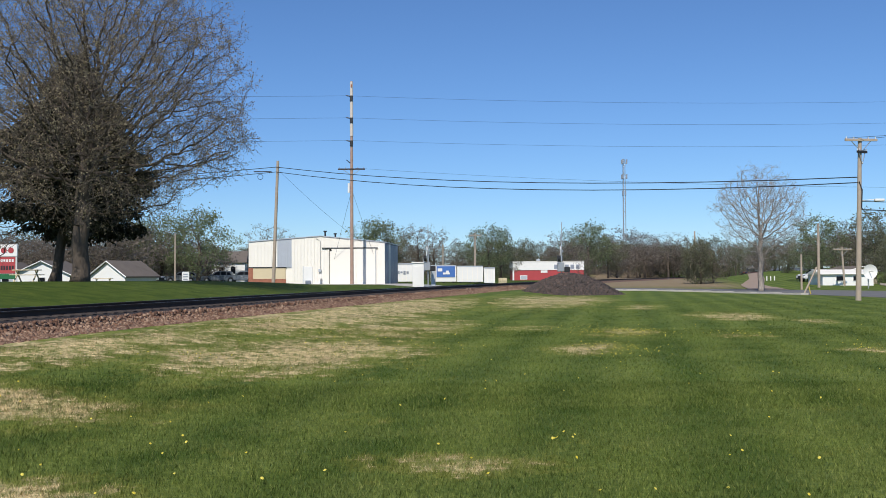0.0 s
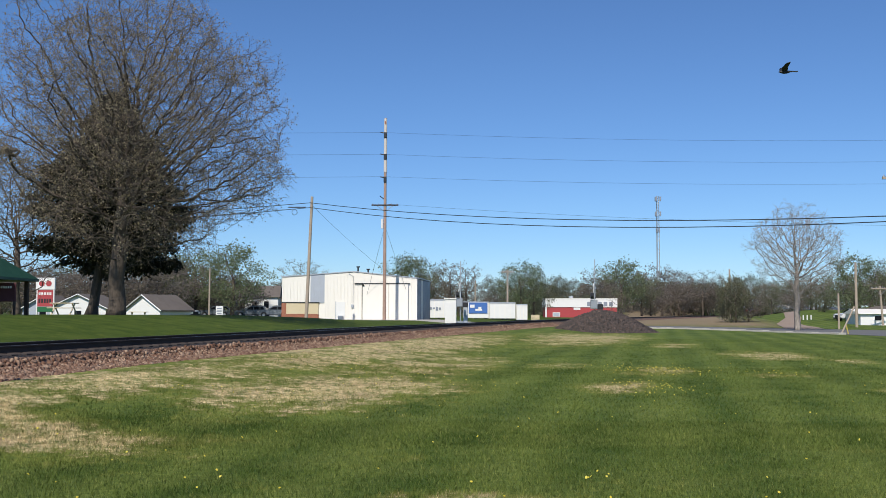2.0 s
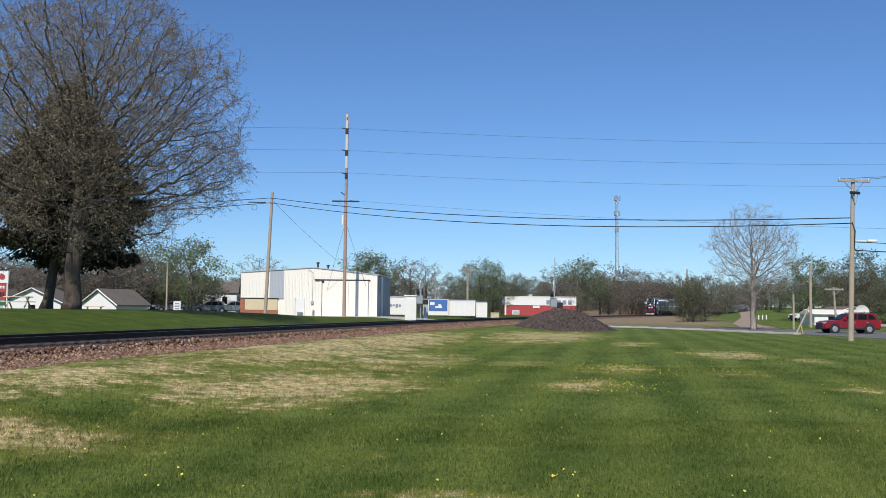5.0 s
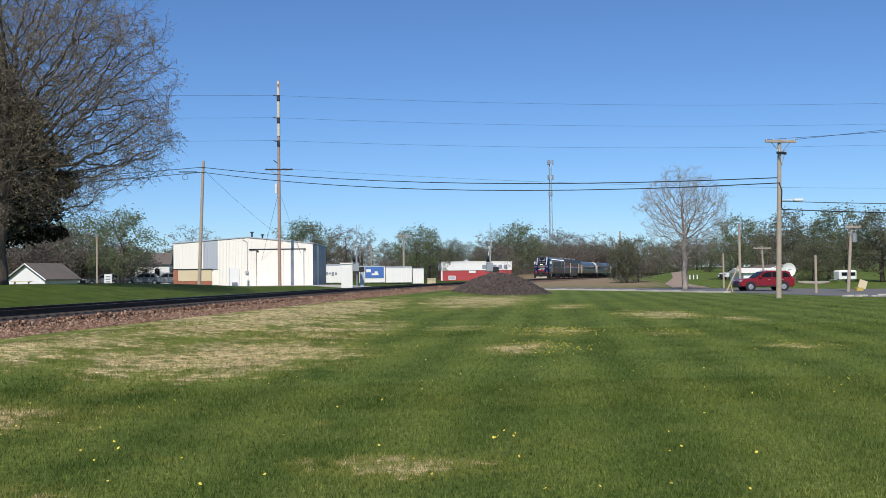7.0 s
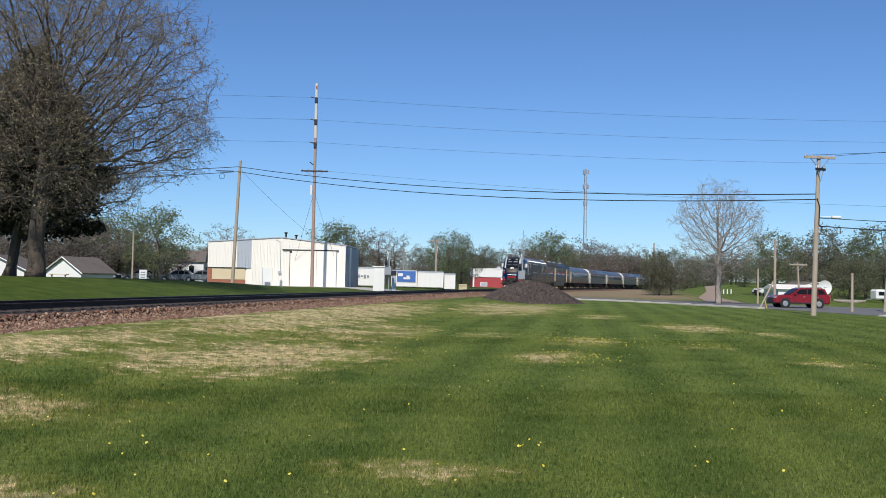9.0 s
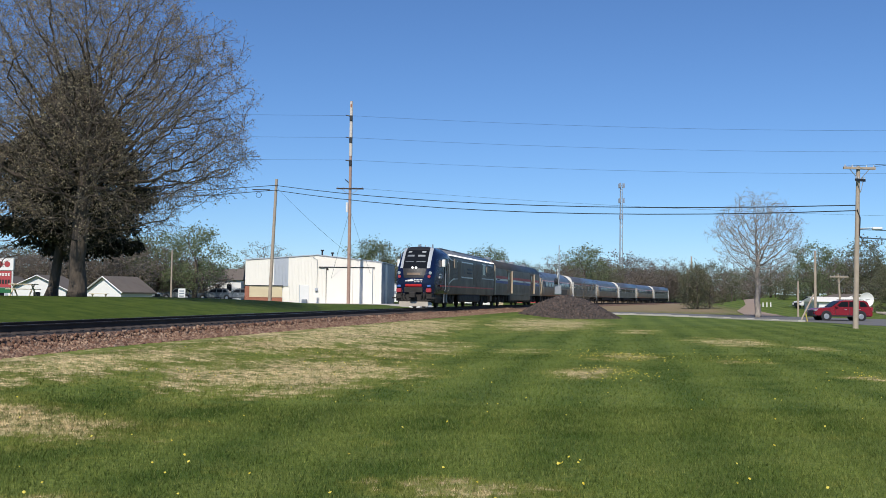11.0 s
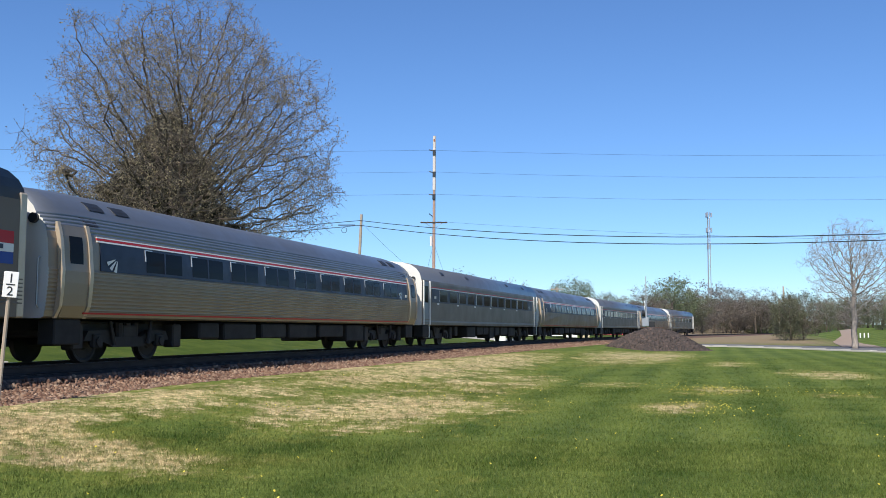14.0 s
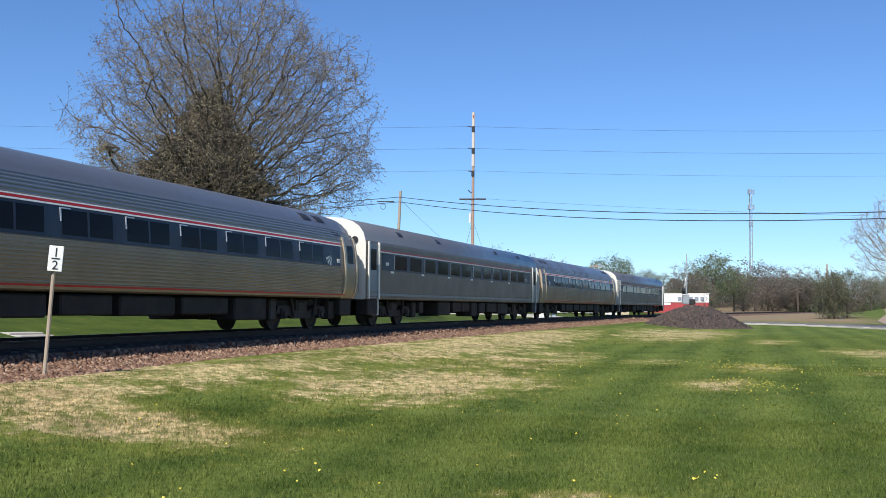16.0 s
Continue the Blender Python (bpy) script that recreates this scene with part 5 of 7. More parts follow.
def make_trees():
    big = make_tree("big_tree", "large spreading tree with fine bare twigs and opening buds", 4, 20.3, 8.9, 3.4, 0.47, 7000, 0.40, 0.50, M_BUDS, 80000, 0.050, 0.09, twig=(0.040, 2.1, 0.66, 0.0105), droop=0.10, centre=0.45, shift=1.1, lead=0.24, tri=False, shell=0.46)
    big.matrix_world = pose(-21.6, 60, ground_at(-21.6, 60) - 0.05)
    make_cedar()
    brown = make_tree("bare_tree", "brown leafless tree behind the pavilion", 33, 13.0, 5.6, 2.0, 0.28, 1300, 0.36, 0.50, M_LEAF_C, 7000, 0.05, 0.10, barks=(M_BARK, M_BARK), twig=(0.03, 1.0, 0.5, 0.011), centre=0.5, lead=0.3, rise=0.15)
    brown.matrix_world = pose(-36.0, 78, ground_at(-36, 78) - 0.05)
    twin = copy_thing(brown, pose(-53.0, 96, ground_at(-53, 96) - 0.05, 0, 0, 130))
    twin["label"] = "brown leafless tree beyond the lawn"
    bare = make_tree("bare_tree", "pale leafless tree beside the road", 17, 11.3, 4.4, 2.6, 0.25, 1700, 0.30, 0.40, M_BUDGREY, 9000, 0.035, 0.08, barks=(M_BARKGREY, M_BARKGREY), twig=(0.026, 1.8, 0.46, 0.0085), centre=0.55, lead=0.32, thick_at=0.025, rise=0.25)
    bare.matrix_world = pose(29.0, 92, ground_at(29, 92) - 0.05)
    # kinds of trees for the distance
    g = "trees in the distance"
    far = dict(group=g, twig=(0.05, 0.7, 0.40, 0.014), forks=1, thick_at=0.06)
    kinds = [
        make_tree("tree", "round spring tree with thin young green leaves", 21, 9, 4.2, 1.4, 0.22, 200, 0.55, 0.75, M_LEAF_A, 6000, 0.118, 0.36, **far),
        make_tree("tree", "uneven spring tree in dull green young leaf", 22, 9, 3.8, 1.2, 0.20, 190, 0.55, 0.75, M_LEAF_B, 5400, 0.118, 0.36, **far),
        make_tree("tree", "leafless grey-brown tree at the field's edge", 23, 9, 4.0, 1.4, 0.20, 260, 0.50, 0.62, M_LEAF_C, 2600, 0.090, 0.22, **far),
        make_tree("brush", "brown tangled brush at the field's edge", 24, 6, 3.4, 0.3, 0.12, 190, 0.45, 0.60, M_LEAF_C, 3600, 0.110, 0.28, **far),
        make_tree("tree", "bushy green tree close over the ground", 25, 7, 3.8, 0.3, 0.14, 190, 0.50, 0.65, M_LEAF_B, 5400, 0.118, 0.36, **far),
    ]
    hs = [9.0, 9.0, 9.0, 6.0, 7.0]
    used = [False] * 5
    rng = random.Random(12)

    def put(k, x, y, h, w=1.0):
        s = h / hs[k]
        z = ground_at(x, y) - 0.1
        if not used[k]:
            ob = kinds[k]
            used[k] = True
        else:
            ob = copy_thing(kinds[k], Matrix.Identity(4))
        ob.rotation_mode = "XYZ"
        ob.location, ob.rotation_euler, ob.scale = (x, y, z), (0, 0, rng.random() * 6.28), (s * w, s * w, s)

    # single trees: kind, bearing in degrees to the right of north, distance, height, width
    singles = [
        (0, -13.6, 150, 11.0, 1.1), (0, -15.6, 158, 10.5, 1.1), (2, -9.8, 190, 11.0, 1.1), (1, -17.5, 150, 9.5, 1.2), (2, -19.5, 140, 10.5, 1.2),
        (0, -3.9, 185, 11.6, 1.0), (1, -2.9, 190, 11.0, 1.0), (2, -1.4, 180, 10.4, 1.0), (2, -0.5, 185, 10.0, 1.1), (0, 2.6, 165, 9.3, 1.0), (1, 3.3, 172, 8.4, 1.0),
        (1, 4.6, 222, 9.0, 1.0), (2, 6.6, 225, 11.0, 1.0), (0, 8.2, 290, 16.2, 1.1), (1, 9.3, 300, 12.5, 1.1), (2, 10.4, 330, 14.0, 1.1), (2, 12.6, 345, 15.5, 1.1), (3, 11.3, 330, 11.5, 1.2), (3, 9.8, 310, 9.5, 1.3), (2, 11.6, 350, 15.0, 1.0), (1, 10.9, 350, 11.5, 1.2), (3, 12.9, 350, 11.0, 1.3), (2, 13.6, 370, 15.0, 1.1),
        (4, 14.35, 137, 6.6, 0.85), (3, 15.0, 142, 5.6, 0.9), (2, 18.2, 230, 9.5, 1.0), (1, 16.2, 330, 9.5, 1.0), (4, 14.1, 141, 4.6, 0.8),
        (0, 20.4, 150, 9.4, 1.0), (2, 22.0, 160, 9.5, 1.0), (1, 23.2, 150, 10.0, 1.1), (2, 21.2, 170, 8.5, 1.1), (0, 25.9, 150, 10.6, 1.1), (1, 25.0, 160, 8.5, 1.2), (4, 24.2, 140, 6.0, 1.2), (1, 27.6, 145, 9.5, 1.2), (2, 28.8, 150, 9.5, 1.2), (4, 29.8, 140, 8.5, 1.2), (0, 31.5, 150, 9.5, 1.2),
    ]
    for k, a, d, h, w in singles:
        put(k, d * math.sin(radians(a)), d * math.cos(radians(a)), h, w)
    bush = make_tree("bush", "leafless brown bush behind the stone pile", 41, 3.4, 1.5, 0.3, 0.06, 150, 0.22, 0.26, M_LEAF_C, 500, 0.03, 0.08, twig=(0.02, 0.9, 0.3, 0.008), forks=1, thick_at=0.03, rise=0.2)
    bush.matrix_world = pose(12.6, 88.5, ground_at(12.6, 88.5) - 0.05)
    # woods all along the distance
    a = -36.0
    while a < 38:
        d = rng.uniform(215, 300)
        if 7.0 < a < 17.8:
            d = rng.uniform(350, 430)
        if 16.0 < a < 18.2:
            d = rng.uniform(430, 470)
        k = rng.choice([0, 1, 1, 2, 2, 3, 3, 4])
        h = rng.uniform(6.0, 9.6) * d / 250
        put(k, d * math.sin(radians(a)), d * math.cos(radians(a)), h, rng.uniform(1.0, 1.4))
        a += rng.uniform(0.35, 0.75)
    # low brush that closes the gaps under the crowns
    a = -36.0
    while a < 38:
        d = rng.uniform(345, 365) if 6.5 < a < 18.5 else rng.uniform(200, 215)
        put(rng.choice([3, 3, 4]), d * math.sin(radians(a)), d * math.cos(radians(a)), rng.uniform(3.2, 5.2) * d / 210, rng.uniform(1.2, 1.7))
        a += rng.uniform(1.3, 1.9)
    # thicket behind the left lawn
    a = -33.0
    while a < -13:
        d = rng.uniform(135, 175)
        k = rng.choice([1, 2, 3, 2, 3])
        put(k, d * math.sin(radians(a)), d * math.cos(radians(a)), rng.uniform(6.0, 9.5), rng.uniform(1.0, 1.4))
        a += rng.uniform(0.55, 0.95)


make_trees()


# ---- the stone pile ----
def make_pile():
    rng = np.random.RandomState(5)
    pile = thing("stone_pile", "low heap of dark grey-brown crushed stone", "stone pile")
    cx, cy = 10.4, 83.0
    gz = ground_at(cx, cy)

    def h(x, y):
        q = math.hypot(x / 4.3, y / 3.2)
        return max(0.0, (1 - q ** 1.6)) * 1.78 + 0.10 * noise.noise((x * 0.8, y * 0.8, 2)) * (q < 1)

    bm = bmesh.new()
    n = 44
    g = [[bm.verts.new((cx - 4.6 + 9.2 * i / n, cy - 3.6 + 7.2 * j / n, gz - 0.12 + h(-4.6 + 9.2 * i / n, -3.6 + 7.2 * j / n) + 0.03 * rng.rand())) for i in range(n + 1)] for j in range(n + 1)]
    for j in range(n):
        for i in range(n):
            bm.faces.new((g[j][i], g[j][i + 1], g[j + 1][i + 1], g[j + 1][i]))
    part("core", bm, M_PILE, pile)
    cube_v = np.array([(x, y, z) for z in (-1, 1) for y in (-1, 1) for x in (-1, 1)], float)
    cube_f = np.array([(0, 2, 3, 1), (4, 5, 7, 6), (0, 1, 5, 4), (2, 6, 7, 3), (0, 4, 6, 2), (1, 3, 7, 5)])
    V, F = [], []
    for k in range(5500):
        a, r = rng.rand() * 6.283, rng.rand() ** 0.5 * 1.06
        x, y = 4.3 * r * math.cos(a), 3.2 * r * math.sin(a)
        s = 0.05 + 0.09 * rng.rand() ** 2
        R = np.array(Euler(rng.rand(3) * 6).to_matrix())
        V.append((cube_v * [1, 0.8, 0.6] * s * (0.7 + 0.6 * rng.rand(8, 1))) @ R.T + [cx + x, cy + y, gz - 0.10 + h(x, y)])
        F.append(cube_f + 8 * k)
    stuff_mesh("stone_cover", V, F, M_PILE, "dark broken stones", "", pile)


make_pile()


# ---- the white shed ----
def make_shed():
    z0 = ground_at(-14, 116) - 0.1
    s = thing("metal_shed", "white sheet-metal industrial shed with a low gable roof", "building")
    xl, xr, xa, yf, yb = -22.35, -6.70, -14.06, 116.0, 128.5
    zl, zr_, za = 5.60, 5.48, 6.22

    def top(x):
        return zl + (za - zl) * (x - xl) / (xa - xl) if x < xa else zr_ + (za - zr_) * (xr - x) / (xr - xa)

    xs = np.linspace(xl, xr, 20)
    for a, b in zip(xs, xs[1:]):
        low = z0 + (2.05 if a < -18.1 else 0)
        bm = bmesh.new()
        m = 5
        for k in range(m):
            p, q = a + (b - a) * k / m, a + (b - a) * (k + 1) / m
            prism(bm, [(p + 0.005, low), (q - 0.002, low), (q - 0.002, top(q)), (p + 0.005, top(p))], "y", yf - 0.02 - 0.03 * (k % 5 == 0), yf + 0.06)
        mat = M_GALV if -19.2 < (a + b) / 2 < -17.5 else M_WHITE
        part("panel", bm, mat, s, "bare grey metal panel" if mat == M_GALV else "")
    part("backing", new_prism([(xl, z0), (xr, z0), (xr, zr_ - 0.02), (xa, za - 0.02), (xl, zl - 0.02)], "y", yf + 0.07, yf + 0.2), M_WHITE, s)
    # low block wall at one corner
    part("block_wall", new_box(xl, -18.1, yf - 0.05, yf + 0.05, z0 + 0.75, z0 + 2.02), M_CREAM, s, "cream-painted block wall")
    part("brick_base", new_box(xl - 0.02, -18.08, yf - 0.09, yf + 0.05, z0, z0 + 0.72), M_BRICKRED, s, "red brick base")
    part("brick_pier", new_box(xl - 0.02, xl + 0.5, yf - 0.09, yf + 0.05, z0 + 0.74, z0 + 2.0), M_BRICKRED, s)
    part("coping", new_box(xl, -18.0, yf - 0.12, yf + 0.02, z0 + 2.02, z0 + 2.12), M_BLACK, s)
    # side walls and roof
    for k in range(14):
        y0, y1 = yf + (yb - yf) * k / 14, yf + (yb - yf) * (k + 1) / 14
        dx0, dx1 = 0.95 * k / 14, 0.95 * (k + 1) / 14
        bm = bmesh.new()
        vs = [bm.verts.new(v) for v in ((xr + dx0, y0 + 0.03, z0), (xr + dx1, y1 - 0.03, z0), (xr + dx1, y1 - 0.03, zr_ - 0.05), (xr + dx0, y0 + 0.03, zr_ - 0.05), (xr + dx0 - 0.08, y0 + 0.03, z0), (xr + dx1 - 0.08, y1 - 0.03, z0), (xr + dx1 - 0.08, y1 - 0.03, zr_ - 0.05), (xr + dx0 - 0.08, y0 + 0.03, zr_ - 0.05))]
        for f in ((0, 1, 2, 3), (7, 6, 5, 4), (0, 4, 5, 1), (3, 2, 6, 7), (0, 3, 7, 4), (1, 5, 6, 2)):
            bm.faces.new([vs[i] for i in f])
        # right wall: its shade is put into the panel colour
        part("panel", bm, M_SHADE if k not in (4, 5) else M_WHITE, s)
    part("side_wall", new_box(xl, xl + 0.1, yf + 0.21, yb, z0, zl - 0.05), M_WHITE, s)
    part("back_wall", new_box(xl, xr + 0.9, yb, yb + 0.1, z0, zr_ - 0.05), M_WHITE, s)
    for a, za_, b, zb_ in ((xl - 0.15, zl - 0.02, xa, za), (xa, za, xr + 0.15, zr_ - 0.02)):
        bm = bmesh.new()
        v = [bm.verts.new(p) for p in ((a, yf - 0.12, za_ + 0.02), (b, yf - 0.12, zb_ + 0.02), (b + 0.9, yb + 0.2, zb_ + 0.02), (a + 0.9 * (b > xa), yb + 0.2, za_ + 0.02))]
        w = [bm.verts.new(q.co + Vector((0, 0, 0.10))) for q in v]
        bm.faces.new(v[::-1])
        bm.faces.new(w)
        for i in range(4):
            bm.faces.new((v[i], v[(i + 1) % 4], w[(i + 1) % 4], w[i]))
        part("roof", bm, M_GALV, s)
    # sliding door and its rails
    d = part("sliding_door", new_box(-9.95, -7.75, yf - 0.14, yf - 0.06, z0 + 0.05, z0 + 4.2, 0.01), M_WHITE, s, "white sliding door")
    bm = new_box(-13.9, -7.5, yf - 0.17, yf - 0.07, z0 + 4.2, z0 + 4.32)
    part("door_track", bm, M_BLACK, d)
    d2 = part("sliding_door", new_box(-13.0, -10.0, yf - 0.13, yf - 0.06, z0 + 0.05, z0 + 4.2, 0.01), M_WHITE, s)
    part("door_edge", new_box(-13.06, -13.0, yf - 0.15, yf - 0.06, z0, z0 + 4.2), M_BLACK, d2)
    part("door_edge", new_box(-7.75, -7.70, yf - 0.15, yf - 0.06, z0, z0 + 4.2), M_SHADE, d)
    e = part("door", new_box(-16.05, -15.0, yf - 0.10, yf - 0.03, z0 + 0.05, z0 + 2.15, 0.01), M_WHITEPAINT, s, "small white side door")
    part("door_frame", new_box(-16.12, -16.05, yf - 0.12, yf - 0.03, z0, z0 + 2.2), M_GALV, e)
    part("box", new_box(-15.75, -15.2, yf - 0.7, yf - 0.2, z0, z0 + 0.55, 0.02), M_SHADE, s)
    part("meter", new_box(-14.3, -14.0, yf - 0.25, yf - 0.06, z0 + 1.5, z0 + 1.85, 0.02), M_GALV, s)
    part("conduit", new_tube([(-14.1, yf - 0.1, z0 + 1.85), (-14.1, yf - 0.1, za - 0.5), (-14.6, yf - 0.1, za - 0.2)], 0.03, 6), M_STEEL, s)
    part("wall_lamp", new_tube([(-12.9, yf - 0.1, 4.75), (-12.9, yf - 0.25, 4.65)], [0.06, 0.13], 8), M_BLACK, s)
    for x, h in ((-13.9, 0.65), (-12.7, 0.35)):
        part("roof_vent", new_tube([(x, yf + 3, za - 0.1), (x, yf + 3, za + h), (x, yf + 3, za + h + 0.01), (x, yf + 3, za + h + 0.15)], [0.10, 0.10, 0.2, 0.2], 8), M_BLACK, s)


make_shed()


# ---- poles and wires ----
def crossarm(name, p, x, y, z, half, mat, turn=0.0):
    m = Matrix.Translation((x, y, z)) @ Matrix.Rotation(turn, 4, "Z")
    a = part(name, new_box(-half, half, -0.20, -0.08, -0.075, 0.075, 0.01, m), mat, p)
    for q in (-0.9, -0.45, 0.45, 0.9):
        part("insulator", new_tube([m @ Vector((q * half, -0.14, 0.06)), m @ Vector((q * half, -0.14, 0.20))], [0.05, 0.03], 8), M_STEEL, a)
    for q in (-1, 1):
        part("brace", new_tube([m @ Vector((q * half * 0.62, -0.14, -0.05)), m @ Vector((0, -0.14, -0.75))], 0.025, 5), M_STEEL, a)
    return a


def wire(name, pts, sag, parent, r=0.02, label=""):
    bm = bmesh.new()
    line = []
    for a, b in zip(pts, pts[1:]):
        a, b = Vector(a), Vector(b)
        for k in range(12):
            f = k / 12
            line.append(a.lerp(b, f) - Vector((0, 0, 4 * sag * f * (1 - f))))
    line.append(Vector(pts[-1]))
    tube(bm, line, r, 4)
    return part(name, bm, M_WIRE, parent, label)


def make_poles():
    g = "utility poles"
    z = ground_at(-10.07, 111.50)
    p = thing("utility_pole", "tall weathered wooden power pole with a crossarm", "utility pole", group=g)
    part("pole", new_tube([(-10.07, 111.50, z - 0.3), (-10.07, 111.50, 12.69), (-10.07, 111.50, 23.29)], [0.20, 0.165, 0.12], 12), M_POLE, p)
    part("sleeve", new_tube([(-10.07, 111.50, 17.16), (-10.07, 111.50, 23.24)], [0.185, 0.16], 12), worn("bleached_pole_wood", (0.62, 0.56, 0.50), 0.85, 0, 0.3, 2.5, 0.75), p, "paler bleached upper pole")
    crossarm("crossarm", p, -10.07, 111.50, 13.49, 1.5, M_TIE)
    for h in (21.37, 18.92, 16.36):
        part("bracket", new_box(-10.24, -9.90, 111.25, 111.45, h - 0.32, h + 0.30, 0.04), M_BLACK, p, "dark insulator bracket")
        part("insulator", new_tube([(-10.24, 111.30, h + 0.22), (-10.62, 111.30, h + 0.30)], 0.06, 8), M_BLACK, p)
    part("cap_plate", new_box(-10.14, -10.00, 111.30, 111.37, 22.60, 22.92), M_BRICKRED, p)
    part("transformer", new_tube([(-10.37, 111.30, 10.87), (-10.37, 111.30, 11.94)], 0.13, 10), M_WHITEPAINT, p, "small white canister")
    part("arm", new_tube([(-10.22, 111.40, 14.18), (-10.62, 111.30, 14.50)], 0.05, 6), M_BLACK, p)
    for dx, dy in ((-3.3, 6.0), (3.1, 6.5)):
        wire("guy_wire", [(-10.07, 111.50, 11.19), (-10.07 + dx, 111.50 + dy, 0.8)], 0.0, p, 0.015)
    z = ground_at(-17.3, 103.6)
    q = thing("utility_pole", "grey wooden telephone pole leaning slightly", "utility pole", group=g)
    part("pole", new_tube([(-17.45, 103.6, z - 0.3), (-16.96, 103.6, 13.55)], [0.19, 0.14], 12), M_POLEGREY, q)
    part("cable_loop", new_tube([(-18.75 + 0.28 * math.cos(a * 0.6), 103.5, 11.9 + 0.28 * math.sin(a * 0.6)) for a in range(12)], 0.025, 5), M_WIRE, q)
    part("splice_case", new_box(-19.4, -17.6, 103.45, 103.55, 12.38, 12.48), M_WIRE, q)
    wire("guy_wire", [(-16.98, 103.6, 12.7), (-9.0, 112, 5.4)], 0.3, q, 0.013)
    # the pole by the lawn
    rx, ry = 25.35, 61.0
    z = ground_at(rx, ry)
    r = thing("utility_pole", "wooden utility pole with two crossarms by the lawn", "utility pole", group=g)
    part("pole", new_tube([(rx - 0.25, ry, z - 0.3), (rx, ry, 9.85)], [0.17, 0.11], 12), M_POLEGREY, r)
    crossarm("crossarm", r, rx, ry, 9.72, 1.02, M_POLEGREY, 0.1)
    crossarm("crossarm", r, rx, ry, 9.0, 0.42, M_BLACK, 0.5)
    part("riser", new_tube([(rx - 0.15, ry - 0.15, 7.2), (rx + 0.02, ry - 0.18, 6.7), (rx - 0.02, ry - 0.16, 5.6), (rx + 0.2, ry - 0.1, 5.35)], 0.035, 6), M_WIRE, r)
    part("lamp_arm", new_tube([(rx, ry, 6.05), (rx + 0.95, ry - 0.2, 6.1)], 0.03, 6), M_STEEL, r)
    part("lamp_head", new_box(rx + 0.72, rx + 1.32, ry - 0.35, ry - 0.1, 5.98, 6.14, 0.04), M_WHITEPAINT, r, "white street lamp head")
    # wires
    w = thing("power_lines", "black overhead wires strung between the poles", "wires")
    for h, far in ((21.64, 0), (19.19, 0), (16.68, 0)):
        wire("wire", [(-85, 103, h + 0.2), (-10.5, 111.3, h), (60, 115.5, h - 0.1), (150, 121, h - 0.3)], 0.55, w, 0.010)
    wire("wire", [(-75, 99, 10.9), (-17.1, 103.5, 12.9), (rx, ry, 7.48)], 0.9, w, 0.030)
    wire("wire", [(-75, 99, 10.5), (-17.1, 103.5, 12.4), (rx - 0.1, ry - 0.1, 7.14)], 1.05, w, 0.030)
    wire("wire", [(rx, ry, 6.0), (60, 45, 5.4)], 0.5, w, 0.02)
    wire("wire", [(rx, ry, 5.5), (60, 45, 4.6)], 0.5, w, 0.03)
    wire("wire", [(rx + 0.9, ry, 9.85), (75, 40, 15)], 0.6, w, 0.012)
    wire("wire", [(rx - 0.9, ry, 9.85), (75, 42, 13)], 0.6, w, 0.012)
    wire("wire", [(-9.7, 111.4, 13.6), (70, 92, 9.5)], 0.9, w, 0.010)
    # lesser poles by the road
    def small(x, y, h, rad=0.12, arm=0.0, label="plain grey wooden pole by the road", top=None):
        zz = ground_at(x, y)
        o = thing("pole", label, "pole", group="small poles by the road")
        part("post", new_tube([(x, y, zz - 0.2), (x + (top or 0), y, zz + h)], [rad, rad * 0.8], 10), M_POLEGREY, o)
        if arm:
            crossarm("crossarm", o, x + (top or 0), y, zz + h - 0.3, arm, M_POLEGREY, 0.2)
        return o

    small(33.85, 75, 2.95, 0.11)
    tp = small(38.8, 80, 5.6, 0.14, 0.75, "wooden pole with a crossarm and a grey transformer", 0.4)
    part("transformer", new_tube([(39.3, 79.75, 4.0), (39.3, 79.75, 4.75)], 0.18, 10), M_STEEL, tp)
    small(41.0, 110, 7.0, 0.16)
    small(35.55, 100, 3.5, 0.11)
    small(47.0, 118, 4.6, 0.13, 1.2, "leaning wooden pole with a crossarm", -0.3)
    small(37.5, 150, 7.6, 0.14)
    small(43.0, 175, 6.5, 0.14)
    small(45.8, 185, 6.5, 0.14)
    small(0.0, 150, 5.6, 0.13)
    small(4.4, 138, 6.8, 0.15, 0.9, "wooden pole with a crossarm behind the trailers")
    small(-34.0, 128, 6.5, 0.12)
    # slanting stake with a yellow guard
    o = thing("stake", "pale slanting wooden guy stake beside the kerb", "stake")
    zz = ground_at(28.4, 79.3)
    part("post", new_tube([(28.3, 79.3, zz - 0.1), (29.5, 79.6, zz + 2.15)], 0.07, 8), M_POLEGREY, o)
    part("prop", new_tube([(29.0, 79.5, zz - 0.1), (28.75, 79.4, zz + 0.8)], 0.05, 8), worn("yellow_guard", (0.55, 0.42, 0.10), 0.6), o)
    # the radio mast
    t = thing("radio_mast", "slender grey lattice radio mast far behind the trees", "radio mast")
    bx, by, h = 71.2, 395, 47.3
    for k in range(3):
        a = k * 2.094
        part("leg", new_tube([(bx + 0.8 * math.cos(a), by + 0.8 * math.sin(a), 0), (bx + 0.45 * math.cos(a), by + 0.45 * math.sin(a), h)], 0.14, 6), M_STEEL, t)
    for k in range(28):
        z = 1 + k * 1.65
        a, b = k * 2.094, (k + 1) * 2.094
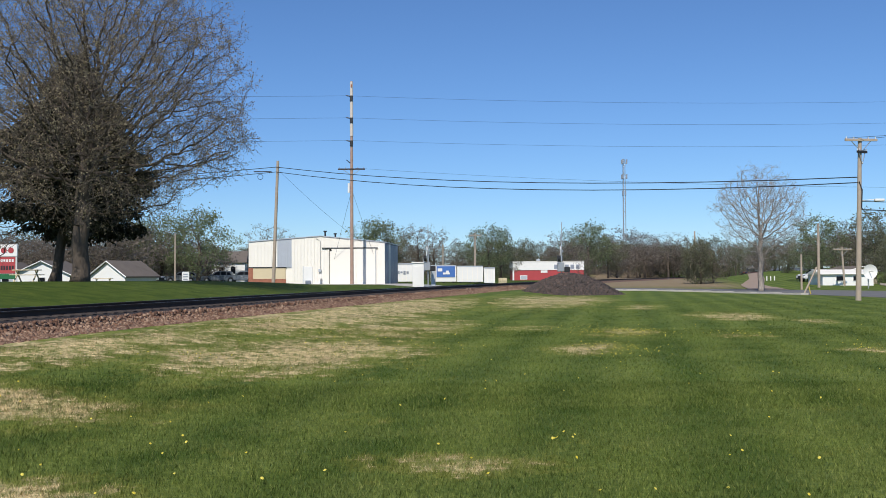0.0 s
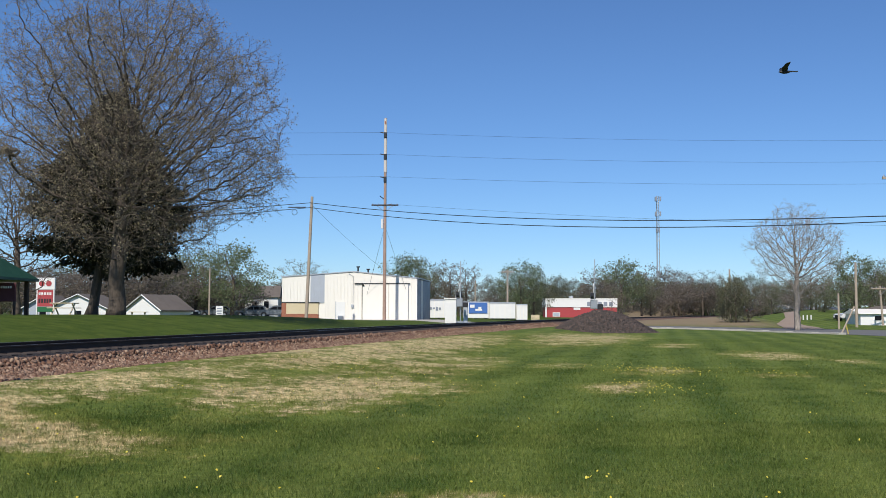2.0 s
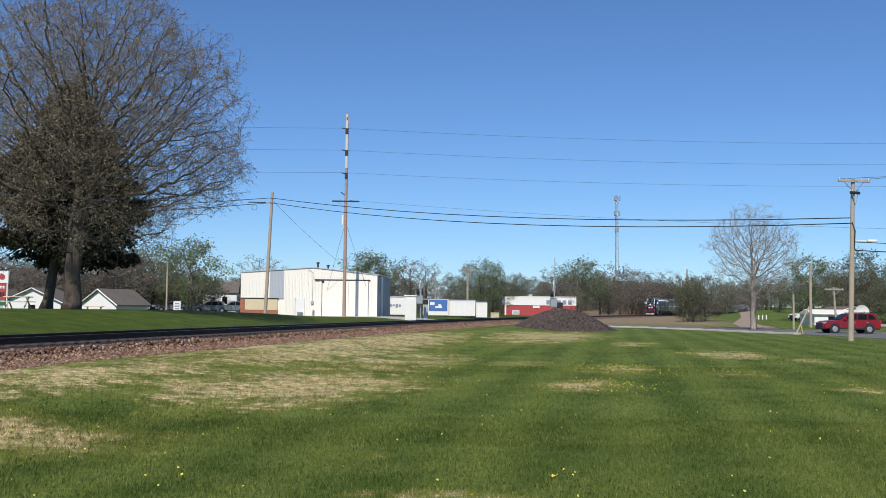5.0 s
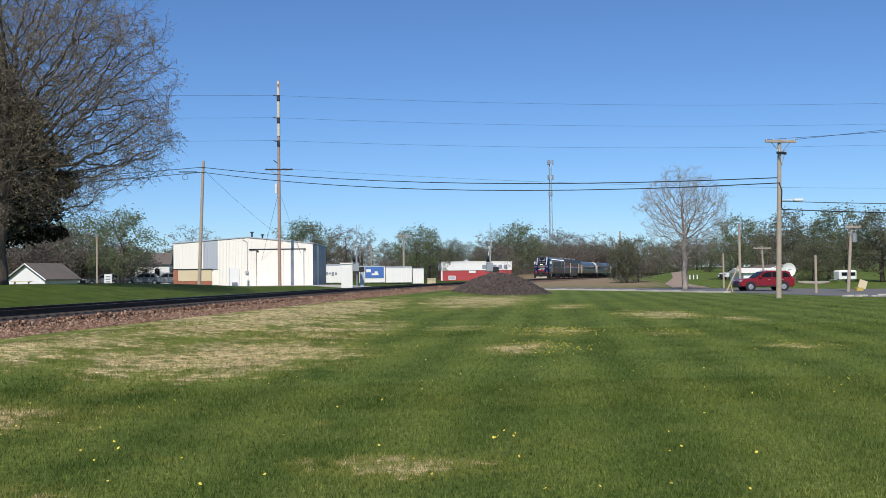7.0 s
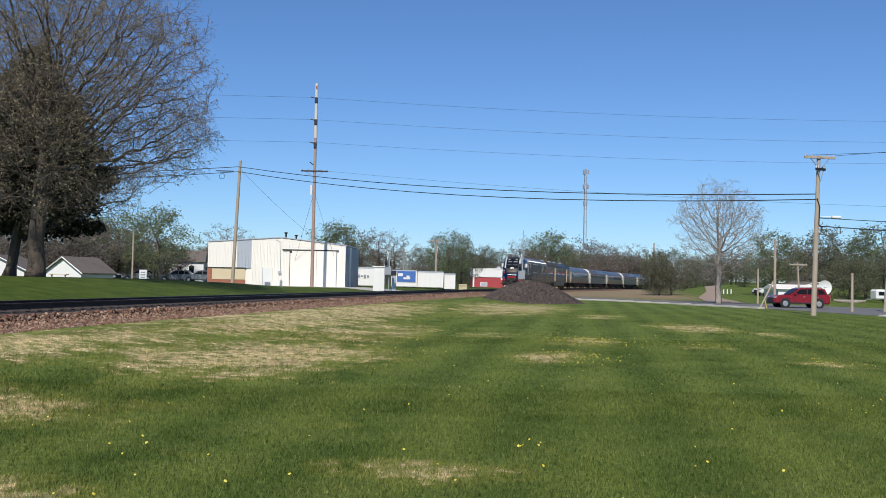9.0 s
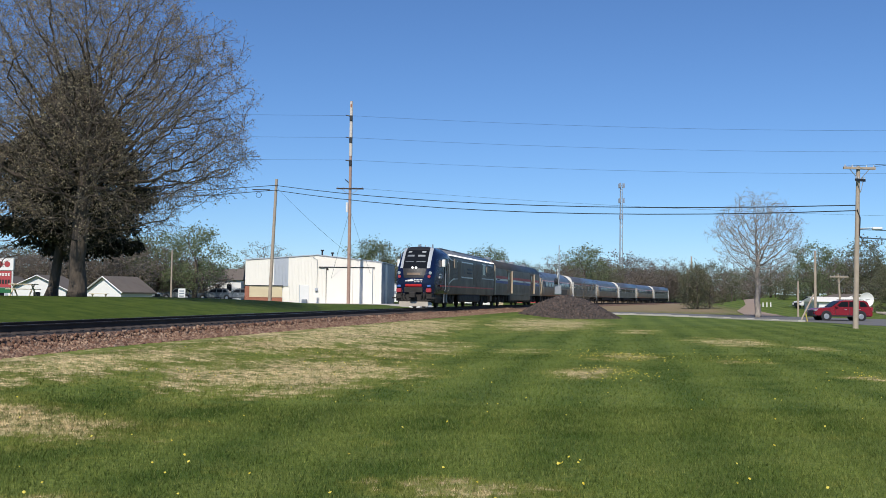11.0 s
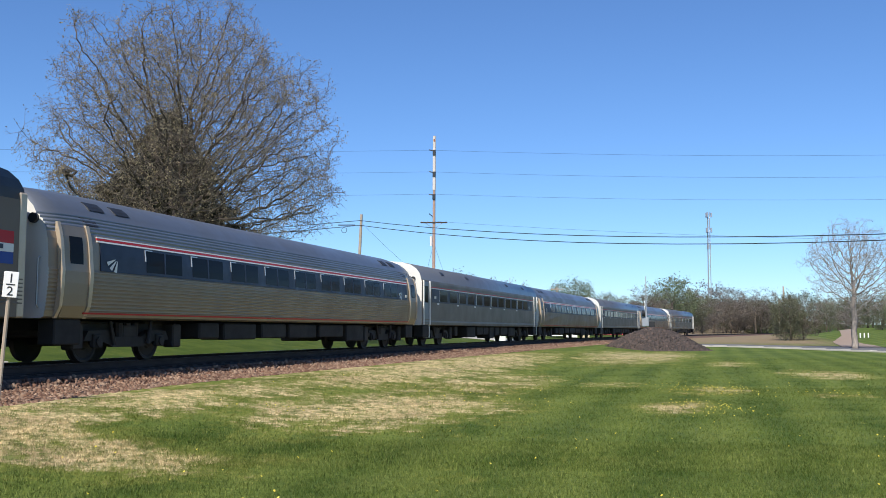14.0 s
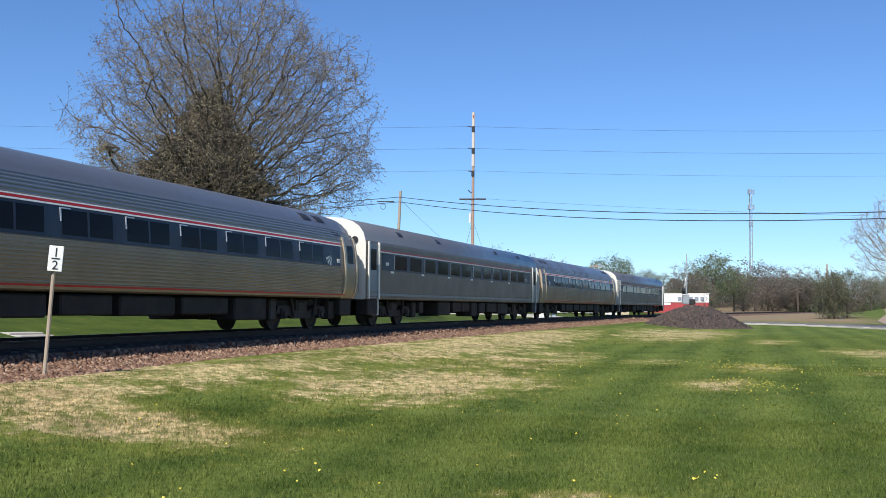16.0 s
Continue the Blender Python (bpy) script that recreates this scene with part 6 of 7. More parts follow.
        part("brace", new_tube([(bx + 0.7 * math.cos(a), by + 0.7 * math.sin(a), z), (bx + 0.7 * math.cos(b), by + 0.7 * math.sin(b), z + 1.6)], 0.07, 5), M_STEEL, t)
    for z, s in ((46.2, 1.15), (40.3, 1.1), (33.8, 0.6)):
        for a in range(3):
            part("antenna_panel", new_box(bx + s * math.cos(a * 2.1) - 0.28, bx + s * math.cos(a * 2.1) + 0.28, by + s * math.sin(a * 2.1) - 0.28, by + s * math.sin(a * 2.1) + 0.28, z - 0.9, z + 0.9, 0.05), M_SHADE, t)


make_poles()


# ---- crossing signals ----
def make_signals():
    for x, y, label in ((-1.47, 100, "railway crossing signal with a raised gate arm beside the white hut"), (11.0, 93.5, "railway crossing signal with a raised gate arm behind the stone pile")):
        z = ground_at(x, y)
        s = thing("crossing_signal", label, "crossing signal", group="crossing signals")
        part("mast", new_tube([(x, y, z - 0.2), (x, y, z + 3.6)], 0.07, 10), M_STEEL, s)
        part("base", new_box(x - 0.3, x + 0.3, y - 0.3, y + 0.3, z - 0.1, z + 0.35, 0.04), M_STEEL, s)
        part("gate_mechanism", new_box(x - 0.42, x + 0.22, y - 0.45, y - 0.12, z + 1.75, z + 2.6, 0.04), M_STEEL, s, "grey gate machine box")
        part("counterweight", new_box(x + 0.15, x + 0.75, y - 0.4, y - 0.25, z + 1.7, z + 2.2, 0.04), M_BLACK, s)
        for k in range(6):
            part("gate_arm", new_box(x - 0.035, x + 0.035, y - 0.30, y - 0.24, z + 2.6 + 0.62 * k, z + 2.6 + 0.62 * (k + 1) - 0.005), M_STEEL if k % 2 else M_GALV, s, "raised grey gate arm piece")
        for q in (-1, 1):
            part("flasher", new_tube([(x + q * 0.16, y + q * 0.5, z + 2.95), (x + q * 0.16 - 0.26, y + q * 0.5, z + 2.95)], [0.26, 0.30], 14), M_BLACK, s, "black round flasher hood")
            bm = new_box(-0.6, 0.6, -0.02, 0.02, -0.1, 0.1)
            for v in bm.verts:
                v.co = Matrix.Translation((x - 0.1, y, z + 3.65)) @ Matrix.Rotation(radians(78), 4, "Z") @ Matrix.Rotation(q * radians(45), 4, "Y") @ v.co
                v.co.y -= 0.03 * (q > 0)
            part("crossbuck", bm, M_WHITEPAINT, s, "white crossbuck board")
        part("bell", new_tube([(x, y, z + 3.6), (x, y, z + 3.85)], [0.16, 0.05], 10), M_STEEL, s)
    z = ground_at(-2.3, 103)
    h = thing("signal_hut", "white metal signal equipment hut beside the crossing", "hut")
    part("cabin", new_box(-3.1, -1.95, 102.6, 104.2, z - 0.1, z + 2.45, 0.02), M_WHITEPAINT, h)
    part("roof", new_box(-3.2, -1.85, 102.5, 104.3, z + 2.45, z + 2.56, 0.02), M_WHITE, h)
    part("door", new_box(-2.9, -2.2, 102.57, 102.6, z + 0.15, z + 2.1), M_WHITEPAINT, h)
    part("vent", new_tube([(-1.95, 103, z + 2.56), (-1.95, 103, z + 2.85)], 0.1, 8), M_STEEL, h)
    c = thing("relay_cabinet", "small grey relay cabinet beside the track", "cabinet")
    part("case", new_box(-1.2, -0.75, 101, 101.6, z - 0.1, z + 1.75, 0.03), M_STEEL, c)
    part("door", new_box(-1.16, -0.79, 100.975, 101, z + 0.1, z + 1.65), M_GALV, c)


make_signals()


# ---- trailers, sheds and houses beyond the track ----
def make_trailers():
    def trailer(x0, x1, y, h, label, blue=False, marks=0):
        z = ground_at(x0, y)
        t = thing("cargo_trailer", label, "trailer", group="parked trailers")
        part("box", new_box(x0, x1, y, y + 2.5, z + 0.12, z + h, 0.03), M_WHITEPAINT, t)
        n = max(3, int((x1 - x0) / 0.6))
        for k in range(n + 1):
            x = x0 + (x1 - x0) * k / n
            part("rib", new_box(x - 0.03, x + 0.03, y - 0.04, y, z + 0.12, z + h, 0.0), M_WHITE, t)
        part("rail", new_box(x0 - 0.02, x1 + 0.02, y - 0.05, y + 0.02, z + h - 0.12, z + h + 0.02), M_GALV, t)
        for k in range(3):
            xx = x0 + 0.4 + (x1 - x0 - 0.8) * k / 2
            part("wheel", new_tube([(xx, y + 0.1, z + 0.25), (xx, y + 0.4, z + 0.25)], 0.28, 12), M_RUBBER, t)
        if blue:
            part("panel", new_box(x0 + 0.75, x1 - 0.15, y - 0.07, y - 0.045, z + 0.75, z + h - 0.12), M_BLUEPAINT, t, "blue painted panel")
            for a, b, c, d in ((0.9, 1.5, 1.5, 1.9), (1.6, 2.5, 1.1, 1.35), (2.0, 2.4, 1.35, 1.6)):
                part("mark", new_box(x0 + a, x0 + b, y - 0.09, y - 0.072, z + c, z + d), M_WHITEPAINT, t)
        for k in range(marks):
            x = x0 + 0.15 + k * 0.42
            part("lettering", new_box(x, x + 0.30, y - 0.07, y - 0.045, z + 1.15 + 0.1 * (k % 3), z + 1.55 + 0.08 * (k % 2)), M_SHADE, t)

    trailer(-6.9, -3.2, 140, 2.65, "white box trailer with dark faded lettering", False, 5)
    trailer(-1.6, 1.75, 134, 2.3, "white cargo container with a blue painted end", True)
    trailer(1.9, 5.3, 134.3, 2.25, "plain white cargo container")
    trailer(5.5, 6.9, 134.6, 2.2, "short white cargo container")
    # the red and white shop
    z = ground_at(14, 195)
    r = thing("shop_building", "low shop building, red below and white above", "building")
    part("wall", new_box(13.6, 27.2, 195, 204, z - 0.3, z + 1.95), M_REDPAINT, r, "red lower wall")
    part("parapet", new_box(13.5, 27.3, 194.9, 204.1, z + 1.95, z + 3.6, 0.02), M_WHITEPAINT, r, "white upper band")
    part("coping", new_box(13.4, 27.4, 194.8, 204.2, z + 3.6, z + 3.7), M_WHITE, r)
    part("corner_trim", new_box(13.45, 13.75, 194.85, 194.9, z - 0.3, z + 1.95), M_WHITEPAINT, r)
    w = part("window", new_box(14.9, 16.3, 194.93, 195.0, z + 0.15, z + 0.95), M_WHITEPAINT, r)
    part("pane", new_box(15.0, 16.2, 194.91, 194.93, z + 0.25, z + 0.85), M_GALV, w)
    part("sign_board", new_box(18.9, 20.2, 194.93, 195.0, z + 1.45, z + 1.9), M_WHITEPAINT, r)
    for k in range(5):
        part("lettering", new_box(21.5 + k * 1.05, 22.2 + k * 1.05, 194.84, 194.9, z + 2.2, z + 3.0), M_SHADE, r)
    part("roof_unit", new_box(18.3, 19.0, 197, 198, z + 3.7, z + 4.1, 0.03), M_GALV, r)
    # a low tan wall with clutter between trailers and shop
    o = thing("pallet_stack", "stack of tan wooden pallets by the trailers", "pallets")
    for k in range(6):
        part("pallet", new_box(7.4, 8.5, 134, 135, ground_at(8, 134) + 0.16 * k, ground_at(8, 134) + 0.16 * k + 0.13, 0.01), M_CREAM, o)


def house(x, y, w, d, h, roof_h, label, wall, roof, turn=0.0, wins=2, gable_front=True):
    z = ground_at(x, y) - 0.1
    m = Matrix.Translation((x, y, z)) @ Matrix.Rotation(turn, 4, "Z")
    o = thing("house", label, "house", m, group="houses")
    part("wall", new_box(-w / 2, w / 2, 0, d, 0, h), wall, o)
    if gable_front:
        bm = new_prism([(-w / 2, h), (w / 2, h), (0, h + roof_h)], "y", 0.0, d)
        part("gable", bm, wall, o)
        for q in (-1, 1):
            bm = bmesh.new()
            n = Vector((roof_h, 0, q * w / 2)).normalized()
            a, b = Vector((q * (w / 2 + 0.35), 0, h - 0.35 * roof_h / (w / 2))), Vector((0, 0, h + roof_h))
            up = Vector((0, 0, 0.14))
            vs = []
            for yy in (-0.3, d + 0.3):
                for p in (a, b, b + up, a + up):
                    vs.append(bm.verts.new((p.x, yy, p.z + 0.01)))
            for f in ((0, 1, 2, 3), (7, 6, 5, 4), (0, 4, 5, 1), (1, 5, 6, 2), (2, 6, 7, 3), (3, 7, 4, 0)):
                bm.faces.new([vs[i] for i in f])
            bmesh.ops.recalc_face_normals(bm, faces=bm.faces[:])
            part("roof", bm, roof, o)
            part("fascia", new_tube([(q * (w / 2 + 0.36), -0.32, h - 0.35 * roof_h / (w / 2) + 0.05), (0, -0.32, h + roof_h + 0.05)], 0.07, 4), M_WHITEPAINT, o)
    else:
        bm = new_prism([(-0.35, h - 0.1), (d + 0.35, h - 0.1), (d / 2, h + roof_h)], "x", -w / 2 - 0.3, w / 2 + 0.3)
        part("roof", bm, roof, o)
    for k in range(wins):
        xx = -w / 2 + w * (k + 1) / (wins + 1)
        f = part("window", new_box(xx - 0.45, xx + 0.45, -0.05, 0.0, h * 0.40, h * 0.82), M_WHITEPAINT, o)
        part("pane", new_box(xx - 0.38, xx + 0.38, -0.07, -0.05, h * 0.44, h * 0.78), M_GLASSDARK, f)
    return o


def make_houses():
    house(-35.9, 108, 4.6, 5.2, 1.2, 1.5, "low white gabled house with a brown shingle roof", M_WHITEPAINT, M_ROOFDARK, radians(-22), 0)
    house(-44.6, 112, 6.2, 9, 1.3, 1.5, "low white gabled house half hidden by trunks", M_WHITEPAINT, M_ROOFDARK, radians(4), 1)
    house(-51.2, 118, 4.6, 9, 1.3, 1.5, "pale grey gabled house at the lawn's edge", M_GALV, M_ROOFDARK, radians(10), 1)
    house(-35.2, 160, 7.4, 8, 3.4, 1.8, "white two-storey house with a dark roof", M_WHITEPAINT, M_ROOFDARK, radians(8), 3, False)
    house(-29.8, 168, 6.0, 8, 2.2, 1.8, "brown gabled house among trees", M_LOCO_PANEL, M_ROOFDARK, radians(-10), 1)
    house(49.0, 122, 6.0, 6, 1.55, 0.5, "low white house behind the road", M_WHITEPAINT, M_WHITE, radians(-4), 2, False)
    house(54.5, 131, 4.0, 6, 1.8, 0.5, "small pale outbuilding behind the road", M_CREAM, M_ROOFDARK, radians(6), 1)
    house(88, 150, 12, 7, 2.0, 0.8, "low white mobile home among trees", M_WHITEPAINT, M_ROOFDARK, radians(-10), 3, False)
    # dish aerial
    x, y = 44.2, 104.5
    z = ground_at(x, y)
    d = thing("satellite_dish", "big pale round satellite dish on a post", "satellite dish")
    part("post", new_tube([(x, y + 0.3, z - 0.1), (x, y + 0.3, z + 1.6)], 0.07, 8), M_STEEL, d)
    bm = bmesh.new()
    rings = []
    for k in range(5):
        r = 0.76 * k / 4
        rings.append([bm.verts.new((x + r * math.cos(a * 0.3927), y - 0.2 * (r / 0.76) ** 2, z + 1.75 + r * math.sin(a * 0.3927))) for a in range(16)] if k else [bm.verts.new((x, y, z + 1.75))])
    for a, b in zip(rings, rings[1:]):
        for k in range(16):
            q = list(dict.fromkeys([a[k % len(a)], a[(k + 1) % 16 % len(a)], b[(k + 1) % 16], b[k]]))
            bm.faces.new(q)
    part("reflector", bm, M_WHITEPAINT, d, "pale mesh reflector")
    part("feed", new_tube([(x, y, z + 1.75), (x, y - 0.9, z + 1.8)], 0.04, 6), M_STEEL, d)
    # white sign leaning on a yellow block
    o = thing("leaning_board", "pale board leaning on a yellow block by the road", "board")
    zz = ground_at(41.5, 83)
    part("panel", new_box(41.2, 41.9, 83, 83.08, zz + 0.25, zz + 0.95, 0.01, Matrix.Translation((41.5, 83, zz + 0.5)) @ Matrix.Rotation(radians(18), 4, "Y") @ Matrix.Translation((-41.5, -83, -zz - 0.5))), M_CREAM, o)
    part("block", new_box(41.0, 41.6, 82.9, 83.5, zz - 0.05, zz + 0.3, 0.04), worn("yellow_block", (0.50, 0.38, 0.10), 0.7), o)
    # a camper, a fallen trunk and white posts among the far trees
    c = thing("camper_trailer", "small white camper trailer among the trees", "trailer")
    x, y = 58.2, 122
    z = ground_at(x, y)
    part("body", new_box(x, x + 2.3, y, y + 1.8, z + 0.35, z + 1.65, 0.2), M_WHITEPAINT, c)
    for q in (0.25, 1.3):
        w = part("window", new_box(x + q, x + q + 0.75, y - 0.03, y + 0.01, z + 0.9, z + 1.4, 0.02), M_STEEL, c)
        part("pane", new_box(x + q + 0.06, x + q + 0.69, y - 0.045, y - 0.03, z + 0.95, z + 1.35), M_GLASSDARK, w)
    part("wheel", new_tube([(x + 1.15, y + 0.02, z + 0.33), (x + 1.15, y + 0.25, z + 0.33)], 0.33, 14), M_RUBBER, c)
    part("hitch", new_tube([(x + 0.1, y + 0.9, z + 0.45), (x - 0.9, y + 0.9, z + 0.4)], 0.06, 6), M_STEEL, c)
    zz = ground_at(52.5, 116)
    tagged(part("fallen_log", new_tube([(50.3, 116.2, zz + 0.28), (51.2, 116, zz + 0.18), (52.9, 115.8, zz + 0.16), (54.0, 115.9, zz + 0.24)], [0.10, 0.20, 0.22, 0.12], 9), M_BARKGREY), "pale fallen log on the grass", "log")
    for k in range(4):
        x, y = 46.0 + 0.75 * k, 145 + 0.6 * k
        zz = ground_at(x, y)
        tagged(part("white_post", new_tube([(x, y, zz - 0.1), (x, y, zz + 0.65)], 0.09, 8), M_WHITEPAINT), "short white painted post beside the lane", "post", "white posts by the lane")
    # rubble along the road's edge
    rng = random.Random(4)
    for k in range(16):
        x, y = 31.5 + k * 0.62, 65.0 - k * 0.55
        zz = ground_at(x, y)
        s = rng.uniform(0.18, 0.42)
        b = tagged(part("rubble_block", new_box(-s * 1.4, s * 1.4, -s, s, -0.1, s * 0.5, 0.05, Matrix.Translation((x, y, zz)) @ Matrix.Rotation(rng.random() * 3, 4, "Z")), M_CONCRETE), "broken pale concrete block at the road's edge", "rubble", "rubble by the road")


def simple_car(label, x, y, turn, mat, group="parked cars", name="car"):
    """A passenger car in parts: lower body, cabin, glass, wheels, lamps."""
    z = ground_at(x, y) + 0.03
    o = thing(name, label, "car", Matrix.Translation((x, y, z)) @ Matrix.Rotation(turn, 4, "Z"), group)
    # side outline in x (front is -x)
    low = [(-2.40, 0.36), (-2.46, 0.62), (-2.38, 0.90), (-2.1, 1.02), (-1.05, 1.12), (2.20, 1.14), (2.42, 1.02), (2.46, 0.5), (2.35, 0.34)]
    bm = new_prism(low, "y", -0.93, 0.93)
    bmesh.ops.bevel(bm, geom=[e for e in bm.edges if abs(e.verts[0].co.y - e.verts[1].co.y) < 0.01], offset=0.09, segments=2, affect="EDGES")
    part("body", bm, mat, o)
    top = [(-1.05, 1.10), (-0.25, 1.66), (0.2, 1.74), (1.75, 1.72), (2.05, 1.62), (2.32, 1.12)]
    bm = new_prism(top, "y", -0.80, 0.80)
    bmesh.ops.bevel(bm, geom=[e for e in bm.edges if abs(e.verts[0].co.y - e.verts[1].co.y) < 0.01 and e.verts[0].co.z > 1.2], offset=0.10, segments=2, affect="EDGES")
    part("cabin", bm, mat, o)
    for sy in (-1, 1):
        for pts in ([(-0.70, 1.17), (-0.15, 1.58), (0.42, 1.62), (0.42, 1.17)], [(0.50, 1.17), (0.50, 1.62), (1.32, 1.62), (1.32, 1.17)], [(1.42, 1.17), (1.42, 1.61), (1.80, 1.56), (2.08, 1.20)]):
            part("side_window", new_prism(pts, "y", sy * 0.79, sy * 0.815), M_GLASSDARK, o)
        for x0 in (-0.72, 0.46, 1.36):
            part("door_seam", new_box(x0, x0 + 0.02, min(sy * 0.925, sy * 0.936), max(sy * 0.925, sy * 0.936), 0.45, 1.08), M_BLACK, o)
        for x0 in (-0.1, 1.05):
            part("door_handle", new_box(x0 + 0.15, x0 + 0.35, min(sy * 0.93, sy * 0.955), max(sy * 0.93, sy * 0.955), 0.93, 0.97), M_STEEL, o)
        part("sill_trim", new_box(-1.05, 1.0, min(sy * 0.90, sy * 0.945), max(sy * 0.90, sy * 0.945), 0.34, 0.46), M_BLACK, o)
        part("mirror", new_box(-0.75, -0.5, min(sy * 0.92, sy * 1.08), max(sy * 0.92, sy * 1.08), 1.12, 1.27, 0.03), mat, o)
        part("headlight", new_box(-2.45, -2.15, sy * 0.72 - 0.16, sy * 0.72 + 0.16, 0.78, 0.93, 0.03), M_LENS, o)
        part("tail_light", new_box(2.34, 2.47, sy * 0.78 - 0.12, sy * 0.78 + 0.12, 0.85, 1.15, 0.03), M_REDLENS, o)
        for wx in (-1.48, 1.45):
            part("wheel_arch", new_tube([(wx, sy * 0.80, 0.40), (wx, sy * 0.945, 0.40)], 0.45, 20), M_BLACK, o)
            w = part("wheel", new_tube([(wx, sy * 0.74, 0.36), (wx, sy * 0.955, 0.36)], 0.36, 20), M_RUBBER, o)
            part("rim", new_tube([(wx, sy * 0.95, 0.36), (wx, sy * 0.972, 0.36)], [0.24, 0.21], 14), M_STEEL, w)
        part("roof_rail", new_tube([(0.0, sy * 0.66, 1.74), (0.1, sy * 0.66, 1.79), (1.7, sy * 0.66, 1.78), (1.8, sy * 0.66, 1.70)], 0.02, 6), M_BLACK, o)
    part("grille", new_box(-2.50, -2.40, -0.5, 0.5, 0.45, 0.85, 0.03), M_BLACK, o)
    part("front_bumper", new_box(-2.50, -2.25, -0.88, 0.88, 0.32, 0.50, 0.05), M_BLACK, o)
    part("windshield", new_prism([(-0.98, 1.14), (-0.30, 1.60), (-0.33, 1.64), (-1.02, 1.17)], "y", -0.7, 0.7), M_GLASSDARK, o)
    part("rear_window", new_prism([(2.08, 1.55), (2.28, 1.18), (2.31, 1.19), (2.11, 1.56)], "y", -0.65, 0.65), M_GLASSDARK, o)
    return o


M_CARRED = worn("red_car_paint", (0.23, 0.012, 0.022), 0.22, 0.1, 0.1)
M_CARWHITE = worn("white_car_paint", (0.75, 0.75, 0.74), 0.25, 0, 0.1)
M_CARGREY = worn("grey_car_paint", (0.16, 0.18, 0.20), 0.25, 0.3, 0.1)

make_trailers()
make_houses()
SUV = simple_car("red sport utility car with dark trim on the road", 34.1, 86, 0.0, M_CARRED, "", "suv")
for x, y, a, mm, lab in ((-33.5, 150, 0.1, M_CARGREY, "dark grey car parked beyond the lawn"), (-39.5, 152, 0.2, M_CARGREY, "grey car parked beyond the lawn"), (-42.5, 146, 2.6, M_CARWHITE, "white car parked by the houses"), (-29.5, 148, 0.0, M_CARGREY, "dark car parked beside the shed"), (52.0, 141, 0.3, M_CARWHITE, "white car parked far along the lane"), (72, 116, 0.2, M_CARWHITE, "white pickup parked among the trees")):
    simple_car(lab, x, y, a, mm)


def move_suv():
    z = ground_at(34.1, 86) + 0.03
    rows = [(0.0, 58.0), (1.6, 36.0), (3.2, 16.0), (4.2, 5.5), (5.0, 1.1), (5.5, 0.28), (6.2, 0.10), (7.0, 0.0), (16.0, 0.0)]
    walk(SUV, [(t, pose(34.1 + d, 86 + 0.0 * d, z, 0, 0, 0)) for t, d in rows])


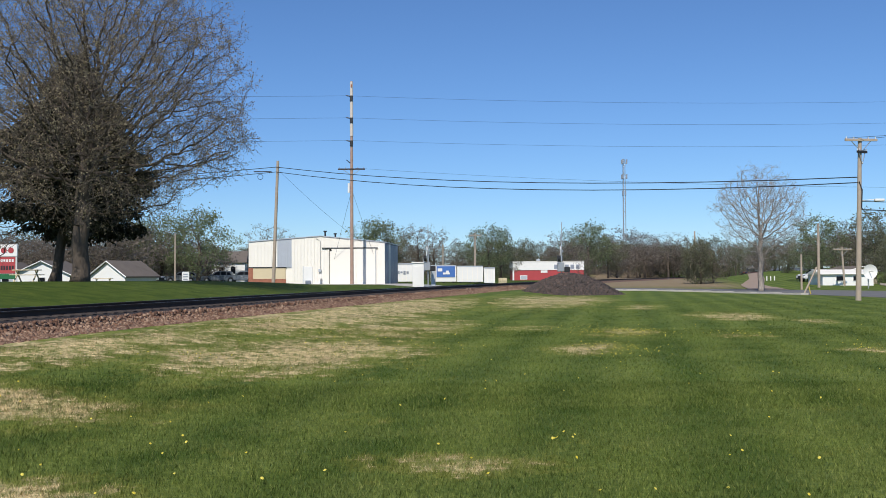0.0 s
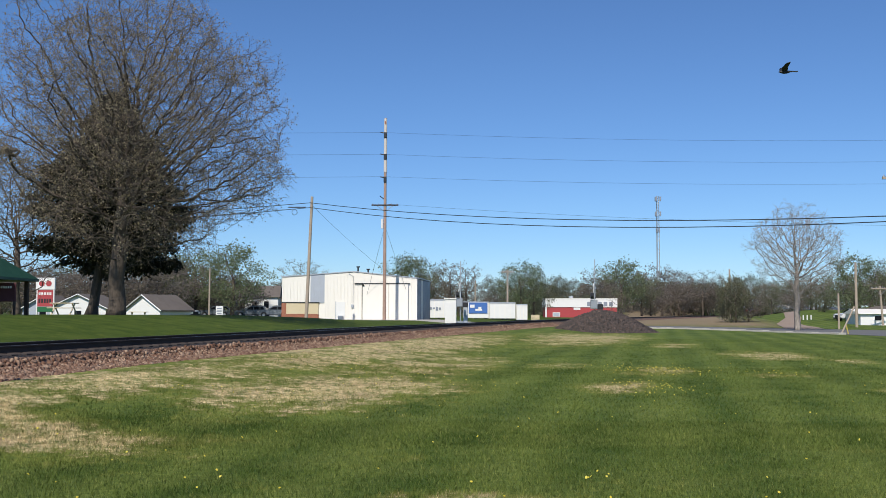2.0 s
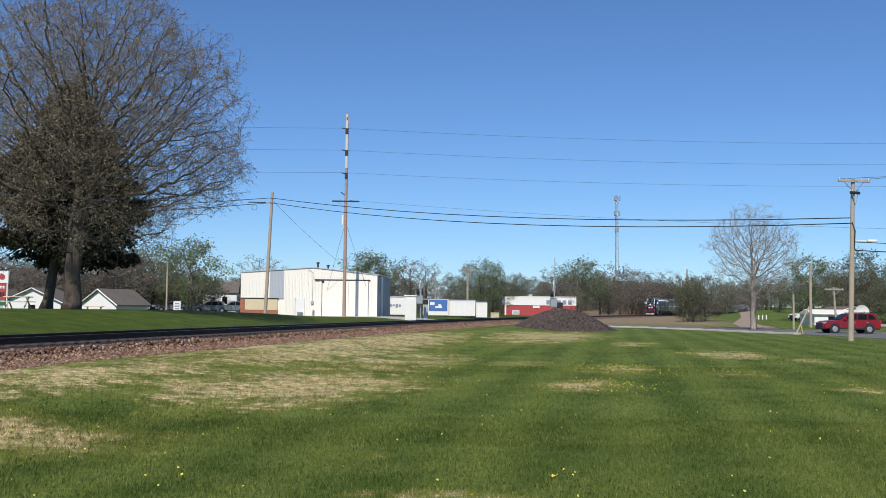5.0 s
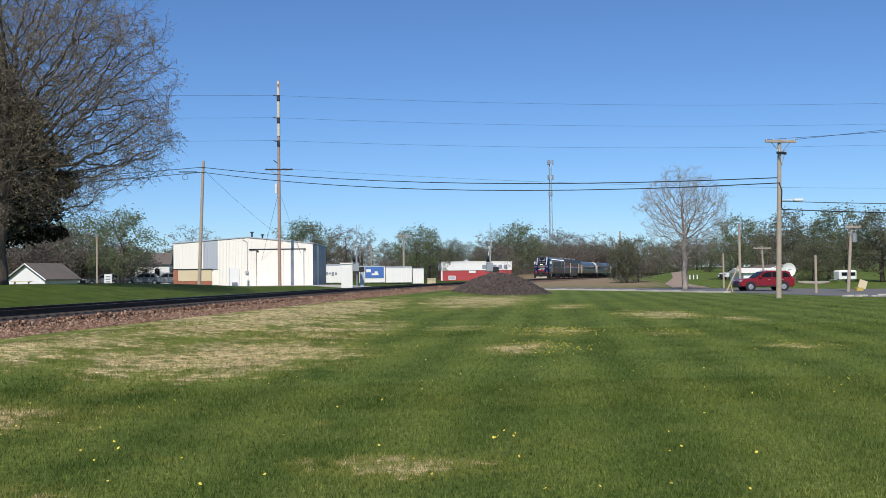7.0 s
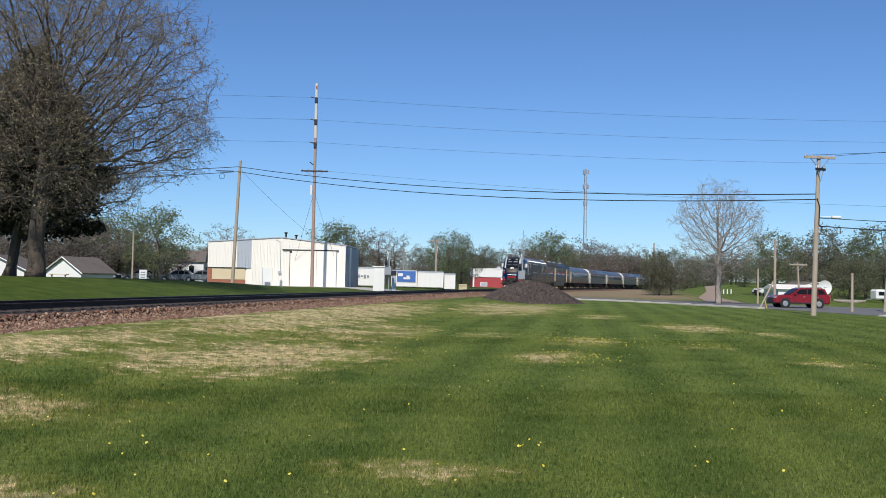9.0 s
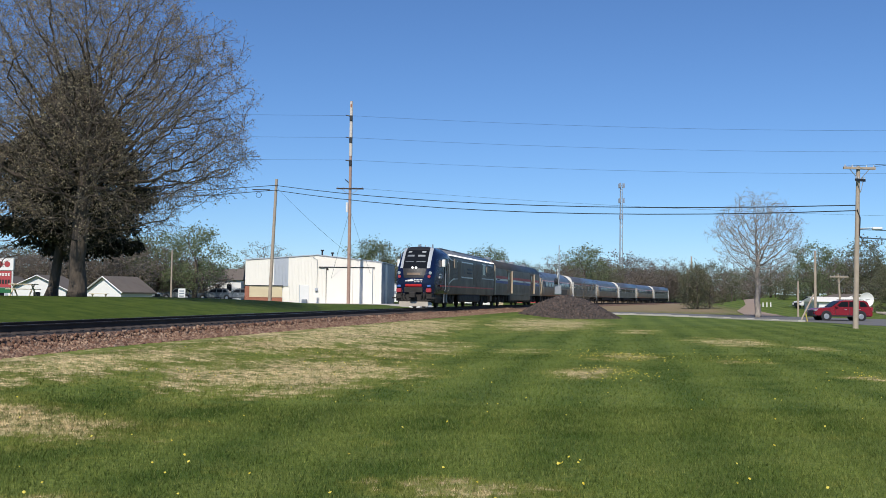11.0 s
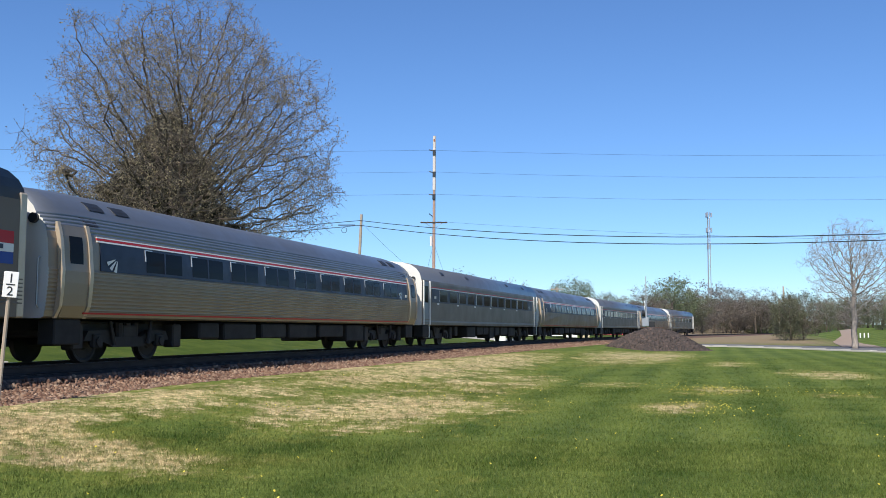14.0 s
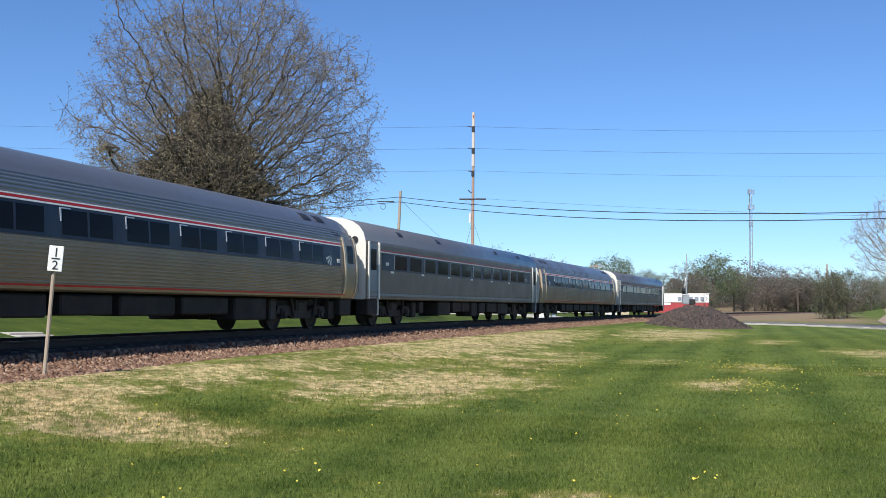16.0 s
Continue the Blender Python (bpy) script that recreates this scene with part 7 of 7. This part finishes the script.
# ---- the pavilion and the signs on the left lawn ----
def make_left():
    x, y = -26.3, 50.0
    z = ground_at(x, y)
    p = thing("pavilion", "open picnic pavilion with a dark green roof", "pavilion")
    M_GREENROOF = worn("green_roof", (0.02, 0.085, 0.06), 0.5, 0, 0.25)
    M_BROWN = worn("brown_post", (0.075, 0.045, 0.032), 0.7, 0, 0.3)
    bm = bmesh.new()
    b = [bm.verts.new((x + a, y + c, z + 1.95)) for a, c in ((-4.5, -3), (2.6, -3), (2.6, 4), (-4.5, 4))]
    b2 = [bm.verts.new(v.co - Vector((0, 0, 0.14))) for v in b]
    r = [bm.verts.new((x - 2.2, y + 0.5, z + 3.6)), bm.verts.new((x + 0.9, y + 0.5, z + 3.6))]
    for f in ((b[0], b[1], r[1], r[0]), (b[1], b[2], r[1]), (b[2], b[3], r[0], r[1]), (b[3], b[0], r[0]), b2[::-1]):
        bm.faces.new(f)
    for i in range(4):
        bm.faces.new((b2[i], b2[(i + 1) % 4], b[(i + 1) % 4], b[i]))
    bmesh.ops.recalc_face_normals(bm, faces=bm.faces[:])
    part("roof", bm, M_GREENROOF, p, "dark green metal roof")
    for a, c in ((-4.0, -2.4), (2.2, -2.4), (2.2, 3.4), (-4.0, 3.4), (-0.7, -2.4), (0.9, -2.4)):
        part("post", new_box(x + a - 0.1, x + a + 0.1, y + c - 0.1, y + c + 0.1, z - 0.2, z + 1.82, 0.01), M_BROWN, p)
    bb = thing("notice_board", "dark red notice board with pale lettering under the roof", "notice board")
    part("panel", new_box(x + 1.35, x + 2.75, y + 0.9, y + 1.0, z + 0.70, z + 1.65, 0.02), worn("maroon", (0.10, 0.02, 0.025), 0.6), bb)
    for k in range(9):
        part("lettering", new_box(x + 1.5 + 0.12 * k, x + 1.58 + 0.12 * k, y + 0.88, y + 0.90, z + 1.38, z + 1.50), M_WHITEPAINT, bb)
    for q in (1.42, 2.68):
        part("leg", new_box(x + q - 0.05, x + q + 0.05, y + 0.9, y + 1.0, z - 0.1, z + 0.74), M_BROWN, bb)
    for bx, by in ((-26.4, 64.0), (-31.0, 92.0)):
        zz = ground_at(bx, by)
        t = thing("picnic_table", "small tan wooden picnic table on the lawn", "table", group="picnic tables")
        part("tabletop", new_box(bx - 0.8, bx + 0.8, by - 0.4, by + 0.4, zz + 0.70, zz + 0.76, 0.01), M_CREAM, t)
        for q in (-1, 1):
            part("bench", new_box(bx - 0.8, bx + 0.8, by + q * 0.7 - 0.12, by + q * 0.7 + 0.12, zz + 0.40, zz + 0.45, 0.01), M_CREAM, t)
            part("leg", new_tube([(bx + q * 0.6, by - 0.6, zz - 0.05), (bx + q * 0.6, by + 0.2, zz + 0.70)], 0.05, 6), M_CREAM, t)
            part("leg", new_tube([(bx + q * 0.6, by + 0.6, zz - 0.05), (bx + q * 0.6, by - 0.2, zz + 0.70)], 0.05, 6), M_CREAM, t)
    # fuel price sign
    gx, gy = -41.0, 95.0
    zz = ground_at(gx, gy)
    s = thing("price_sign", "tall fuel price sign in white, red and green", "sign")
    for q in (-1, 1):
        part("post", new_tube([(gx + q * 0.80, gy, zz - 0.2), (gx + q * 0.80, gy, zz + 3.95)], 0.09, 8), M_WHITEPAINT, s)
    part("top_panel", new_box(gx - 0.92, gx + 0.92, gy - 0.12, gy + 0.12, zz + 2.85, zz + 4.0, 0.03), M_WHITEPAINT, s, "white top panel")
    part("red_panel", new_box(gx - 0.74, gx + 0.74, gy - 0.13, gy + 0.13, zz + 1.25, zz + 2.8, 0.02), M_REDPAINT, s, "red price panel")
    part("green_panel", new_box(gx - 0.74, gx + 0.74, gy - 0.13, gy + 0.13, zz + 0.75, zz + 1.22, 0.02), worn("green_panel", (0.02, 0.14, 0.05), 0.5), s, "green price panel")
    for k in range(2):
        part("emblem", new_tube([(gx - 0.34 + 0.68 * k, gy - 0.13, zz + 3.45), (gx - 0.34 + 0.68 * k, gy - 0.16, zz + 3.45)], 0.27, 12), M_REDPAINT, s)
    for k in range(5):
        part("lettering", new_box(gx - 0.62 + 0.26 * k, gx - 0.44 + 0.26 * k, gy - 0.15, gy - 0.13, zz + 2.35, zz + 2.6), M_WHITEPAINT, s)
        part("lettering", new_box(gx - 0.62 + 0.26 * k, gx - 0.44 + 0.26 * k, gy - 0.15, gy - 0.13, zz + 1.6, zz + 2.0), M_BLACK, s)
    # small white board beyond the lawn
    o = thing("small_sign", "small white roadside sign on a post", "sign")
    zz = ground_at(-28.5, 112)
    part("board", new_box(-29.0, -28.2, 112, 112.06, zz + 0.35, zz + 1.5, 0.01), M_WHITEPAINT, o)
    part("post", new_tube([(-28.6, 112.1, zz - 0.1), (-28.6, 112.1, zz + 1.4)], 0.05, 6), M_STEEL, o)
    for k in range(3):
        part("lettering", new_box(-28.85, -28.35, 111.98, 112.0, zz + 0.6 + 0.28 * k, zz + 0.72 + 0.28 * k), M_SHADE, o)
    # concrete steps up the bank
    st = thing("bank_steps", "weathered concrete steps set into the grassy bank", "steps")
    a, c = track(28.5, -4.4), track(29.6, -8.2)
    n = 7
    for k in range(n):
        f = (k + 0.5) / n
        q = a.lerp(c, f)
        gz = ground_at(q.x, q.y)
        m = Matrix.Translation((q.x, q.y, gz)) @ Matrix.Rotation(math.atan2(c.y - a.y, c.x - a.x), 4, "Z")
        part("step", new_box(-0.36, 0.36, -0.6, 0.6, -0.25, 0.05, 0.02, m), M_CONCRETE, st)


make_left()


# ---- milepost ----
def make_milepost():
    x, y = -8.95, 16.55
    z = ground_at(x, y)
    s = thing("milepost_sign", "white milepost sign reading one half on a grey post", "sign")
    part("post", new_tube([(x - 0.02, y, z - 0.2), (x + 0.13, y, 2.45)], 0.034, 8), M_POLEGREY, s, "weathered grey post")
    m = Matrix.Translation((x + 0.165, y - 0.05, 2.36)) @ Matrix.Rotation(radians(25), 4, "Z") @ Matrix.Rotation(radians(4), 4, "Y")
    part("plate", new_box(-0.118, 0.118, -0.008, 0.008, -0.22, 0.22, 0.006, m), M_WHITEPAINT, s, "white rounded plate")
    for text, zz in (("1", 0.035), ("2", -0.185)):
        c = bpy.data.curves.new("digit", "FONT")
        c.body, c.size, c.align_x, c.extrude = text, 0.22, "CENTER", 0.003
        c.materials.append(M_BLACK)
        o = new("digit", c)
        o.matrix_world = m @ Matrix.Translation((0, -0.012, zz)) @ Matrix.Rotation(radians(90), 4, "X")
        bpy.context.view_layer.update()
        me = bpy.data.meshes.new_from_object(o)
        mw = o.matrix_world.copy()
        bpy.data.objects.remove(o)
        d = new("digit", me)
        d.matrix_world = mw
        d.parent = s
    part("fraction_bar", new_box(-0.07, 0.07, -0.016, -0.009, -0.008, 0.010, 0.0, m), M_BLACK, s)


make_milepost()


# ---- the bird ----
def make_bird():
    b = thing("bird", "dark bird flying past", "bird")
    bm = bmesh.new()
    tube(bm, [(-0.20, 0, 0), (-0.15, 0, 0.01), (-0.05, 0, 0.0), (0.08, 0, 0), (0.2, 0, 0.02), (0.34, 0, 0.02)], [0.012, 0.04, 0.065, 0.06, 0.03, 0.02], 8)
    part("body", bm, M_BLACK, b)
    wings = []
    for q in (-1, 1):
        bm = bmesh.new()
        pts = [(-0.10, 0.03), (-0.13, 0.22), (-0.04, 0.44), (0.10, 0.50), (0.07, 0.25), (0.10, 0.04)]
        lo = [bm.verts.new((u, q * v, 0.0)) for u, v in pts]
        hi = [bm.verts.new((u, q * v, 0.014)) for u, v in pts]
        bm.faces.new(lo)
        bm.faces.new(hi[::-1])
        for i in range(len(pts)):
            j = (i + 1) % len(pts)
            bm.faces.new((lo[i], hi[i], hi[j], lo[j]))
        bmesh.ops.recalc_face_normals(bm, faces=bm.faces[:])
        wings.append(part("wing", bm, M_BLACK, b))
    part("tail", new_prism([(0.28, -0.03), (0.28, 0.03), (0.46, 0.08), (0.46, -0.08)], "z", 0.01, 0.022), M_BLACK, b)
    b.scale = (0.68, 0.68, 0.68)
    return b, wings


BIRD, WINGS = make_bird()


def move_bird():
    # flies across from the right to the left
    a, c = Vector((7.37, 24.00, 7.37)), Vector((-1.91, 24.00, 6.77))
    t0, t1 = 2.0, 2.5
    v = (c - a) / (t1 - t0)
    rows = [(t, Matrix.Translation(a + v * (t - t0))) for t in (0.0, 1.0, 2.0, 2.5, 3.5, 8.0, 16.0)]
    walk(BIRD, rows)
    for q, w in zip((-1, 1), WINGS):
        rows = []
        for k in range(0, 161):
            rows.append((k * 0.1, pose(0, 0, 0, q * 32 * math.sin(k * 0.1 * 2 * math.pi * 2.6), 0, 0)))
        walk(w, rows)


# ---- grass and dandelions ----
def make_grass():
    rng = np.random.RandomState(9)
    V, F = [], []
    n0 = 0

    def field(n, y0, y1, power, hgt, wid):
        y = y0 + (y1 - y0) * rng.rand(n) ** power
        x = (rng.rand(n) * 2 - 1) * (0.56 * y + 1.0) - 0.03 * y
        return x, y, hgt * (0.6 + 0.8 * rng.rand(n)), wid * (0.7 + 0.6 * rng.rand(n))

    for n, y0, y1, pw, hg, wd in ((190000, 6.3, 15, 1.0, 0.034, 0.005), (130000, 12, 30, 1.0, 0.036, 0.009), (60000, 26, 62, 1.0, 0.04, 0.02)):
        x, y, h, w = field(n, y0, y1, pw, hg, wd)
        # leave the track free
        lat = x - np.interp(y, _py, _px)
        keep = lat > 3.6
        x, y, h, w, lat = x[keep], y[keep], h[keep], w[keep], lat[keep]
        m = len(x)
        z = GRID_Z(x, y)
        a = rng.rand(m) * 6.283
        lean = h * (0.35 + 0.6 * rng.rand(m))
        b = rng.rand(m) * 6.283
        P0 = np.stack([x - np.cos(a) * w, y - np.sin(a) * w, z - 0.01], 1)
        P1 = np.stack([x + np.cos(a) * w, y + np.sin(a) * w, z - 0.01], 1)
        P2 = np.stack([x + np.cos(b) * lean, y + np.sin(b) * lean, z + h], 1)
        V.append(np.stack([P0, P1, P2], 1).reshape(-1, 3))
        F.append(np.arange(m)[:, None] * 3 + np.array([[0, 1, 2]]) + n0)
        n0 += 3 * m
    stuff_mesh("grass", V, F, M_BLADE, "short mown grass blades of the lawn", "grass")


def GRID_Z(x, y):
    """Heights of many points, from a coarse table of the ground."""
    gx, gy = np.arange(-45, 46, 1.0), np.arange(5, 66, 1.0)
    if not hasattr(GRID_Z, "t"):
        GRID_Z.t = np.array([[ground_at(a, b) for b in gy] for a in gx])
    t = GRID_Z.t
    i = np.clip((x - gx[0]).astype(int), 0, len(gx) - 2)
    j = np.clip((y - gy[0]).astype(int), 0, len(gy) - 2)
    u, v = x - gx[i], y - gy[j]
    return t[i, j] * (1 - u) * (1 - v) + t[i + 1, j] * u * (1 - v) + t[i, j + 1] * (1 - u) * v + t[i + 1, j + 1] * u * v


def make_dandelions():
    rng = np.random.RandomState(31)
    m = Mat("dandelion_yellow", (0.78, 0.62, 0.05), 0.7)
    m.color(m.mix(m.n("NewGeometry").outputs["Random Per Island"], (0.58, 0.45, 0.03), (0.72, 0.61, 0.10)))
    pts = []
    for _ in range(150):
        y = 6.8 + 30 * rng.rand() ** 1.3
        pts.append(((rng.rand() * 2 - 1) * 0.5 * y, y))
    # thicker stretches
    for cx, cy, sx, sy, n in ((3.7, 21.6, 0.7, 1.7, 90), (5.1, 28.8, 1.2, 2.6, 170), (-1.3, 22.0, 1.6, 1.4, 20), (-3.2, 25.0, 1.8, 1.8, 34), (8.0, 26.8, 0.8, 1.4, 24), (9.1, 21.2, 0.7, 1.2, 26), (1.15, 9.6, 0.2, 0.15, 5), (-4.8, 19.0, 0.8, 0.7, 12)):
        for _ in range(n):
            pts.append((cx + rng.normal() * sx * 0.6, cy + rng.normal() * sy * 0.6))
    # ring heads
    V, F = [], []
    k = 8
    n0 = 0
    for x, y in pts:
        if track_coords(x, y)[1] < 4.2:
            continue
        z = ground_at(x, y) + 0.045 + 0.03 * rng.rand()
        r = 0.009 + 0.006 * rng.rand()
        tx, ty = rng.normal() * 0.3, rng.normal() * 0.3 - 0.35
        ring = [(x + r * math.cos(a * 6.283 / k), y + r * math.sin(a * 6.283 / k), z + r * (tx * math.cos(a * 6.283 / k) + ty * math.sin(a * 6.283 / k)) * -1) for a in range(k)]
        V.append(np.array(ring + [(x, y, z + 0.4 * r), (x, y, z - 0.012)]))
        f = [[a, (a + 1) % k, k] for a in range(k)] + [[(a + 1) % k, a, k + 1] for a in range(0, k, 2)]
        F.append(np.array(f) + n0)
        n0 += k + 2
    stuff_mesh("dandelions", V, F, m.m, "small yellow dandelion flowers in the grass", "flowers")


make_grass()
make_dandelions()


motions()
